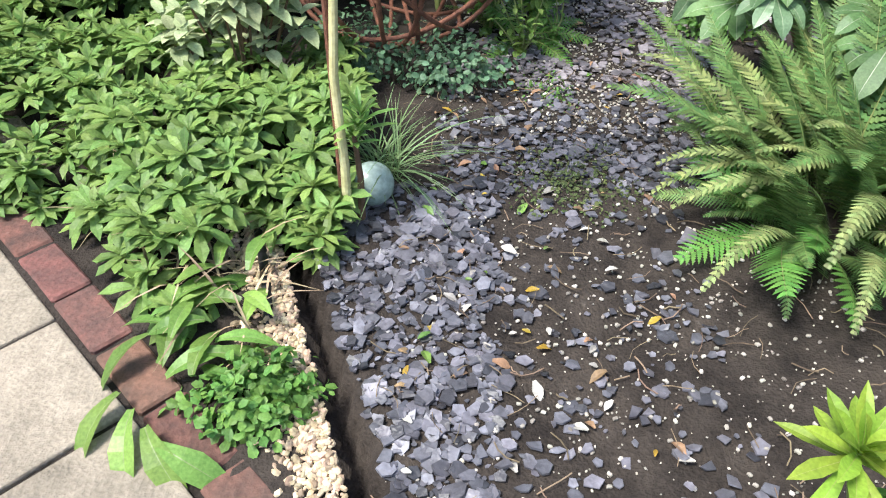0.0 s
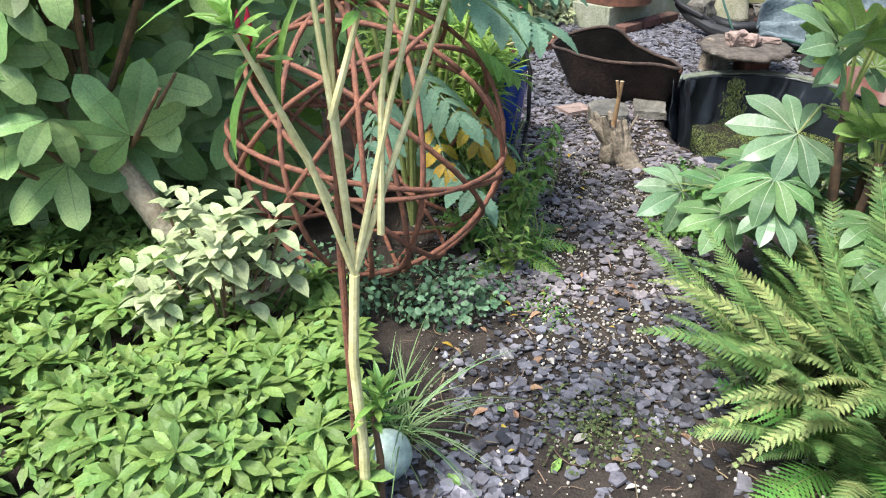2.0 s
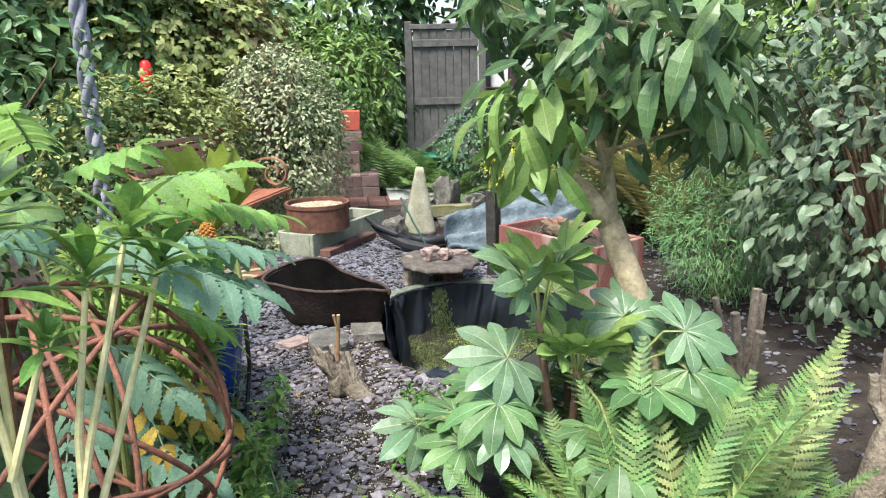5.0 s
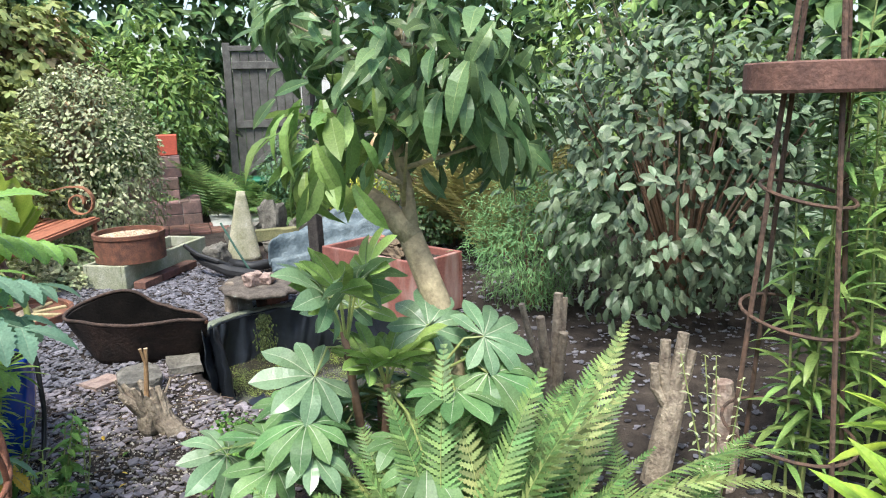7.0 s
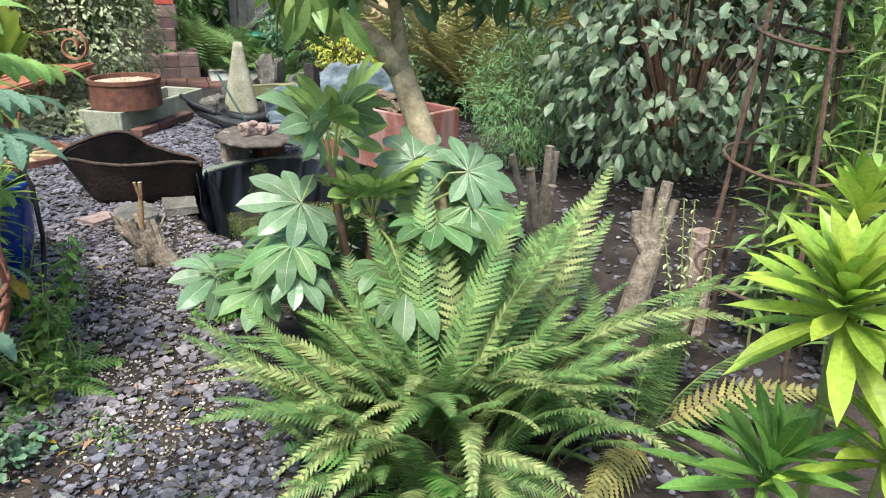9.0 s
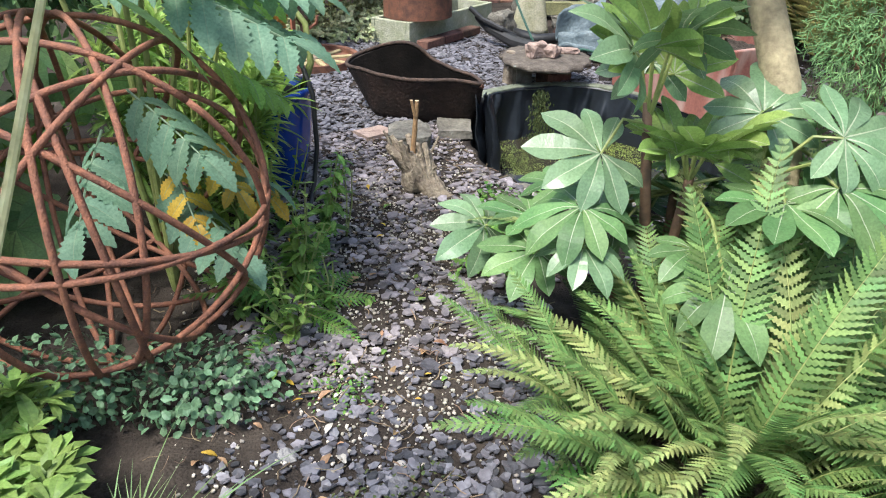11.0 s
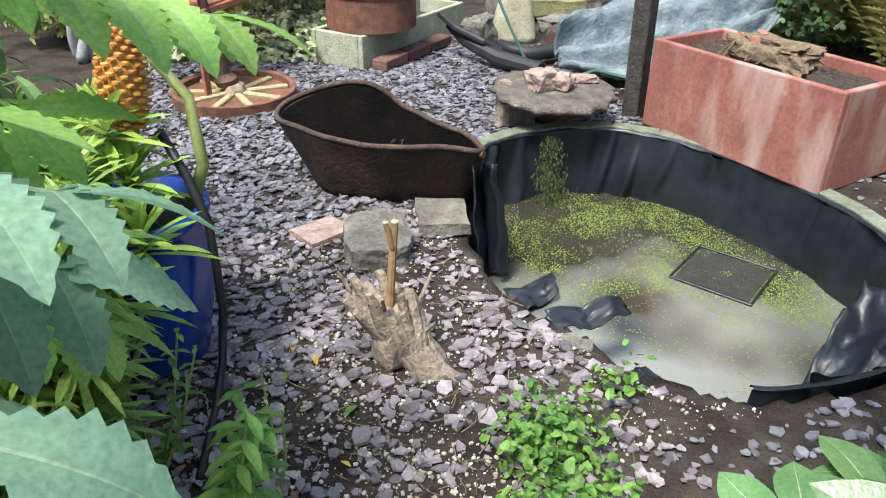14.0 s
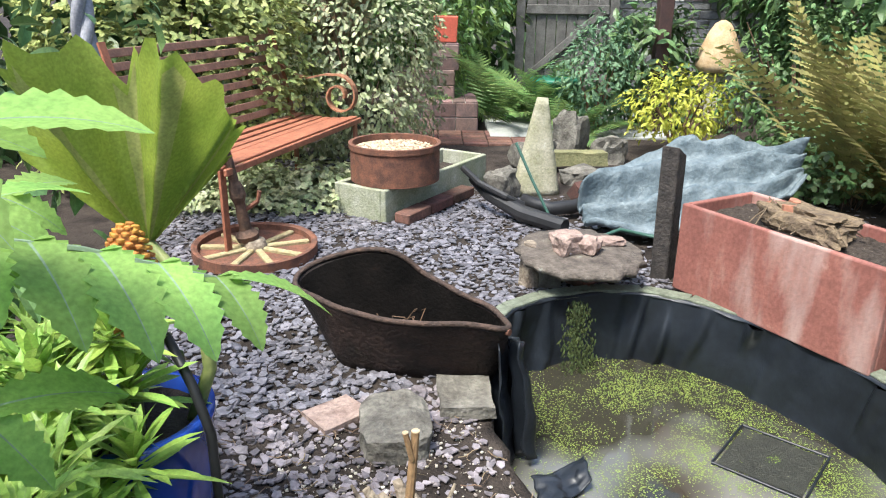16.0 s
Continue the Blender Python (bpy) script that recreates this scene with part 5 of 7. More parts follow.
def fern(name, label, x, y, meshes, count, spread=(25, 75), s=(0.8, 1.1), z=0.0, radius=0.1, sector=(0, 360), group=""):
    t = thing(name, label, "fern", Matrix.Translation((x, y, z)), group)
    for k in range(count):
        a = sector[0] + (sector[1] - sector[0]) * (k + rnd(0.1, 0.9)) / count
        tilt = rnd(*spread)
        size = rnd(*s)
        # the walked side is trodden back: fronds there stand steeper and shorter
        if name == "male_fern" and (math.cos(radians(a)) < -0.2 or math.sin(radians(a)) < -0.4):
            tilt, size = max(tilt, rnd(70, 86)), size * 0.66
        d = Vector((math.cos(radians(a)) * math.cos(radians(tilt)), math.sin(radians(a)) * math.cos(radians(tilt)), math.sin(radians(tilt))))
        r = radius * rnd(0, 1)
        up = Vector((-d.x * d.z, -d.y * d.z, 1 - d.z * d.z))
        m = Matrix.Translation((math.cos(radians(a)) * r, math.sin(radians(a)) * r, 0)) @ aim(d, up, rnd(-48, 48)) @ Matrix.Scale(size, 4)
        part("frond", random.choice(meshes), None, t, m=m)
    return t


def frond_meshes(mats, length=0.85, width=0.28, n=4, arch=(0.9, 1.6), lobes=8, pairs=26):
    return [from_arrays("frond", *(lambda q: (q[0], q[1], mats, q[2]))(frond_tpl(length * rnd(0.9, 1.1), width * rnd(0.9, 1.1), rnd(*arch), pairs, twist=rnd(0, 6), lobes=lobes))) for _ in range(n)]


def lobe_leaf(lobes, size, width=0.16, sinus=0.4, spread=280, cup=0.1, droop=0.25, fold=0.15, rib=0.012, blunt=1.0, segs=8, wave=0.0):
    """A hand-shaped leaf in one blade: sectors joined round the stalk, parting into folded lobes with paler midribs."""
    v, f, mi = [], [], []
    half = radians(spread / lobes) / 2
    top = 0.70
    for k in range(lobes):
        a = -radians(spread) / 2 + 2 * half * (k + 0.5)
        ln = size * (1 - 0.36 * (abs(a) / math.pi) ** 1.3) * rnd(0.88, 1.08)
        ca, sa = math.cos(a), math.sin(a)
        ws, wm = sinus * math.sin(half) * ln, width * ln
        n = len(v)
        for i in range(segs + 1):
            u = i / segs
            if u <= sinus:
                w = u * math.sin(half) * ln
            elif u < top:
                q = (u - sinus) / (top - sinus)
                w = ws + (wm - ws) * q * q * (3 - 2 * q)
            else:
                w = wm * max(0.0, math.cos((u - top) / (1 - top) * math.pi / 2)) ** blunt
            y = ln * u * (math.cos(half) if u <= sinus else 1) * (1 - 0.2 * droop * u)
            z = cup * ln * u - droop * ln * u * u + wave * size * math.sin(u * 7 + k * 2.1)
            c = min(w * 0.8, rib * size * (1.15 - u))
            for x, h in ((-w, fold * w), (-c, 0.0), (c, 0.0), (w, fold * w)):
                v.append((x * ca - y * sa, x * sa + y * ca, z + h))
        for i in range(segs):
            p, q = n + 4 * i, n + 4 * i + 4
            for j in range(3):
                f.append((p + j, p + j + 1, q + j + 1, q + j))
                mi.append(1 if j == 1 else 0)
    return np.array(v), f, mi


def crown(center, radii, n, tpl, seed, shell=0.55, lump=0.35, drop=0.3, size=(0.7, 1.3), zmin=0.02, outward=0.6):
    """Leaves spread in the outer part of a lumpy ellipsoid, facing outward and up."""
    b = Bag()
    r = random.Random(seed)
    k = 0
    while k < n:
        d = Vector((r.gauss(0, 1), r.gauss(0, 1), r.gauss(0, 1))).normalized()
        lum = 1 + lump * noise.noise(d * 2.3 + Vector((seed, 0, 0))) + lump * 0.6 * noise.noise(d * 6 + Vector((0, seed, 0)))
        q = shell + (1 - shell) * r.random() ** 0.6
        p = Vector((center[0] + d.x * radii[0] * lum * q, center[1] + d.y * radii[1] * lum * q, center[2] + d.z * radii[2] * lum * q))
        if p.z < zmin:
            continue
        k += 1
        y = (d * outward + Vector((r.uniform(-1, 1), r.uniform(-1, 1), r.uniform(-1, 0.6) - drop)) * 0.8)
        up = d + Vector((r.uniform(-0.5, 0.5), r.uniform(-0.5, 0.5), 0.7))
        b.add(tpl if not isinstance(tpl, list) else r.choice(tpl), Matrix.Translation(p) @ aim(y, up) @ Matrix.Scale(r.uniform(*size), 4))
    return b


def shrub(name, label, category, center, radii, n, tpl, mats, seed, twigs=10, twig_mat=None, group="", **kw):
    t = thing(name, label, category, Matrix.Translation((center[0], center[1], 0)), group)
    b = crown((0, 0, center[2]), radii, n, tpl, seed, **kw)
    part("foliage", b.mesh("foliage", mats), None, t)["kind"] = "stuff"
    r = random.Random(seed)
    for k in range(twigs):
        a, q = r.uniform(0, 6.28), r.uniform(0.2, 0.85)
        e = (math.cos(a) * radii[0] * q, math.sin(a) * radii[1] * q, center[2] + radii[2] * r.uniform(-0.3, 0.75))
        part("branch", tube_bm([(math.cos(a) * 0.04, math.sin(a) * 0.04, 0), (e[0] * 0.35, e[1] * 0.4, e[2] * 0.45), e], [0.016, 0.011, 0.004], 6), twig_mat or BROWNSTEM, t)
    return t


def lance_whorl(n, ln, wd, curl=0.25, up=(10, 75), segs=4):
    """Narrow leaves whorled round a shoot's tip."""
    items = []
    for k in range(n):
        u = k / n
        items.append((blade(ln * rnd(0.75, 1.1) * (0.55 + 0.45 * (1 - u)), wd * rnd(0.85, 1.1), segs, 0.55, 0.3, curl * rnd(0.4, 1.4), 0.16), Matrix.Translation((0, 0, 0.03 * u * ln / 0.1)) @ rot("Z", 137.5 * k + rnd(-10, 10)) @ rot("X", up[0] + (up[1] - up[0]) * u)))
    return merge(items)


# ground cover of spoon-leaved rosettes
def build_cover():
    leaf = [blade(0.085, 0.030, 4, 0.72, 0.22, c, 0.1) for c in (0.2, 0.45, 0.7)]
    ros = []
    for k in range(5):
        items = []
        for j in range(15):
            items.append((random.choice(leaf), rot("Z", 137.5 * j + rnd(-8, 8)) @ rot("X", 2 + 70 * j / 15 + rnd(-6, 6)) @ Matrix.Scale(1.05 - 0.45 * j / 15, 4)))
        ros.append(merge(items))
    b = Bag()
    rng = random.Random(3)
    k = 0
    while k < 900:
        x, y = rng.uniform(-2.2, 0.40), rng.uniform(1.0, 3.0)
        edge = 0.33 - 0.25 * max(0, y - 2.0)
        lo = 1.50 - 0.75 * (x + 0.35) if x < 0.05 else 1.45
        lo = max(1.10, min(lo, 1.62)) - 0.16 + 0.08 * noise.noise(Vector((x * 4, y * 4, 0)))
        if x > edge or y < lo - 0.02 or (x > -0.15 and y > 2.15):
            continue
        h = 0.05 + 0.13 * min(1, (y - lo) / 0.35) + 0.06 * noise.noise(Vector((x * 3, y * 3, 1)))
        k += 1
        b.add(rng.choice(ros), place(x, y, h + rng.uniform(-0.04, 0.03), rng.uniform(0, 360), rng.uniform(-25, 15), rng.uniform(-20, 20), rng.uniform(0.75, 1.25)))
    thing("ground_cover", "dense low mat of spoon-leaved bright green rosettes", "ground cover", kind="stuff", data=b.mesh("ground_cover", [L_COVER, L_COVERV]))
    b = Bag()
    for k in range(300):
        x, y = rng.uniform(-0.35, 0.2), rng.uniform(0.95, 1.6)
        if abs((y - 1.3) + 0.9 * (x + 0.05)) > 0.16:
            continue
        b.add(blade(rnd(0.1, 0.24), rnd(0.004, 0.010), 4, 0.3, 0.5, rnd(0.2, 0.9), 0.1), place(x, y, 0.0, rng.uniform(0, 360), rng.uniform(25, 80)))
    thing("dry_grass", "straw-coloured dry grass at the edge of the ground cover", "grass", kind="stuff", data=b.mesh("dry_grass", [STRAW, STRAW]))


def build_oleander():
    t = thing("stem_shrub", "tall young shrub with pale stems, lance leaves and red buds", "shrub", Matrix.Translation((0.33, 1.43, -0.01)))
    o = Vector((0.33, 1.43, -0.01))
    wh = [lance_whorl(13, 0.145, 0.034, 0.3, (5, 82)) for _ in range(3)]

    def rel(p):
        return tuple(Vector(p) - o)

    part("main_stem", tube_bm([(0, 0, 0), (0.006, 0.0, 0.2), (0.0, 0.0, 0.45), rel((0.345, 1.44, 0.64))], [0.014, 0.012, 0.011, 0.010], 10), PALESTEM, t)
    fork = (0.345, 1.44, 0.64)
    tips = [((0.300, 1.46, 1.29), fork), ((0.335, 1.50, 1.30), fork), ((0.511, 1.50, 1.26), fork), ((0.556, 1.55, 1.19), fork), ((0.452, 1.51, 1.195), (0.40, 1.45, 0.72)), ((0.385, 1.45, 1.13), (0.325, 1.45, 0.95)), ((0.215, 1.42, 1.06), (0.31, 1.44, 0.80)), ((0.20, 1.36, 1.12), fork)]
    for k, (tip, root) in enumerate(tips):
        mid = Vector(root).lerp(Vector(tip), 0.5) + Vector((rnd(-0.012, 0.012), rnd(-0.01, 0.01), 0.02))
        part("stem", tube_bm([rel(root), rel(mid), rel(tip)], [0.0072, 0.0060, 0.0045], 8), PALESTEM, t)
        d = (Vector(tip) - mid).normalized()
        m = Matrix.Translation(rel(tip)) @ aim(d, (0, 1, 0)) @ rot("X", -90) @ rot("Z", 70 * k) @ Matrix.Scale(1.0 if k < 5 else 0.62, 4)
        part("leaf_whorl", from_arrays("leaf_whorl", *(lambda q: (q[0], q[1], [L_OLE, L_OLEV], q[2]))(wh[k % 3])), None, t, m=m)
        if k in (0, 6, 1):
            for j in range(5 if k == 0 else 3):
                part("bud", tube_bm([(0, 0, 0), (0, 0, 0.02), (0, 0, 0.045), (0, 0, 0.055)], [0.0025, 0.005, 0.0035, 0.001], 7), BUD, t, "pink-red flower bud", m=Matrix.Translation(Vector(rel(tip)) + Vector((rnd(-0.02, 0.02), rnd(-0.02, 0.02), 0.02 + rnd(0, 0.02)))) @ rot("X", rnd(-25, 25)))
    for k, (p, d, ln) in enumerate([((0.30, 1.45, 1.19), (-1, -0.25, 0.1), 0.28), ((0.30, 1.45, 1.17), (-0.6, -0.3, -0.9), 0.22), ((0.55, 1.54, 1.15), (0.9, -0.1, -0.35), 0.20), ((0.31, 1.45, 1.22), (0.8, -0.4, 0.2), 0.15), ((0.21, 1.42, 1.05), (-0.5, -0.3, -0.7), 0.16)]):
        part("leaf", from_arrays("leaf", *(lambda q: (q[0], q[1], [L_OLE, L_OLEV], q[2]))(blade(ln, 0.034, 7, 0.5, 0.25, 0.35, 0.14))), None, t, m=Matrix.Translation(rel(p)) @ aim(d, (0, 0, 1)))
    part("side_shoot", tube_bm([(0.035, 0.015, 0), (0.04, 0.02, 0.15), (0.03, 0.03, 0.28)], [0.011, 0.009, 0.006], 8), BROWNSTEM, t)
    for k in range(3):
        part("leaf_whorl", from_arrays("leaf_whorl", *(lambda q: (q[0], q[1], [L_OLE, L_OLEV], q[2]))(lance_whorl(12, 0.11, 0.017, 0.2, (15, 75)))), None, t, m=Matrix.Translation((0.03 + 0.01 * k, 0.03, 0.24 + 0.035 * k)))
    s = thing("garden_stake", "thin dark brown cane stake beside the shrub's stem", "stake", Matrix.Translation((0.315, 1.455, -0.02)))
    part("cane", tube_bm([(0, 0, 0), (0.005, 0.01, 0.7), (0.03, 0.06, 1.38)], 0.0075, 8), RUSTROD, s)
    # sedge clump behind
    bl = [from_arrays("blade", *(lambda q: (q[0], q[1], [L_GRASS, L_GRASS], q[2]))(blade(rnd(0.25, 0.42), rnd(0.004, 0.007), 7, 0.3, 0.6, rnd(0.3, 1.2), 0.2))) for _ in range(8)]
    g = thing("sedge_clump", "arching narrow pale green grass blades", "grass", Matrix.Translation((0.40, 1.66, 0.0)))
    for k in range(110):
        part("blade", random.choice(bl), None, g, m=place(rnd(-0.03, 0.05), rnd(-0.03, 0.05), 0, rnd(0, 360), rnd(30, 85), 0, rnd(0.6, 1.05)))


def build_sphere():
    c, r = Vector((0.365, 2.53, 0.495)), 0.458
    t = thing("rod_sphere", "large open sphere welded from rusty iron rods", "garden sculpture", Matrix.Translation(c))
    rng = random.Random(12)
    normals = [Vector((0.05, 0.0, 1)), Vector((0.2, 0.1, 1)), Vector((1, 0.2, 0.15)), Vector((0.97, 0.35, -0.1)), Vector((0.9, -0.5, 0.2)), Vector((0.3, 0.9, 0.35)), Vector((-0.4, 0.7, 0.6)), Vector((0.6, 0.5, 0.7)), Vector((-0.7, 0.3, 0.55)), Vector((0.15, 0.95, -0.3)), Vector((0.75, 0.1, 0.7)), Vector((-0.3, -0.5, 0.8)), Vector((1, 0.05, 0.02))]
    for k, n in enumerate(normals):
        n.normalize()
        a = n.orthogonal().normalized()
        b = n.cross(a)
        rr = r * (1 - 0.006 * (k % 4))
        off = n * (r * rng.uniform(-0.25, 0.25) if k > 6 else 0)
        rad = math.sqrt(max(0.01, rr * rr - off.length_squared))
        pts = [tuple(off + a * (rad * math.cos(2 * math.pi * i / 56)) + b * (rad * math.sin(2 * math.pi * i / 56))) for i in range(57)]
        part("ring_rod", tube_bm(pts, 0.0085, 7), RUSTROD, t, smooth=True)


def build_fig():
    big = [from_arrays("leaf", *(lambda q: (q[0], q[1], [L_FIG, L_FIGV], q[2]))(lobe_leaf(5, 0.21, 0.20, 0.50, 262, 0.05, 0.2 + 0.12 * k, 0.12, 0.010, 0.5, 10, 0.012))) for k in range(3)]
    yng = from_arrays("leaf", *(lambda q: (q[0], q[1], [L_FIGY, L_FIGV], q[2]))(lobe_leaf(5, 0.13, 0.19, 0.46, 255, 0.15, 0.2, 0.12, 0.010, 0.5)))
    t = thing("fig_tree", "spreading fig with large lobed green leaves and leaning trunk", "fig tree", Matrix.Translation((-0.25, 2.75, 0)))
    part("trunk", tube_bm([(0.05, -0.35, 0.0), (-0.12, -0.25, 0.3), (-0.35, -0.1, 0.62), (-0.75, 0.1, 0.95)], [0.05, 0.045, 0.04, 0.03], 12), PALEBARK, t, smooth=True)
    rng = random.Random(8)
    for k in range(16):
        a = rng.uniform(-1.2, 1.8)
        e = (-0.4 + math.cos(a) * rng.uniform(0.2, 0.9) - 0.2, rng.uniform(-0.5, 0.4), rng.uniform(0.5, 1.6))
        part("branch", tube_bm([(-0.3, -0.1, 0.5), ((e[0] - 0.3) / 2, (e[1] - 0.1) / 2, e[2] * 0.7), e], [0.014, 0.010, 0.005], 7), BROWNSTEM, t)
    k = 0
    while k < 330:
        x, y, z = rng.uniform(-1.35, 0.65), rng.uniform(-0.45, 0.45), rng.uniform(0.2, 1.65)
        front = -0.28 + 0.12 * noise.noise(Vector((x * 3, z * 3, 0))) - 0.10 * (z > 0.5) * (x < -0.1)
        if y < front or (x > -0.05 and y < 0.0) or (x > 0.25 and (y < 0.25 or z > 1.35)) or z < 0.22 - 0.3 * y:
            continue
        if x < -0.9 and z > 1.2 and rng.random() < 0.3:
            continue
        k += 1
        d = Vector((rng.uniform(-0.8, 0.8), rng.uniform(-1.0, 0.1), rng.uniform(-0.9, 0.25)))
        up = Vector((rng.uniform(-0.3, 0.5), -0.9, rng.uniform(0.35, 1.0)))
        part("leaf", yng if rng.random() < 0.08 else rng.choice(big), None, t, m=Matrix.Translation((x, y, z)) @ aim(d, up) @ Matrix.Scale(rng.uniform(0.85, 1.35), 4))
    # dark hedge behind closes the view
    tpl = blade(0.07, 0.035, 3, 0.5, 0.3, 0.3, 0.15)
    shrub("hedge", "dark evergreen hedge behind the fig", "hedge", (-0.5, 4.1, 0.9), (1.5, 0.7, 1.1), 4200, tpl, [L_IVY, L_IVY], 21)


def build_sage():
    leaf = blade(0.085, 0.048, 6, 0.42, 0.55, 0.45, 0.10)
    t = thing("sage_bush", "felted grey-green sage bush", "herb", Matrix.Translation((-0.08, 2.04, 0.04)))
    b = Bag()
    rng = random.Random(4)
    for k in range(46):
        x, y, z = rng.gauss(0, 0.12), rng.gauss(0, 0.09), 0.26 + rng.uniform(-0.10, 0.16) - 0.3 * abs(rng.gauss(0, 0.12))
        for j in range(8):
            b.add(leaf, place(x, y, z + 0.012 * j, 90 * j + 45 * (j // 2) + rng.uniform(-15, 15), -14 + 9 * j, 0, rng.uniform(0.8, 1.15) * (1.1 - 0.06 * j)))
        part("stem", tube_bm([(x * 0.3, y * 0.3, 0), (x * 0.7, y * 0.7, z * 0.6), (x, y, z)], 0.004, 5), BROWNSTEM, t)
    part("foliage", b.mesh("foliage", [L_SAGE, L_SAGE]), None, t)


def build_ferns():
    g = frond_meshes([L_FERN, GREENSTEM], 0.84, 0.172, 7, (0.4, 1.5), 6, 42)
    yl = frond_meshes([L_FERNY, GREENSTEM], 0.88, 0.13, 5, (0.8, 2.3), 6, 36)
    br = frond_meshes([L_FERNB, GREENSTEM], 0.50, 0.21, 3, (0.4, 0.9), 7, 20)
    dr = frond_meshes([L_FERND, BROWNSTEM], 0.62, 0.2, 2, (0.8, 1.4), 6, 22)
    fern("male_fern", "large clump of arching green fern fronds", 1.74, 1.58, g, 150, (62, 89), (0.5, 1.04), radius=0.40)
    fern("male_fern", "fern clump with pale yellowing upright fronds", 1.74, 1.56, yl, 46, (68, 89), (0.78, 1.10), radius=0.36)
    fern("low_fern", "bright green fresh fern fronds low beside the path", 1.56, 1.46, br, 6, (24, 56), (0.65, 0.9), radius=0.08, sector=(150, 290))
    fern("low_fern", "dark green fern fronds spreading low over the soil", 1.62, 1.48, g, 22, (20, 58), (0.34, 0.52), radius=0.16, sector=(120, 330))
    fern("low_fern", "fern clump with browning fronds under the shrubs", 2.20, 1.18, dr + g, 16, (30, 75), (0.6, 0.9), radius=0.12)
    fern("low_fern", "green fern clump at the path's edge", 1.56, 1.88, g + yl[:1], 14, (56, 84), (0.45, 0.62), radius=0.10)
    sm = frond_meshes([L_WEED, GREENSTEM], 0.3, 0.13, 2, (0.5, 1.1), 6, 18)
    fern("small_fern", "small fresh green fern at the foot of the rod sphere", 0.86, 2.62, sm, 14, (10, 60), (0.8, 1.1), radius=0.04)
    bg = frond_meshes([L_FERN, GREENSTEM], 0.95, 0.3, 3, (0.8, 1.5), 5, 22)
    for x, y, s in ((4.35, 9.0, 1.1), (4.75, 8.55, 0.9), (5.0, 9.2, 1.1), (4.7, 7.9, 0.7)):
        fern("background_fern", "tall green fern by the brick steps", x, y, bg, 20, (25, 80), (0.8 * s, 1.1 * s), radius=0.1, group="ferns by the steps")
    tall = frond_meshes([L_FERND, BROWNSTEM], 1.2, 0.3, 3, (0.4, 1.0), 5, 24)
    for x, y in ((5.0, 4.5), (5.35, 4.9), (5.2, 5.4)):
        fern("tall_fern", "tall upright olive fern with bare lower stalks", x, y, tall, 22, (60, 86), (0.9, 1.25), radius=0.18, group="tall ferns behind the trough")


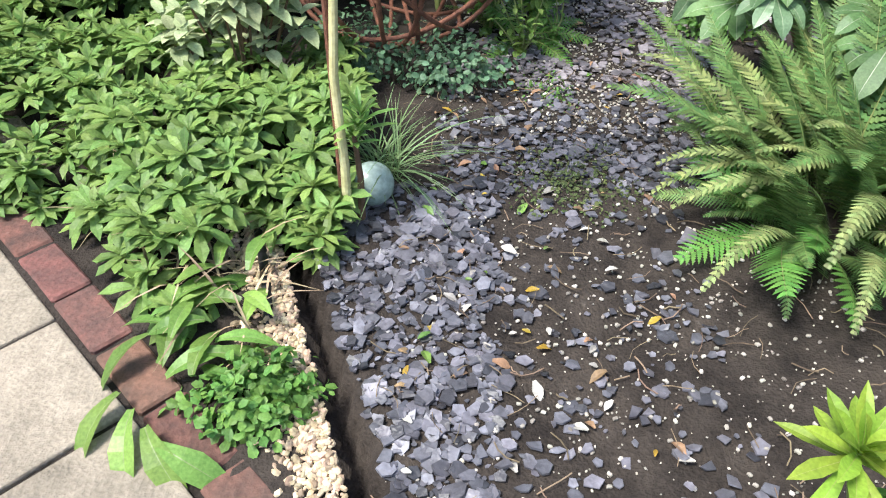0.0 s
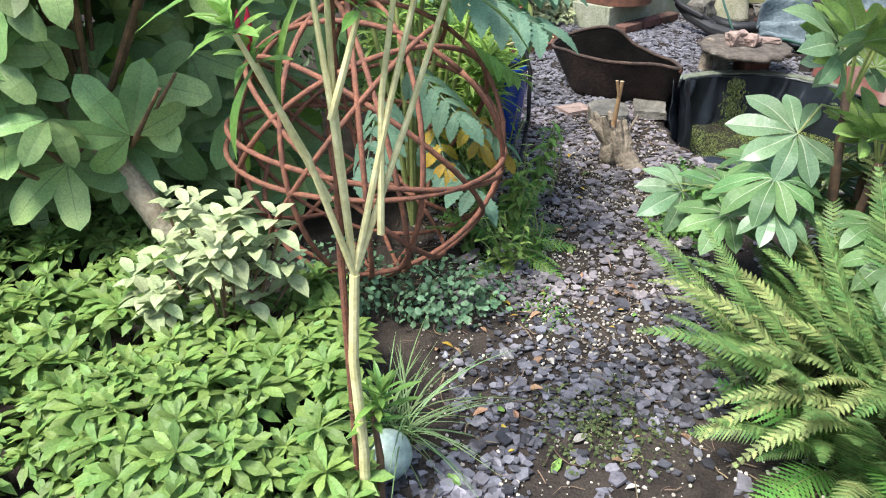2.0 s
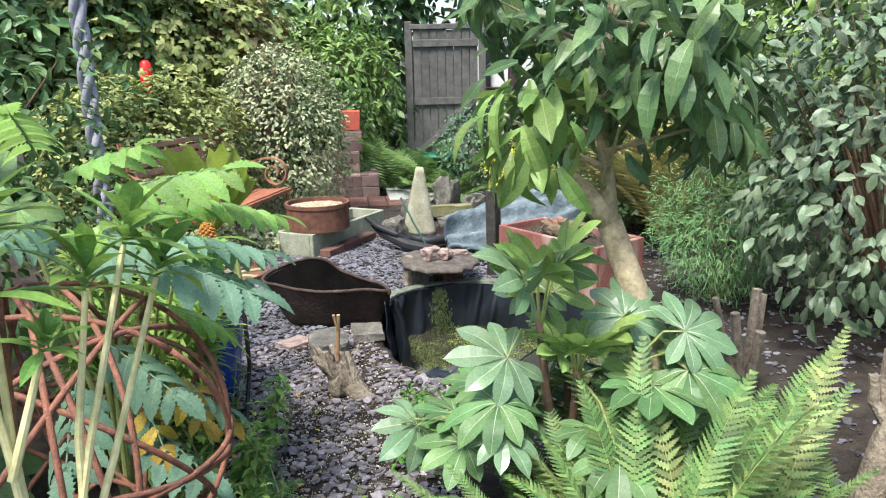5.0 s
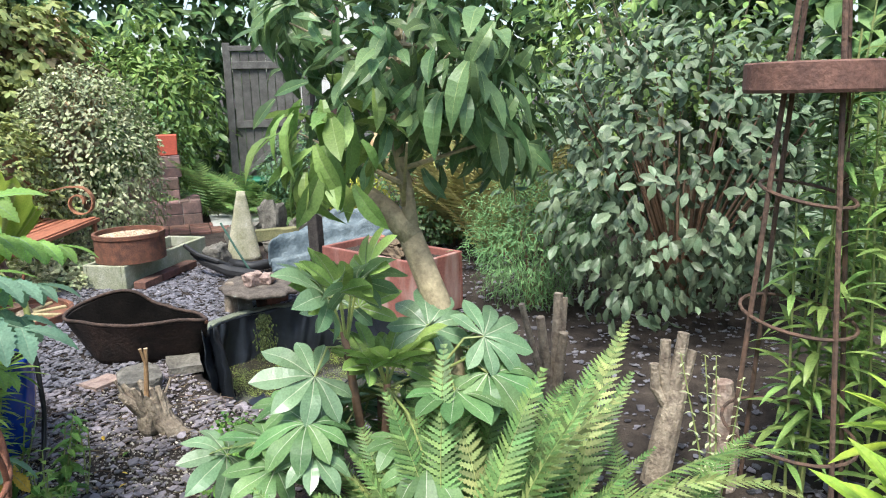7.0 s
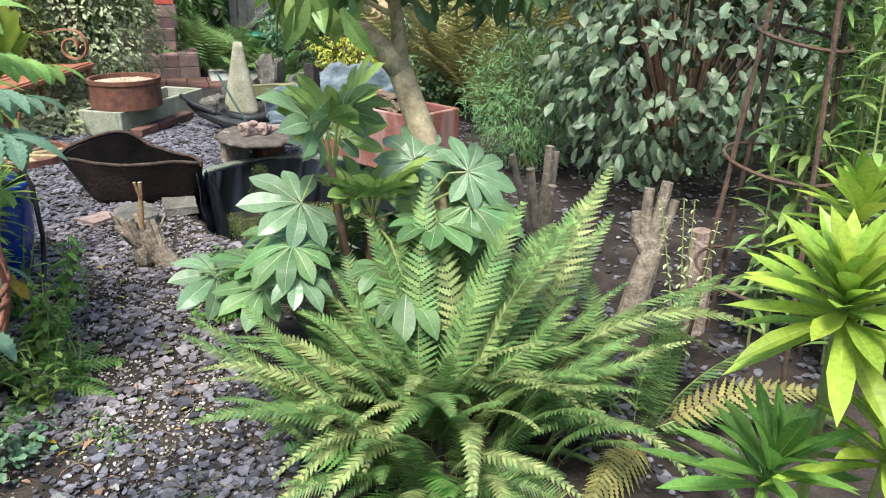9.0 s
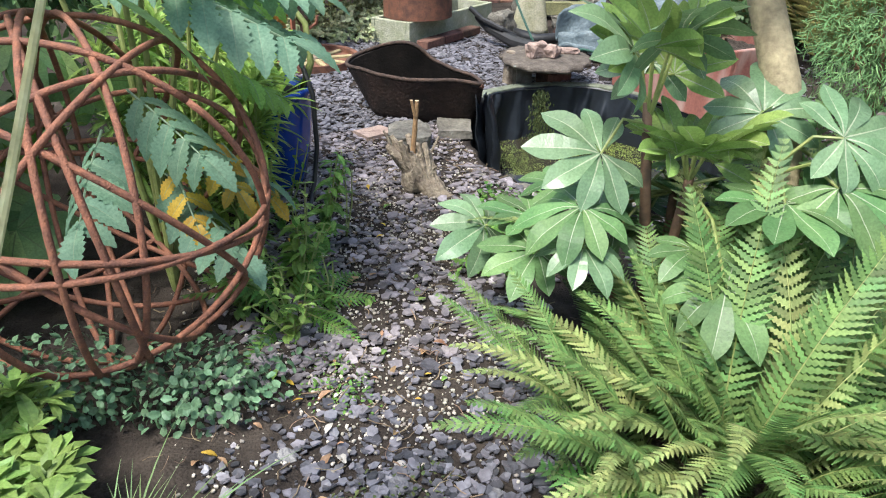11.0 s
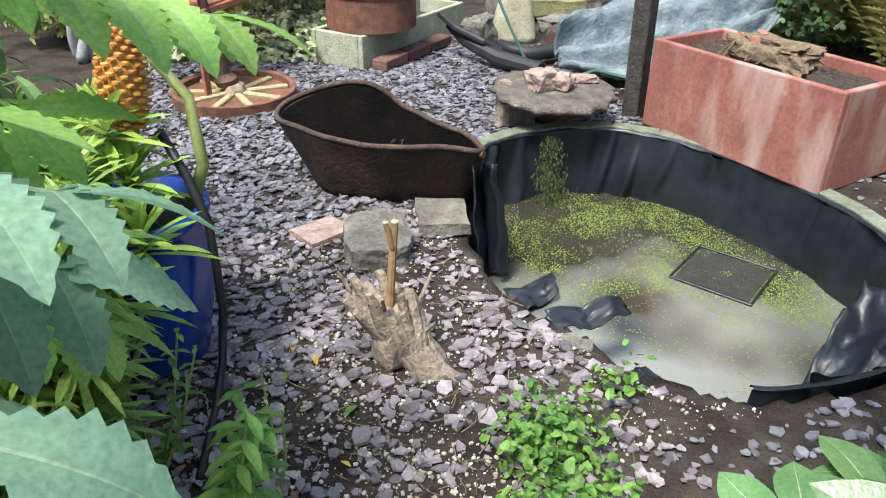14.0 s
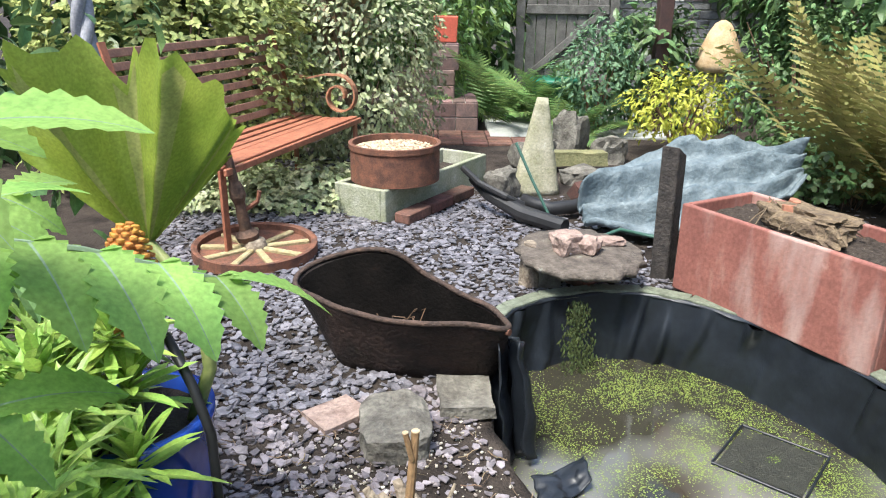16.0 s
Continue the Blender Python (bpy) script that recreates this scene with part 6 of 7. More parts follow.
def build_fatsia():
    def leaf(mats, *shape):
        q = lobe_leaf(*shape)
        return from_arrays("leaf", q[0], q[1], mats, q[2])

    old = [leaf([L_FATSIA, L_FATSIAV], n, 0.21, 0.175, 0.58, 315, 0.16, d, 0.14, 0.008, 1.0, 12, 0.02) for n, d in ((9, 0.22), (8, 0.36), (9, 0.50))]
    grey = [leaf([L_FATSIAG, L_FATSIAV], 8, 0.20, 0.175, 0.56, 300, 0.16, d, 0.16, 0.010, 1.0, 12, 0.02) for d in (0.3, 0.5)]
    young = [leaf([L_FATSIAY, L_FATSIAV], 6, 0.19, 0.15, 0.50, 230, 0.25, 0.2, 0.38, 0.011, 0.85, 10) for _ in range(2)]
    o = Vector((1.84, 2.12, 0))
    t = thing("fatsia", "glossy fatsia shrub with large hand-shaped leaves and pale veins", "shrub", Matrix.Translation(o))
    rng = random.Random(31)
    tops = [(1.74, 2.14, 0.74), (1.88, 2.10, 0.56), (2.00, 1.96, 0.62), (1.62, 2.20, 0.40), (1.96, 2.26, 0.46)]
    for p in tops:
        q = Vector(p) - o
        part("stem", tube_bm([(q.x * 0.15, q.y * 0.15, 0), (q.x * 0.55, q.y * 0.45, q.z * 0.5), tuple(q)], [0.019, 0.016, 0.012], 9), BROWNSTEM, t, smooth=True)
    specs = []
    # upright young shoots at the top
    for k in range(7):
        a = radians(50 * k + 20)
        specs.append(((1.75 + 0.07 * math.cos(a), 2.13 + 0.07 * math.sin(a), 0.80 + 0.022 * k), (0.7 * math.cos(a), 0.7 * math.sin(a), 1.0), (-math.cos(a) * 0.8, -math.sin(a) * 0.8 - 0.3, 0.6), rng.uniform(0.9, 1.15), grey if k % 2 else young, 0))
    # a yellow-green rosette lower down
    for k in range(8):
        a = radians(45 * k + 10)
        specs.append(((1.87 + 0.07 * math.cos(a), 2.08 + 0.07 * math.sin(a), 0.57 + 0.012 * k), (math.cos(a), math.sin(a), 0.75), (-math.cos(a) * 0.7, -math.sin(a) * 0.7, 1), rng.uniform(0.75, 1.05), young, 1))
    # spreading leaves, each on its long stalk
    specs += [((1.41, 2.37, 0.335), (-0.8, -0.25, 0.15), (-0.35, -0.75, 0.75), 0.95, grey, 3), ((1.63, 2.15, 0.61), (-1.0, 0.05, -0.05), (-0.1, -0.55, 1), 1.05, grey, 0), ((1.55, 2.08, 0.50), (-0.9, -0.2, -0.2), (-0.2, -0.4, 1), 0.95, old, 3), ((1.53, 2.02, 0.42), (-0.3, -1.0, -0.2), (-0.2, -0.5, 1), 0.75, grey, 3),
              ((2.10, 1.86, 0.70), (1.0, -0.25, -0.10), (-0.25, -0.75, 0.8), 1.0, grey, 2), ((2.06, 1.80, 0.60), (0.6, -0.9, -0.2), (-0.2, -0.6, 0.9), 1.05, old, 2), ((2.16, 1.98, 0.60), (1.0, 0.2, -0.15), (-0.1, -0.6, 1), 1.1, old, 2), ((2.00, 2.02, 0.72), (0.5, 0.3, 0.6), (-0.5, -0.7, 0.6), 1.0, grey, 2), ((1.95, 1.84, 0.56), (-0.2, -1.0, -0.1), (-0.2, -0.5, 1), 1.0, old, 2)]
    for k in range(20):
        a = rng.uniform(0, 360)
        ca, sa = math.cos(radians(a)), math.sin(radians(a))
        rr = rng.uniform(0.14, 0.40)
        specs.append(((1.82 + ca * rr, 2.10 + sa * rr * 0.85, rng.uniform(0.26, 0.54) - 0.15 * rr), (ca, sa, rng.uniform(-0.4, 0.1)), (ca * 0.3 - 0.1, sa * 0.3 - 0.3, 1), rng.uniform(0.7, 1.05), old, 4 if a < 180 else 1))
    for p, d, up, size, kind, top in specs:
        q, b = Vector(p) - o, Vector(tops[top]) - o
        part("stalk", tube_bm([tuple(b * 0.92), tuple(b.lerp(q, 0.55) + Vector((0, 0, 0.03))), tuple(q)], [0.0055, 0.0045, 0.0035], 6), GREENSTEM, t)
        part("leaf", rng.choice(kind), None, t, "young yellow-green leaf" if kind is young else "", m=Matrix.Translation(q) @ aim(d, up, rng.uniform(-12, 12)) @ Matrix.Scale(size, 4))


def build_euphorbia():
    def head(n, ln, wd, mats, lo=-12):
        return from_arrays("leaf_head", *(lambda q: (q[0], q[1], mats, q[2]))(lance_whorl(n, ln, wd, 0.18, (lo, 82), 5)))

    t = thing("euphorbia", "bright lime-yellow euphorbia with whorled narrow leaves", "shrub", Matrix.Translation((1.50, 0.42, 0)))
    o = Vector((1.50, 0.42, 0))
    ye, ge = [L_EUPH, L_EUPHV], [L_EUPHD, L_EUPHV]
    for p, n, ln, wd, mt, s in [((1.44, 0.44, 0.93), 52, 0.185, 0.029, ye, 1.0), ((1.37, 0.47, 0.69), 30, 0.185, 0.028, ge, 1.0), ((1.47, 0.36, 0.74), 34, 0.17, 0.028, ye, 1.0), ((1.60, 0.50, 1.0), 34, 0.15, 0.03, ye, 1.0), ((1.42, 0.36, 0.56), 28, 0.17, 0.028, ye, 0.95), ((1.64, 0.36, 0.9), 34, 0.16, 0.03, ge, 0.95), ((1.18, 0.50, 0.36), 26, 0.14, 0.028, ye, 0.95), ((1.30, 0.44, 0.30), 20, 0.14, 0.028, ge, 0.95)]:
        q = Vector(p) - o
        part("stem", tube_bm([(q.x * 0.3, q.y * 0.3, 0), (q.x * 0.8, q.y * 0.8, q.z * 0.5), tuple(q)], [0.008, 0.007, 0.005], 7), GREENSTEM, t)
        part("leaf_head", head(n, ln, wd, mt), None, t, m=Matrix.Translation(q) @ rot("X", rnd(-12, 12)) @ rot("Y", rnd(-12, 12)) @ Matrix.Scale(s, 4))
    t = thing("euphorbia", "fresh green euphorbia with long narrow whorled leaves before the blue pot", "shrub", Matrix.Translation((0.72, 3.34, 0)))
    o = Vector((0.72, 3.34, 0))
    for k, p in enumerate([(0.84, 3.43, 0.49), (0.98, 3.44, 0.43), (0.95, 3.64, 0.61), (0.85, 3.58, 0.56), (0.89, 3.32, 0.39), (0.97, 3.63, 0.49)]):
        q = Vector(p) - o
        part("stem", tube_bm([(q.x * 0.3, q.y * 0.3, 0), (q.x * 0.8, q.y * 0.8, q.z * 0.5), tuple(q)], [0.008, 0.007, 0.005], 7), GREENSTEM, t)
        part("leaf_head", head(30, 0.19, 0.028, [L_LIME, L_EUPHV]), None, t, m=Matrix.Translation(q) @ rot("X", rnd(-15, 15)) @ rot("Y", rnd(-15, 15)))


def melianthus_leaf(size, pairs=5):
    items = []
    for k in range(pairs):
        u = (k + 1) / (pairs + 0.6)
        ll = size * 0.36 * (0.7 + 0.5 * math.sin(math.pi * u))
        for s in (-1, 1):
            items.append((blade(ll, ll * 0.46, 8, 0.45, 0.55, 0.35, 0.1, 0.14), Matrix.Translation((0, size * u, -0.12 * size * u * u)) @ rot("Z", -s * 62) @ rot("X", -18) @ rot("Y", s * 12)))
    items.append((blade(size * 0.4, size * 0.2, 8, 0.45, 0.5, 0.3, 0.1, 0.14), Matrix.Translation((0, size * 0.93, -0.1 * size))))
    items.append((tube_tpl([(0, 0, 0), (0, size * 0.5, -0.03 * size), (0, size, -0.12 * size)], [0.004, 0.0035, 0.002], 5, 1), Matrix.Identity(4)))
    return merge(items)


def build_melianthus():
    blue = [from_arrays("leaf", *(lambda q: (q[0], q[1], [L_MEL, L_MELV], q[2]))(melianthus_leaf(0.36))) for _ in range(2)]
    green = [from_arrays("leaf", *(lambda q: (q[0], q[1], [L_MELG, L_MELV], q[2]))(melianthus_leaf(0.36))) for _ in range(2)]
    yel = from_arrays("leaf", *(lambda q: (q[0], q[1], [L_YEL, L_MELV], q[2]))(melianthus_leaf(0.22, 3)))
    t = thing("honey_bush", "blue-green honey bush with toothed leaves growing through the sphere", "shrub", Matrix.Translation((0.52, 2.85, 0)))
    o = Vector((0.52, 2.85, 0))
    rng = random.Random(17)
    for k in range(5):
        a = rng.uniform(0, 6.28)
        part("stem", tube_bm([(0, 0, 0), (math.cos(a) * 0.06, math.sin(a) * 0.06, 0.5), (math.cos(a) * 0.16, math.sin(a) * 0.16, 1.0)], [0.012, 0.010, 0.007], 8), GREENSTEM, t)
    spec = [((0.70, 2.53, 1.06), (1.0, 0.05, -0.22), 0), ((0.66, 2.60, 1.0), (0.9, 0.1, -0.35), 0), ((0.60, 2.50, 1.02), (0.8, -0.3, -0.25), 0), ((0.55, 2.75, 1.02), (0.9, -0.25, 0.05), 1), ((0.48, 2.72, 1.06), (0.4, -0.8, 0.1), 0), ((0.60, 2.80, 0.95), (0.9, 0.3, 0.0), 1), ((0.40, 2.75, 1.10), (-0.3, -0.8, 0.1), 0), ((0.45, 2.80, 1.22), (0.6, -0.5, 0.35), 1), ((0.40, 2.85, 1.28), (-0.1, -0.7, 0.4), 1), ((0.58, 2.85, 1.15), (0.8, -0.1, 0.2), 1), ((0.62, 2.9, 1.05), (0.7, 0.5, 0.15), 1), ((0.3, 2.85, 1.2), (-0.8, -0.3, 0.2), 1),
            ((0.50, 2.70, 0.72), (0.5, -0.7, -0.3), 0), ((0.42, 2.68, 0.62), (-0.2, -0.8, -0.3), 0), ((0.60, 2.72, 0.60), (0.8, -0.4, -0.4), 0), ((0.56, 2.68, 0.48), (0.5, -0.8, -0.3), 0)]
    for p, d, g in spec:
        part("leaf", rng.choice(green if g else blue), None, t, m=Matrix.Translation(Vector(p) - o) @ aim(d, (0, 0, 1), rng.uniform(-20, 20)) @ Matrix.Scale(rng.uniform(0.85, 1.1), 4))
    for p, d in [((0.66, 2.62, 0.62), (0.4, -0.6, -0.6)), ((0.72, 2.66, 0.56), (0.6, -0.4, -0.7)), ((0.58, 2.6, 0.56), (0.2, -0.6, -0.6))]:
        part("leaf", yel, None, t, "yellowing leaf", m=Matrix.Translation(Vector(p) - o) @ aim(d, (0, -0.5, 1)))
    # fresh leaves reaching over the path further on
    t2 = thing("honey_bush", "fresh green honey bush with toothed leaves over the blue pot", "shrub", Matrix.Translation((0.62, 3.10, 0)))
    for p, d, s in [((0.84, 2.97, 1.09), (1.0, 0.03, -0.2), 1.0), ((0.70, 3.05, 1.02), (0.6, 0.6, 0.15), 0.9), ((0.70, 2.95, 0.74), (0.9, 0.0, -0.45), 0.85)]:
        q = Vector(p) - Vector((0.62, 3.10, 0))
        part("stem", tube_bm([(0, 0, 0), tuple(q * 0.5 + Vector((0, 0, 0.1))), tuple(q)], [0.01, 0.008, 0.004], 7), GREENSTEM, t2)
        part("leaf", rng.choice(green), None, t2, m=Matrix.Translation(q) @ aim(d, (0, 0, 1), rng.uniform(-15, 15)) @ Matrix.Scale(s * 0.95, 4))


def build_blue_pot():
    t = thing("blue_pot", "tall cobalt-blue glazed pot with plants growing from it", "pot", Matrix.Translation((0.96, 3.70, 0.0)))
    part("body", lathe_bm([(0.11, 0.0), (0.13, 0.02), (0.165, 0.2), (0.18, 0.33), (0.175, 0.40), (0.185, 0.41), (0.185, 0.435), (0.16, 0.435), (0.155, 0.38)], 48), BLUEPOT, t, smooth=True)
    s = bmesh.new()
    bmesh.ops.create_circle(s, cap_ends=True, radius=0.157, segments=32)
    part("soil", s, SOIL, t, m=Matrix.Translation((0, 0, 0.40)))
    h = thing("irrigation_hose", "black hose looped down over the blue pot", "hose")
    part("tube", tube_bm([(1.06, 3.66, 0.62), (1.10, 3.60, 0.52), (1.125, 3.565, 0.42), (1.125, 3.55, 0.2), (1.10, 3.53, 0.05), (1.06, 3.40, 0.012), (1.0, 3.2, 0.012)], 0.0105, 8), RUBBER, h, smooth=True)
    # giant cupped leaf with its stalk, and the orange cone of bracts
    g = thing("giant_leaf_plant", "upright cupped giant leaf with pale ribs and an orange bract cone", "plant", Matrix.Translation((1.05, 3.70, 0.38)))
    part("stalk", tube_bm([(0.04, -0.02, 0), (0.09, -0.05, 0.15), (0.085, -0.01, 0.30), (0.0, 0.03, 0.42)], [0.016, 0.015, 0.013, 0.011], 10), GREENSTEM, g, smooth=True)
    v, f, mi = [], [], []
    nu, nv = 44, 16
    for j in range(nv + 1):
        q = j / nv
        for i in range(nu + 1):
            a = radians(-105 + 210 * i / nu)
            lobe = abs(math.sin(a * 2.55))
            r = q * (0.30 + 0.11 * lobe ** 0.5 + 0.02 * math.sin(a * 21)) * (1 - 0.12 * abs(a))
            fold = 0.085 * q * math.cos(a * 5.1) + 0.02 * q * q * math.sin(a * 17)
            v.append((math.sin(a) * r * 0.62, -0.18 * math.cos(a * 1.0) * q * 0.5 + fold + 0.01 * noise.noise(Vector((a * 5, q * 6, 1))), math.cos(a * 0.52) * r * 1.05))
    for j in range(nv):
        for i in range(nu):
            f.append((j * (nu + 1) + i, j * (nu + 1) + i + 1, (j + 1) * (nu + 1) + i + 1, (j + 1) * (nu + 1) + i))
            mi.append(1 if i in (5, 13, 14, 21, 22, 29, 30, 38) and j < nv - 1 else 0)
    part("giant_leaf", from_arrays("giant_leaf", v, f, [L_GUN, L_GUNV], mi, True), None, g, m=Matrix.Translation((0.0, 0.03, 0.41)) @ rot("Z", -20) @ Matrix.Scale(1.05, 4))
    cone = thing("bract_cone", "knobbly orange-brown seed cone among green leaves", "seed head", Matrix.Translation((1.00, 3.66, 0.63)) @ rot("Y", 4))
    bract = from_arrays("bract", PEBBLE[0], PEBBLE[1], ORANGE)
    for k in range(170):
        u = k / 170
        a = k * 2.39996
        r = 0.05 * math.sin(math.pi * min(1, 0.12 + u * 0.86)) ** 0.6
        part("bract", bract, None, cone, m=Matrix.Translation((math.cos(a) * r, math.sin(a) * r, 0.23 * u)) @ Matrix.Scale(1.35, 4))
    part("core", lathe_bm([(0.02, 0.0), (0.045, 0.06), (0.046, 0.14), (0.02, 0.225)], 14), ORANGE, cone)
    part("stalk", tube_bm([(0, 0, -0.24), (0, 0, 0.02)], 0.012, 8), GREENSTEM, cone)
    sh = thing("lance_leaf_clump", "shoots with narrow fresh green leaves round the blue pot", "plant", Matrix.Translation((0.78, 3.62, 0)))
    rng = random.Random(77)
    wh = [from_arrays("leaf_whorl", *(lambda q: (q[0], q[1], [L_SHOOT, L_OLEV], q[2]))(lance_whorl(22, 0.18, 0.020, 0.35, (-10, 75)))) for _ in range(3)]
    for k in range(54):
        x, y = rng.uniform(-0.40, 0.14), rng.uniform(-0.55, 0.40)
        z = rng.uniform(0.34, 0.80)
        if x > -0.10 and y < 0.15:
            z = min(z, 0.56)
        if x > 0.02 and z < 0.5:
            z = 0.52
        part("stem", tube_bm([(x * 0.8, y * 0.8, 0), (x, y, z)], [0.006, 0.004], 6), GREENSTEM, sh)
        for q, s in ((1.0, 1.0), (0.72, 0.9), (0.45, 0.8)):
            part("leaf_whorl", rng.choice(wh), None, sh, m=Matrix.Translation((x * (0.8 + 0.2 * q), y * (0.8 + 0.2 * q), z * q)) @ rot("Z", rng.uniform(0, 360)) @ rot("X", rng.uniform(-15, 15)) @ Matrix.Scale(s * rng.uniform(0.75, 1.1), 4))


def weed(name, label, x, y, h, n, ln, wd, mats, seed, lean=0.15, category="weed"):
    t = thing(name, label, category, Matrix.Translation((x, y, 0)))
    rng = random.Random(seed)
    tpl = blade(ln, wd, 5, 0.42, 0.25, 0.4, 0.12)
    for k in range(n):
        a = rng.uniform(0, 6.28)
        e = Vector((math.cos(a) * lean * rng.random(), math.sin(a) * lean * rng.random(), h * rng.uniform(0.6, 1.0)))
        part("stem", tube_bm([(0, 0, 0), tuple(e * 0.5 + Vector((0.01, 0, 0))), tuple(e)], [0.004, 0.003, 0.002], 6), GREENSTEM, t)
        b = Bag()
        m = max(4, int(e.z / 0.035))
        for j in range(m):
            u = 0.15 + 0.85 * j / (m - 1)
            for s in (0, 180):
                b.add(tpl, Matrix.Translation(e * u) @ rot("Z", 90 * j + s + rng.uniform(-20, 20)) @ rot("X", rng.uniform(-10, 30)) @ Matrix.Scale((1.15 - 0.6 * u) * rng.uniform(0.8, 1.1), 4))
        part("foliage", b.mesh("foliage", mats), None, t)
    return t


def build_weeds():
    for k, (x, y, h, n, ln, wd, mats) in enumerate([(0.84, 2.46, 0.26, 7, 0.05, 0.028, L_SHOOT), (0.90, 2.72, 0.36, 7, 0.06, 0.030, L_SHOOT), (0.80, 2.98, 0.46, 8, 0.07, 0.026, L_LIGHT), (0.92, 3.22, 0.34, 6, 0.055, 0.022, L_WEED), (0.72, 2.62, 0.30, 7, 0.05, 0.032, L_LIGHT), (0.70, 3.20, 0.66, 9, 0.075, 0.024, L_SHOOT), (0.62, 3.02, 0.72, 8, 0.075, 0.024, L_SHOOT)]):
        weed("leafy_weed", "soft fresh green leafy weeds crowding the path's edge", x, y, h, n, ln, wd, [mats, L_OLEV], 30 + k, 0.13)
    weed("buddleia_seedling", "leafy seedling with grey-green leaves beside the path", 1.02, 3.02, 0.42, 4, 0.10, 0.034, [L_WEED, L_OLEV], 1)
    weed("buddleia_seedling", "leafy green weed at the path's edge", 0.92, 2.86, 0.28, 4, 0.09, 0.036, [L_WEED, L_OLEV], 2)
    weed("flower_spike_weed", "pale seeded flower spike in the slate", 1.14, 3.08, 0.40, 2, 0.022, 0.01, [L_SAGE, L_SAGE], 3, 0.06)
    weed("yellow_green_weed", "yellow-green leafy weed under the sphere", 0.98, 2.62, 0.14, 4, 0.05, 0.024, [L_EUPHD, L_EUPHV], 5, 0.1)
    weed("flower_spike_weed", "tall pale seeded flower spikes beside the obelisk", 2.62, 1.30, 0.95, 4, 0.035, 0.014, [L_SAGE, L_SAGE], 4, 0.16)
    small = blade(0.022, 0.017, 3, 0.55, 0.45, 0.2, 0.1)
    for nm, lab, c, r, n, mt, sd in [("columbine", "blue-green columbine leaves at the sphere's foot", (0.60, 2.22, 0.08), (0.22, 0.16, 0.11), 620, L_BLUEG, 3), ("columbine", "small lobed leaves under the rod sphere", (0.25, 2.3, 0.1), (0.3, 0.16, 0.13), 700, L_BLUEG, 4), ("marjoram", "low bushy bright green herb at the pond bank", (1.62, 2.72, 0.07), (0.17, 0.17, 0.12), 900, L_WEED, 6), ("marjoram", "bright green low herb by the path", (1.72, 2.98, 0.06), (0.13, 0.12, 0.10), 500, L_WEED, 7), ("path_moss", "fine low green weeds growing over soil", (0.98, 1.66, 0.0), (0.22, 0.22, 0.03), 900, L_MOSS, 8), ("path_moss", "thin fresh weeds on the path", (0.92, 2.18, 0.0), (0.12, 0.2, 0.03), 260, L_WEED, 9), ("leafy_weed", "small bright leaves at the muddy bank", (1.98, 3.1, 0.05), (0.08, 0.07, 0.08), 60, L_EUPHD, 10), ("corner_weed", "fine feathery green weed by the brick edging", (0.22, 0.83, 0.02), (0.14, 0.12, 0.07), 900, L_WEED, 11)]:
        b = crown((c[0], c[1], c[2]), r, n, small if nm != "path_moss" else blade(0.012, 0.008, 2, 0.5, 0.5, 0.2, 0.1), sd, 0.2, 0.4, 0.1, (0.6, 1.4), 0.006)
        thing(nm, lab, "plant", kind="stuff", data=b.mesh(nm, [mt, mt]))
    big = blade(0.15, 0.05, 6, 0.5, 0.3, 0.6, 0.15)
    t = thing("broad_leaf_weed", "coarse broad-leaved weed flopping over the paving edge", "weed", Matrix.Translation((0.06, 0.98, 0)))
    me = from_arrays("leaf", *(lambda q: (q[0], q[1], [L_OLE, L_OLEV], q[2]))(big))
    for k in range(26):
        part("leaf", me, None, t, m=place(rnd(-0.10, 0.10), rnd(-0.12, 0.22), rnd(0.01, 0.08), rnd(0, 360), rnd(0, 45), rnd(-20, 20), rnd(0.7, 1.2)))
    for k in range(4):
        part("leaf", me, None, t, "dark glossy fallen leaf", m=place(-0.11 + 0.04 * k, -0.17 - 0.04 * k, 0.05, 150 + 30 * k, 5, 20, 1.2))


L_SHOOT = leafmat("fresh_shoot_leaf", (0.38, 0.57, 0.13), (0.28, 0.48, 0.10), 0.4, 0.3, 0.4)


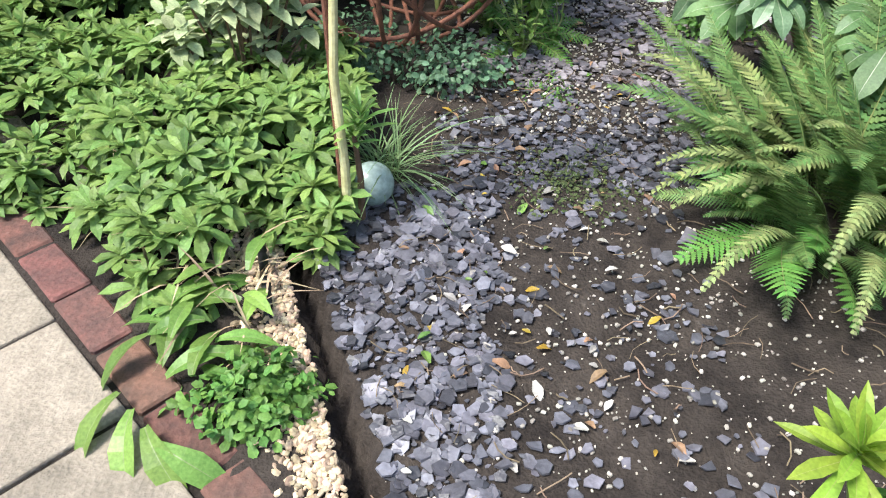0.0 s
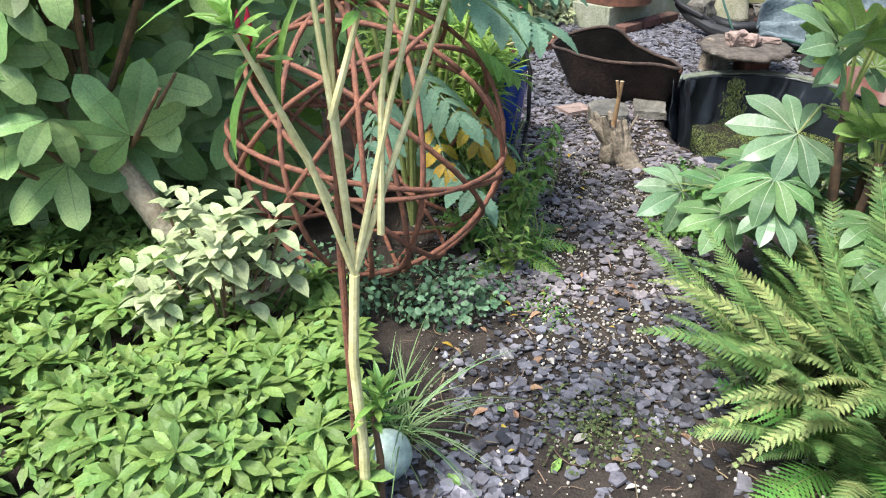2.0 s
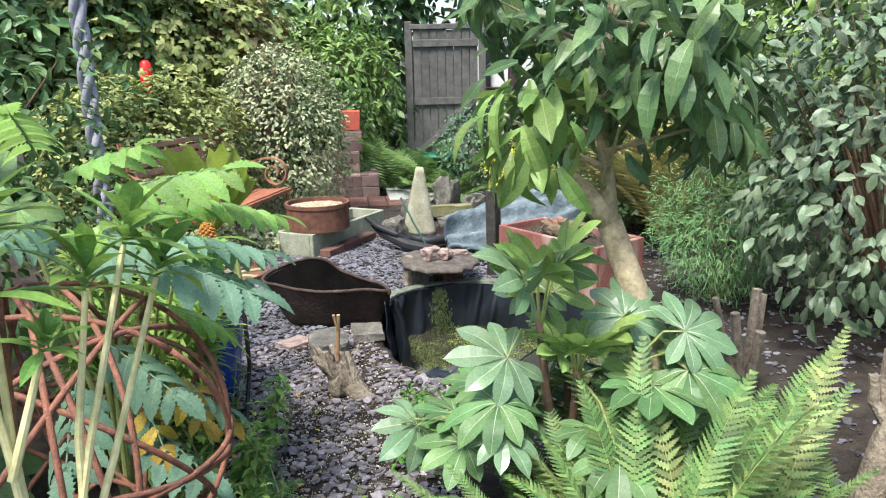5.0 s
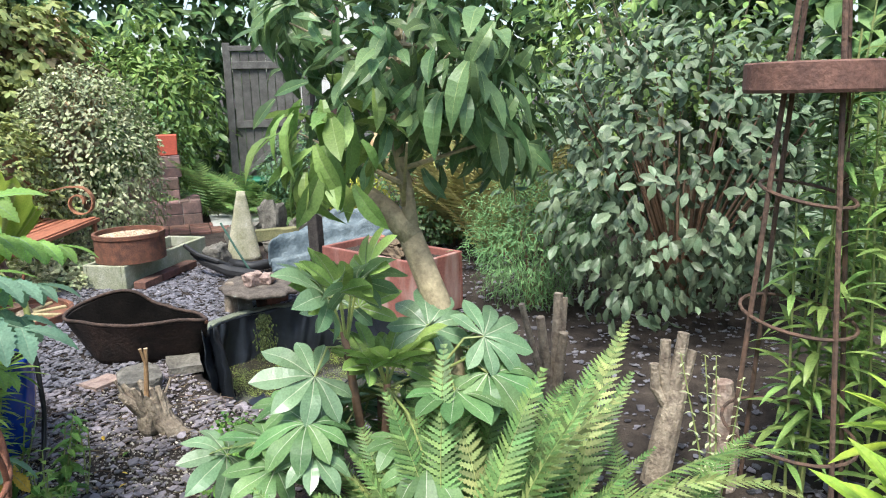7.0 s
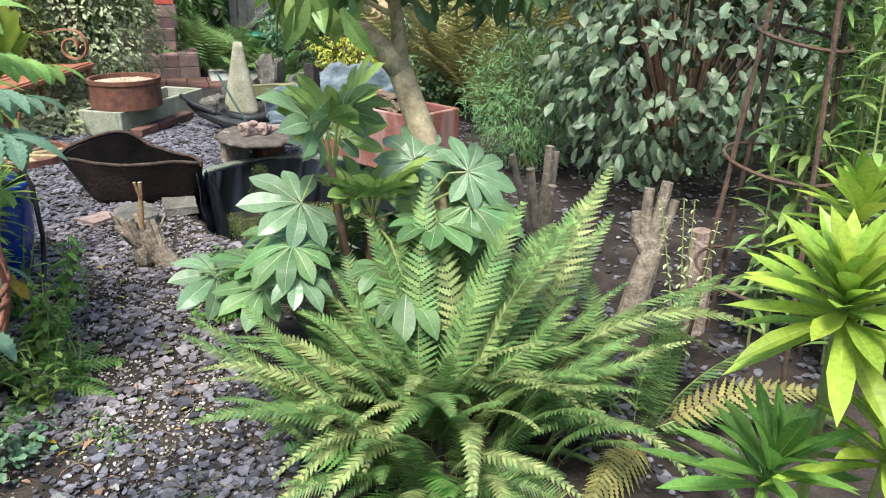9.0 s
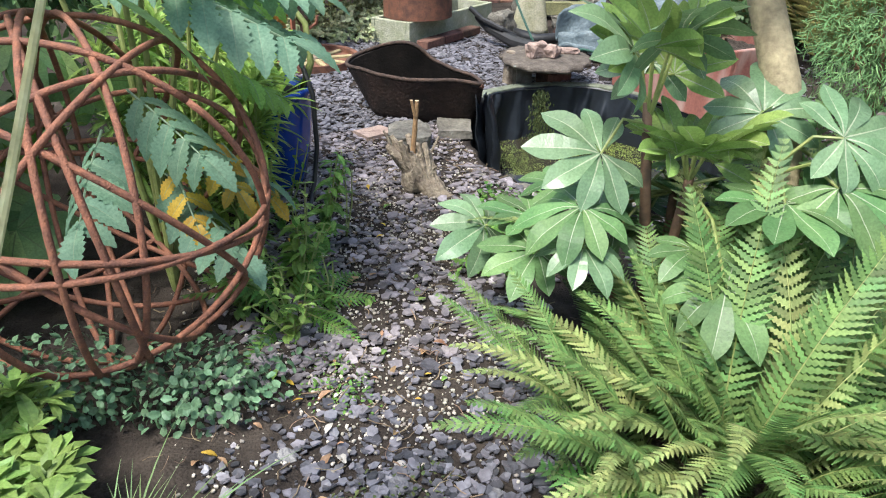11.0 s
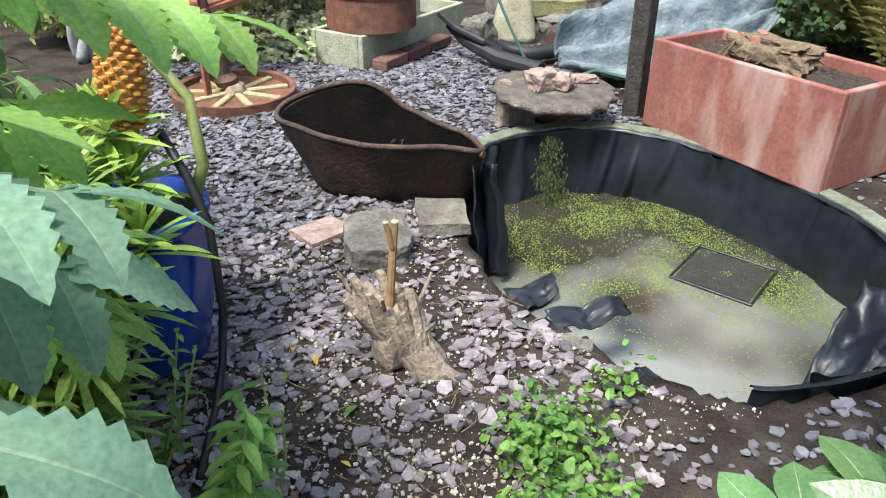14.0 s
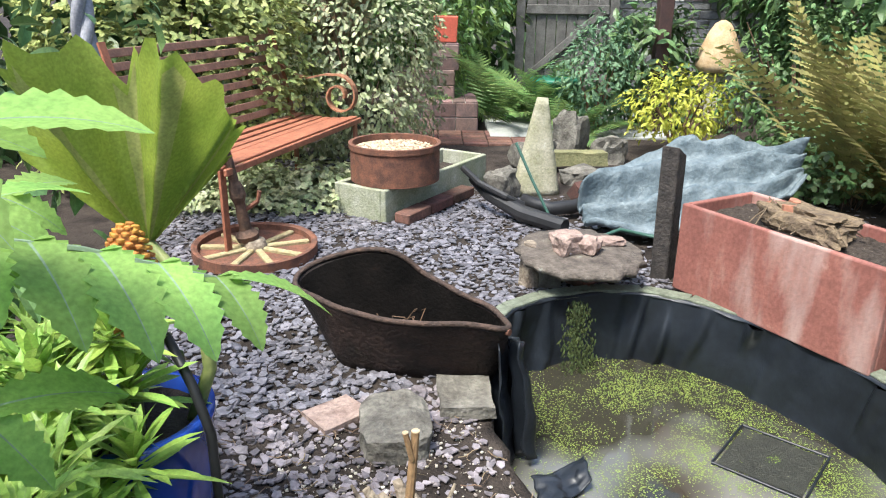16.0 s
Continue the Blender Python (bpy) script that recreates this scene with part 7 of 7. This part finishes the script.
def build_tree():
    t = thing("pruned_tree", "small tree with forked trunk, sawn limb and dark lance leaves", "tree", Matrix.Translation((2.08, 1.82, 0)))
    o = Vector((2.08, 1.82, 0))

    def rel(*p):
        return tuple(Vector(p) - o)

    part("trunk", tube_bm([(0, 0, 0), rel(2.09, 1.95, 0.39), rel(2.09, 2.08, 0.78), rel(2.09, 2.22, 1.00)], [0.056, 0.050, 0.047, 0.044], 14), BARK, t, smooth=True)
    part("sawn_limb", tube_bm([rel(2.09, 2.20, 0.98), rel(2.06, 2.29, 1.07), rel(2.02, 2.37, 1.13)], [0.044, 0.040, 0.038], 14), BARK, t, smooth=True)
    part("limb", tube_bm([rel(2.09, 2.20, 0.96), rel(2.11, 2.25, 1.14), rel(2.10, 2.28, 1.29), rel(2.13, 2.34, 1.54), rel(2.19, 2.35, 1.73)], [0.030, 0.025, 0.021, 0.016, 0.010], 10), BARK, t, smooth=True)
    rng = random.Random(41)
    for k in range(14):
        a = rng.uniform(0, 6.28)
        z = rng.uniform(1.0, 1.75)
        e = Vector((math.cos(a) * rng.uniform(0.25, 0.5), math.sin(a) * rng.uniform(0.25, 0.5), z + rng.uniform(-0.05, 0.35)))
        s = Vector(rel(2.09, 2.25, z))
        part("branch", tube_bm([tuple(s), tuple((s + Vector(rel(2.09, 2.25, 0)) + e) * 0.5), tuple(Vector(rel(2.09, 2.25, 0)) + e)], [0.011, 0.007, 0.003], 7), BARK, t)
    tpl = [blade(0.155, 0.054, 5, 0.45, 0.3, c, 0.14) for c in (0.2, 0.45, 0.7)]
    b = crown(rel(2.14, 2.25, 1.66), (0.47, 0.43, 0.50), 620, tpl, 5, 0.3, 0.5, 0.3, (0.55, 0.95), 1.18)
    part("crown", b.mesh("crown", [L_TREE, L_OLEV]), None, t)["kind"] = "stuff"
    for k in range(5):
        b2 = crown((math.cos(k * 1.3 - 0.5) * 0.36 + 0.01, math.sin(k * 1.3 - 0.5) * 0.36 + 0.43, 1.36 + 0.2 * (k % 3)), (0.17, 0.17, 0.2), 60, tpl, 50 + k, 0.3, 0.4, 0.6)
        part("bough", b2.mesh("bough", [L_LIGHT if k % 2 else L_TREE, L_OLEV]), None, t)


def build_obelisk():
    t = thing("obelisk", "rusty iron plant obelisk with a wooden ring", "plant support", Matrix.Translation((2.86, 1.18, 0)))
    apex = (-0.03, -0.02, 2.6)
    for k in range(4):
        a = radians(60 + 90 * k)
        part("leg_rod", tube_bm([(math.cos(a) * 0.24, math.sin(a) * 0.24, 0), (math.cos(a) * 0.125, math.sin(a) * 0.125, 1.3), apex], 0.0085, 7), DARKRUST, t)
    for z, r in ((0.35, 0.21), (0.75, 0.175), (1.15, 0.14)):
        part("hoop", tube_bm([(math.cos(a) * r, math.sin(a) * r, z + 0.03 * math.sin(a)) for a in np.linspace(0, 2 * math.pi, 25)], 0.006, 6), DARKRUST, t)
    part("wooden_ring", lathe_bm([(0.145, 1.46), (0.205, 1.46), (0.21, 1.47), (0.21, 1.545), (0.205, 1.55), (0.145, 1.55)], 40), RINGWOOD, t)
    for k in range(2):
        part("ring_bar", box_bm(0.36, 0.035, 0.03, 0.003, 1), RINGWOOD, t, m=Matrix.Translation((0, 0, 1.5)) @ rot("Z", 30 + 90 * k))
    # the tall willowy plant behind it
    tpl = blade(0.16, 0.030, 5, 0.4, 0.3, 0.5, 0.12)
    w = thing("tall_willow_herb", "tall leafy stems with long narrow light green leaves", "plant", Matrix.Translation((3.25, 0.95, 0)))
    rng = random.Random(9)
    b = Bag()
    for k in range(60):
        x, y = rng.uniform(-0.35, 0.8), rng.uniform(-0.8, 0.35)
        h = rng.uniform(1.1, 2.0)
        for j in range(int(h / 0.034)):
            u = 0.12 + 0.88 * j / (h / 0.034)
            b.add(tpl, Matrix.Translation((x + 0.1 * u * math.sin(k), y + 0.1 * u * math.cos(k * 2), h * u)) @ rot("Z", 137 * j + rng.uniform(-30, 30)) @ rot("X", rng.uniform(5, 50)) @ Matrix.Scale(rng.uniform(0.7, 1.15), 4))
        part("stem", tube_bm([(x, y, 0), (x + 0.1 * math.sin(k), y + 0.1 * math.cos(k * 2), h)], [0.006, 0.003], 6), GREENSTEM, w)
    part("foliage", b.mesh("foliage", [L_LIGHT, L_OLEV]), None, w)["kind"] = "stuff"


RINGWOOD = mat("ring_wood", (0.17, 0.085, 0.06), (0.10, 0.05, 0.038), 0.75, 16.0, 0.4, c3=(0.24, 0.15, 0.12))


def build_dead_wood():
    t = thing("pruned_stump", "pruned shrub stump with several sawn grey branches", "stump", Matrix.Translation((2.80, 1.62, 0)))
    part("trunk", tube_bm([(-0.03, 0.0, 0), (0.03, -0.01, 0.22), (0.07, -0.02, 0.36)], [0.055, 0.05, 0.04], 12), GREYWOOD, t)
    for e, r in (((0.06, 0.03, 0.55), 0.02), ((0.10, -0.02, 0.58), 0.022), ((0.15, -0.03, 0.50), 0.02), ((0.02, 0.05, 0.46), 0.018)):
        part("sawn_branch", tube_bm([(0.04, -0.01, 0.28), tuple(Vector(e) * 0.8), e], [r * 1.3, r * 1.1, r], 9), GREYWOOD, t)
    l = thing("rotten_log", "pale rotten upright log with flaking wood", "log", Matrix.Translation((2.93, 1.44, 0)))
    part("log", tube_bm([(0, 0, 0), (0.01, 0, 0.2), (0.0, 0.01, 0.42)], [0.06, 0.055, 0.035], 10), ROTTEN, l)
    t = thing("pruned_stump", "shrub stump with sawn upright branches among slate", "stump", Matrix.Translation((3.13, 2.42, 0)))
    for e, r in (((-0.08, 0.02, 0.42), 0.028), ((0.03, 0.0, 0.52), 0.03), ((0.10, 0.02, 0.48), 0.026), ((-0.18, 0.05, 0.5), 0.02), ((0.0, -0.06, 0.34), 0.03)):
        part("sawn_branch", tube_bm([(e[0] * 0.2, e[1] * 0.2, 0), (e[0] * 0.7, e[1] * 0.7, e[2] * 0.6), e], [r * 1.0, r * 0.85, r * 0.75], 9), GREYWOOD, t)


ROTTEN = mat("rotten_wood", (0.42, 0.34, 0.27), (0.20, 0.13, 0.10), 0.95, 14.0, 1.0, c3=(0.52, 0.46, 0.4), fine=60.0)


def build_background():
    oval = blade(0.085, 0.042, 4, 0.5, 0.35, 0.3, 0.12)
    small = blade(0.05, 0.028, 3, 0.5, 0.4, 0.3, 0.12)
    ivy = lobe_leaf(3, 0.045, 0.26, 0.5, 210, 0.1, 0.2, 0.1, 0.02, 0.9, 4)
    vine = lobe_leaf(5, 0.105, 0.22, 0.55, 290, 0.1, 0.3, 0.1, 0.02, 0.9, 4)
    shrub("viburnum", "broad dark evergreen shrub with grey-green leaves", "shrub", (4.75, 2.70, 1.0), (1.15, 1.05, 1.0), 4800, oval, [L_DARK, L_DARK], 61, 40, zmin=0.10)
    shrub("feathery_shrub", "soft feathery green low conifer", "shrub", (4.22, 3.50, 0.50), (0.52, 0.46, 0.48), 9000, blade(0.05, 0.005, 2, 0.4, 0.5, 0.3, 0.1), [L_CONI, L_CONI], 62, 6)
    shrub("variegated_hedge", "dense cream-variegated climber over the hedge beside the bench", "hedge", (2.60, 7.80, 0.82), (0.70, 0.58, 1.0), 7000, small, [L_VARI, L_VARI], 63, 4, shell=0.8, lump=0.18)
    shrub("ivy_hedge", "ivy-covered hedge behind the bench", "hedge", (1.25, 7.45, 0.72), (1.0, 0.50, 0.85), 4600, ivy, [L_VINE, L_VINE], 64, 4, shell=0.8, lump=0.2)
    shrub("ivy_patch", "variegated ivy trailing under the bench onto slate", "ivy", (1.85, 6.75, 0.06), (0.75, 0.42, 0.16), 1700, ivy, [L_VARI, L_IVY], 65, 0, shell=0.3)
    shrub("grapevine", "grapevine with green and bronze autumn leaves", "vine", (1.5, 9.0, 1.95), (1.5, 0.6, 1.0), 2600, vine, [L_VINE, L_VINE], 66, 5, shell=0.6)
    shrub("grapevine", "bronze and purple autumn vine leaves", "vine", (2.6, 9.1, 1.55), (0.6, 0.5, 0.8), 1000, vine, [L_VINER, L_VINER], 67, 3, shell=0.5)
    shrub("laurel", "tall glossy light green laurel", "shrub", (4.05, 10.1, 1.25), (0.95, 0.7, 1.25), 3200, blade(0.13, 0.045, 4, 0.5, 0.3, 0.3, 0.12), [L_LIGHT, L_LIGHT], 68, 6)
    shrub("grey_shrub", "grey-green small-leaved shrub before the laurel", "shrub", (3.75, 9.45, 0.8), (0.55, 0.4, 0.7), 1500, small, [L_IVY, L_IVY], 69, 5)
    shrub("box_shrub", "small-leaved dark shrub beside the slab path", "shrub", (5.0, 8.1, 0.55), (0.42, 0.38, 0.55), 1700, small, [L_BLUEG, L_BLUEG], 70, 6)
    shrub("spotted_laurel", "glossy broad-leaved green shrub by the wall", "shrub", (5.7, 8.2, 0.65), (0.55, 0.4, 0.6), 900, blade(0.13, 0.055, 4, 0.5, 0.3, 0.3, 0.12), [L_TREE, L_LIGHT], 71, 6)
    shrub("golden_shrub", "low golden-yellow leafy shrub", "shrub", (5.15, 7.05, 0.42), (0.52, 0.4, 0.3), 1500, blade(0.05, 0.022, 3, 0.5, 0.4, 0.3, 0.12), [L_GOLD, L_GOLD], 72, 9)
    shrub("dark_shrub", "dark small-leaved shrub beyond the trough", "shrub", (5.75, 6.4, 0.65), (0.7, 0.6, 0.65), 2200, small, [L_IVY, L_IVY], 73, 12)
    shrub("dark_shrub", "shady ivy and shrubs behind the trough", "shrub", (5.3, 5.6, 0.3), (0.6, 0.5, 0.32), 1300, ivy, [L_IVY, L_IVY], 74, 4)
    shrub("apple_tree", "leafy fruit tree with tangled grey branches", "tree", (6.3, 3.6, 1.9), (1.5, 1.6, 0.95), 3200, oval, [L_LIGHT, L_LIGHT], 75, 40, PALEBARK, zmin=0.9)
    shrub("boundary_hedge", "tall dark boundary hedge", "hedge", (7.6, 6.4, 2.2), (1.2, 3.0, 2.6), 8500, blade(0.13, 0.055, 3, 0.5, 0.4, 0.3, 0.12), [L_IVY, L_IVY], 76, 4, group="boundary hedges", shell=0.75, size=(1.2, 2.4))
    shrub("boundary_hedge", "tall dark boundary hedge", "hedge", (6.6, 1.2, 2.0), (1.0, 2.6, 2.6), 7500, blade(0.13, 0.055, 3, 0.5, 0.4, 0.3, 0.12), [L_IVY, L_IVY], 77, 4, group="boundary hedges", shell=0.75, size=(1.2, 2.4))
    shrub("boundary_hedge", "tall evergreen hedge beyond the gate", "hedge", (4.6, 12.2, 2.2), (4.2, 0.9, 3.2), 9000, blade(0.16, 0.065, 3, 0.5, 0.4, 0.3, 0.12), [L_IVY, L_IVY], 78, 4, group="boundary hedges", shell=0.75, size=(1.2, 2.4))
    shrub("boundary_hedge", "tall evergreen hedge behind the vine", "hedge", (-0.6, 9.2, 2.0), (2.6, 1.0, 3.0), 8000, blade(0.13, 0.055, 3, 0.5, 0.4, 0.3, 0.12), [L_IVY, L_IVY], 79, 4, group="boundary hedges", shell=0.75, size=(1.2, 2.4))
    shrub("boundary_hedge", "leafy hedge beyond the fig", "hedge", (-2.6, 4.2, 1.4), (1.0, 2.6, 1.9), 5000, blade(0.13, 0.055, 3, 0.5, 0.4, 0.3, 0.12), [L_IVY, L_IVY], 80, 4, group="boundary hedges", shell=0.75, size=(1.2, 2.4))


build_cover()
build_oleander()
build_sphere()
build_fig()
build_sage()
build_ferns()
build_fatsia()
build_euphorbia()
build_melianthus()
build_blue_pot()
build_weeds()
build_tree()
build_obelisk()
build_dead_wood()
build_background()


# ---- slate chips, shingle, litter ----
def chip_tpl(seed, w=1.0):
    r = random.Random(seed)
    n = r.choice((4, 5, 5, 6))
    pts = []
    for k in range(n):
        a = 2 * math.pi * (k + r.uniform(-0.3, 0.3)) / n
        q = r.uniform(0.80, 1.06)
        pts.append((math.cos(a) * q * 0.5, math.sin(a) * q * 0.5 * w))
    h = r.uniform(0.07, 0.15)
    v = [(x, y, 0) for x, y in pts] + [(x * 0.97, y * 0.97, h + r.uniform(-0.03, 0.03)) for x, y in pts]
    f = [tuple(range(n, 2 * n))] + [(k, (k + 1) % n, n + (k + 1) % n, n + k) for k in range(n)]
    return np.array(v), f, [0] * len(f)


def chip_zone(x, y):
    """How thickly slate lies at a place, and how large it is there."""
    if pond_distance(x, y) < 0.03 if (1.5 < x < 3.9 and 2.5 < y < 5.2) else False:
        return 0, 0
    n = noise.noise(Vector((x * 2.6, y * 2.6, 6)))
    tr = 0.175 + (1.40 - y) * 0.375
    if y < 1.62:
        if x > 2.0:
            return 0.6, 0.045
        if x < tr + 0.05 or x > 1.25:
            return 0, 0
        return (0.75 if x < 0.74 + 0.3 * n else 0.10), 0.038
    if y < 2.35:
        return (0.42 + 0.6 * n if 0.55 < x < 1.45 else 0.5 if x > 2.0 else 0), 0.034
    if y < 3.45:
        cx = 1.10 + 0.14 * (y - 2.3)
        return (0.42 + 0.9 * n if abs(x - cx) < 0.42 else 0.5 if x > 2.0 or (x > 1.5 and y > 2.8) else 0.10), 0.040
    if y < 4.3 and x < 1.97:
        return (0.72 + 0.5 * n if x > 0.9 else 0.3) * (0.35 if 1.62 < x and y < 3.98 else 1), 0.038
    if x < 3.3:
        return (0.95 if y < 7.6 else 0.5), 0.038
    return (0.55 if y < 6.2 else 0.3), 0.040


def build_chips():
    tpl = [chip_tpl(k, w) for k, w in enumerate([1, 0.8, 0.65, 0.9, 0.55, 0.75, 1, 0.6, 0.85, 0.7])]
    rng = random.Random(10)
    far, front, flat, near = Bag(), Bag(), Bag(), []
    boxes = [(0.2, 1.3, 0.4, 1.62, 6800), (0.55, 1.45, 1.62, 2.35, 3200), (0.6, 2.0, 2.35, 3.45, 4600), (0.8, 1.98, 3.45, 4.3, 3600), (0.85, 3.3, 4.3, 7.9, 23000), (3.3, 5.2, 1.2, 6.4, 4200), (2.0, 3.3, 0.9, 2.9, 2200)]
    for x0, x1, y0, y1, n in boxes:
        for k in range(n):
            x, y = rng.uniform(x0, x1), rng.uniform(y0, y1)
            d, size = chip_zone(x, y)
            if rng.random() > d:
                continue
            s = size * rng.uniform(0.25, 1.25) * (1.5 if rng.random() < 0.06 else 1)
            m = place(x, y, ground_z(x, y) + rng.uniform(0.0, 0.010), rng.uniform(0, 360), rng.gauss(0, 11), rng.gauss(0, 11), s)
            if 0.3 < x < 1.0 and 0.55 < y < 1.62 and s > 0.033 and len(near) < 290:
                near.append((rng.randrange(len(tpl)), m))
            else:
                (front if y < 2.2 else flat if y > 4.25 or x > 2.0 else far).add(rng.choice(tpl), m)
    sl = thing("slate_chippings", "purple-grey slate chippings spread over soil", "slate chippings", kind="stuff", data=far.mesh("slate_chippings", [SLATE]))
    thing("slate_chippings", "flat blue-grey slate chippings covering the garden floor", "slate chippings", kind="stuff", data=flat.mesh("slate_chippings", [BLUESLATE]))
    thing("slate_chippings", "small blue-grey slate fragments trodden into damp soil", "slate chippings", kind="stuff", data=front.mesh("slate_chippings", [DARKSLATE]))
    meshes = [from_arrays("slate_chip", t[0], t[1], DARKSLATE) for t in tpl]
    bed = thing("slate_bed", "loose larger slate pieces beside the trench", "slate chippings", kind="structure")
    for k, m in near:
        part("slate_chip", meshes[k], None, bed, m=m)


def build_litter():
    rng = random.Random(22)
    b = Bag()
    for k in range(2600):
        u = rng.random()
        x = 0.10 + u * 0.36 + rng.gauss(0, 0.05) - 0.02
        y = 1.42 - u * 0.85 + rng.gauss(0, 0.06)
        tr = 0.175 + (1.40 - y) * 0.375
        if x > tr - 0.035 or x < tr - 0.20:
            continue
        b.add(PEBBLE, place(x, y, 0.004 + rng.random() * 0.008, rng.uniform(0, 360), rng.uniform(0, 90), 0, rng.uniform(0.7, 1.6)))
    thing("pea_shingle", "buff rounded pea shingle along the trench", "gravel", kind="stuff", data=b.mesh("pea_shingle", [SHINGLE]))
    b = Bag()
    for k in range(9200):
        x, y = (rng.uniform(0.5, 1.6), rng.uniform(0.5, 3.9)) if k < 3900 else (rng.uniform(1.3, 2.3), rng.uniform(2.9, 4.1)) if k < 6200 else (rng.uniform(0.85, 1.6), rng.uniform(1.9, 3.6))
        if pond_distance(x, y) < 0.03:
            continue
        s = rng.choice((0.25, 0.35, 0.5, 0.9))
        b.add(PEBBLE, place(x, y, ground_z(x, y) + 0.002, rng.uniform(0, 360), 0, 0, s))
    thing("grit_specks", "pale grit and small stones scattered over the soil", "gravel", kind="stuff", data=b.mesh("grit_specks", [PALEGRIT]))
    b = Bag()
    for k in range(1100):
        x, y = rng.uniform(0.45, 2.0), rng.uniform(0.5, 4.2)
        if pond_distance(x, y) < 0.02:
            continue
        if k % 3 == 0 and not 3.0 < y < 4.2:
            continue
        ln, a = rng.uniform(0.025, 0.09), rng.uniform(0, 6.28)
        c = rng.uniform(-0.8, 0.8)
        z = ground_z(x, y) + 0.008
        pts = [(x + math.cos(a + c * t) * ln * (t - 0.5), y + math.sin(a + c * t) * ln * (t - 0.5), z + 0.012 * rng.random()) for t in (0, 0.33, 0.66, 1)]
        b.add(tube_tpl(pts, rng.uniform(0.0007, 0.0018), 4), Matrix.Identity(4))
    thing("twig_litter", "dry twigs and straw lying on the path", "litter", kind="stuff", data=b.mesh("twig_litter", [TWIGLITTER]))
    pipe = thing("buried_pipe", "black plastic pipe in the shingle beside the trench", "pipe")
    part("tube", tube_bm([(0.10, 1.37, 0.012), (0.145, 1.24, 0.016), (0.185, 1.10, 0.012), (0.20, 1.0, -0.01)], 0.013, 8), RUBBER, pipe, smooth=True)
    leafs = {"pale": (blade(0.05, 0.026, 4, 0.5, 0.3, 0.25, 0.2), [DEADLEAF, DEADLEAF]), "tan": (blade(0.05, 0.024, 4, 0.5, 0.3, 0.5, 0.25), [TANLEAF, TANLEAF]), "yellow": (blade(0.045, 0.02, 4, 0.5, 0.3, 0.3, 0.2), [L_YEL, L_YEL]), "green": (blade(0.055, 0.026, 4, 0.5, 0.3, 0.3, 0.2), [L_OLE, L_OLEV])}
    mesh = {k: from_arrays("fallen_leaf", t[0], t[1], mm, t[2]) for k, (t, mm) in leafs.items()}
    put = [("pale", 0.986, 1.844), ("green", 0.85, 1.335), ("pale", 0.998, 1.258), ("pale", 0.96, 0.86), ("pale", 0.92, 0.95), ("pale", 1.305, 2.465), ("yellow", 1.28, 3.55), ("yellow", 1.33, 3.52)]
    for k in range(150):
        y = rng.uniform(0.5, 3.6)
        x = rng.uniform(0.5, 1.2) + (0.1 * max(0, y - 1.6))
        put.append((rng.choice(("pale", "pale", "tan", "tan", "yellow", "green")), x, y))
    for kind, x, y in put:
        thing("fallen_leaf", {"pale": "pale silvery fallen leaf on the path", "tan": "dry tan fallen leaf on the path", "yellow": "small yellow fallen leaf on the path", "green": "green fallen leaf on the path"}[kind], "leaf", place(x, y, ground_z(x, y) + 0.016, rng.uniform(0, 360), rng.uniform(-12, 12), rng.uniform(-15, 15), rng.uniform(0.35, 1.05)), group="fallen leaves", data=mesh[kind])


PALEGRIT = mat("pale_grit", (0.46, 0.42, 0.36), (0.25, 0.22, 0.18), 0.9, 40.0, 0.2, vary=0.5)
build_chips()
build_litter()
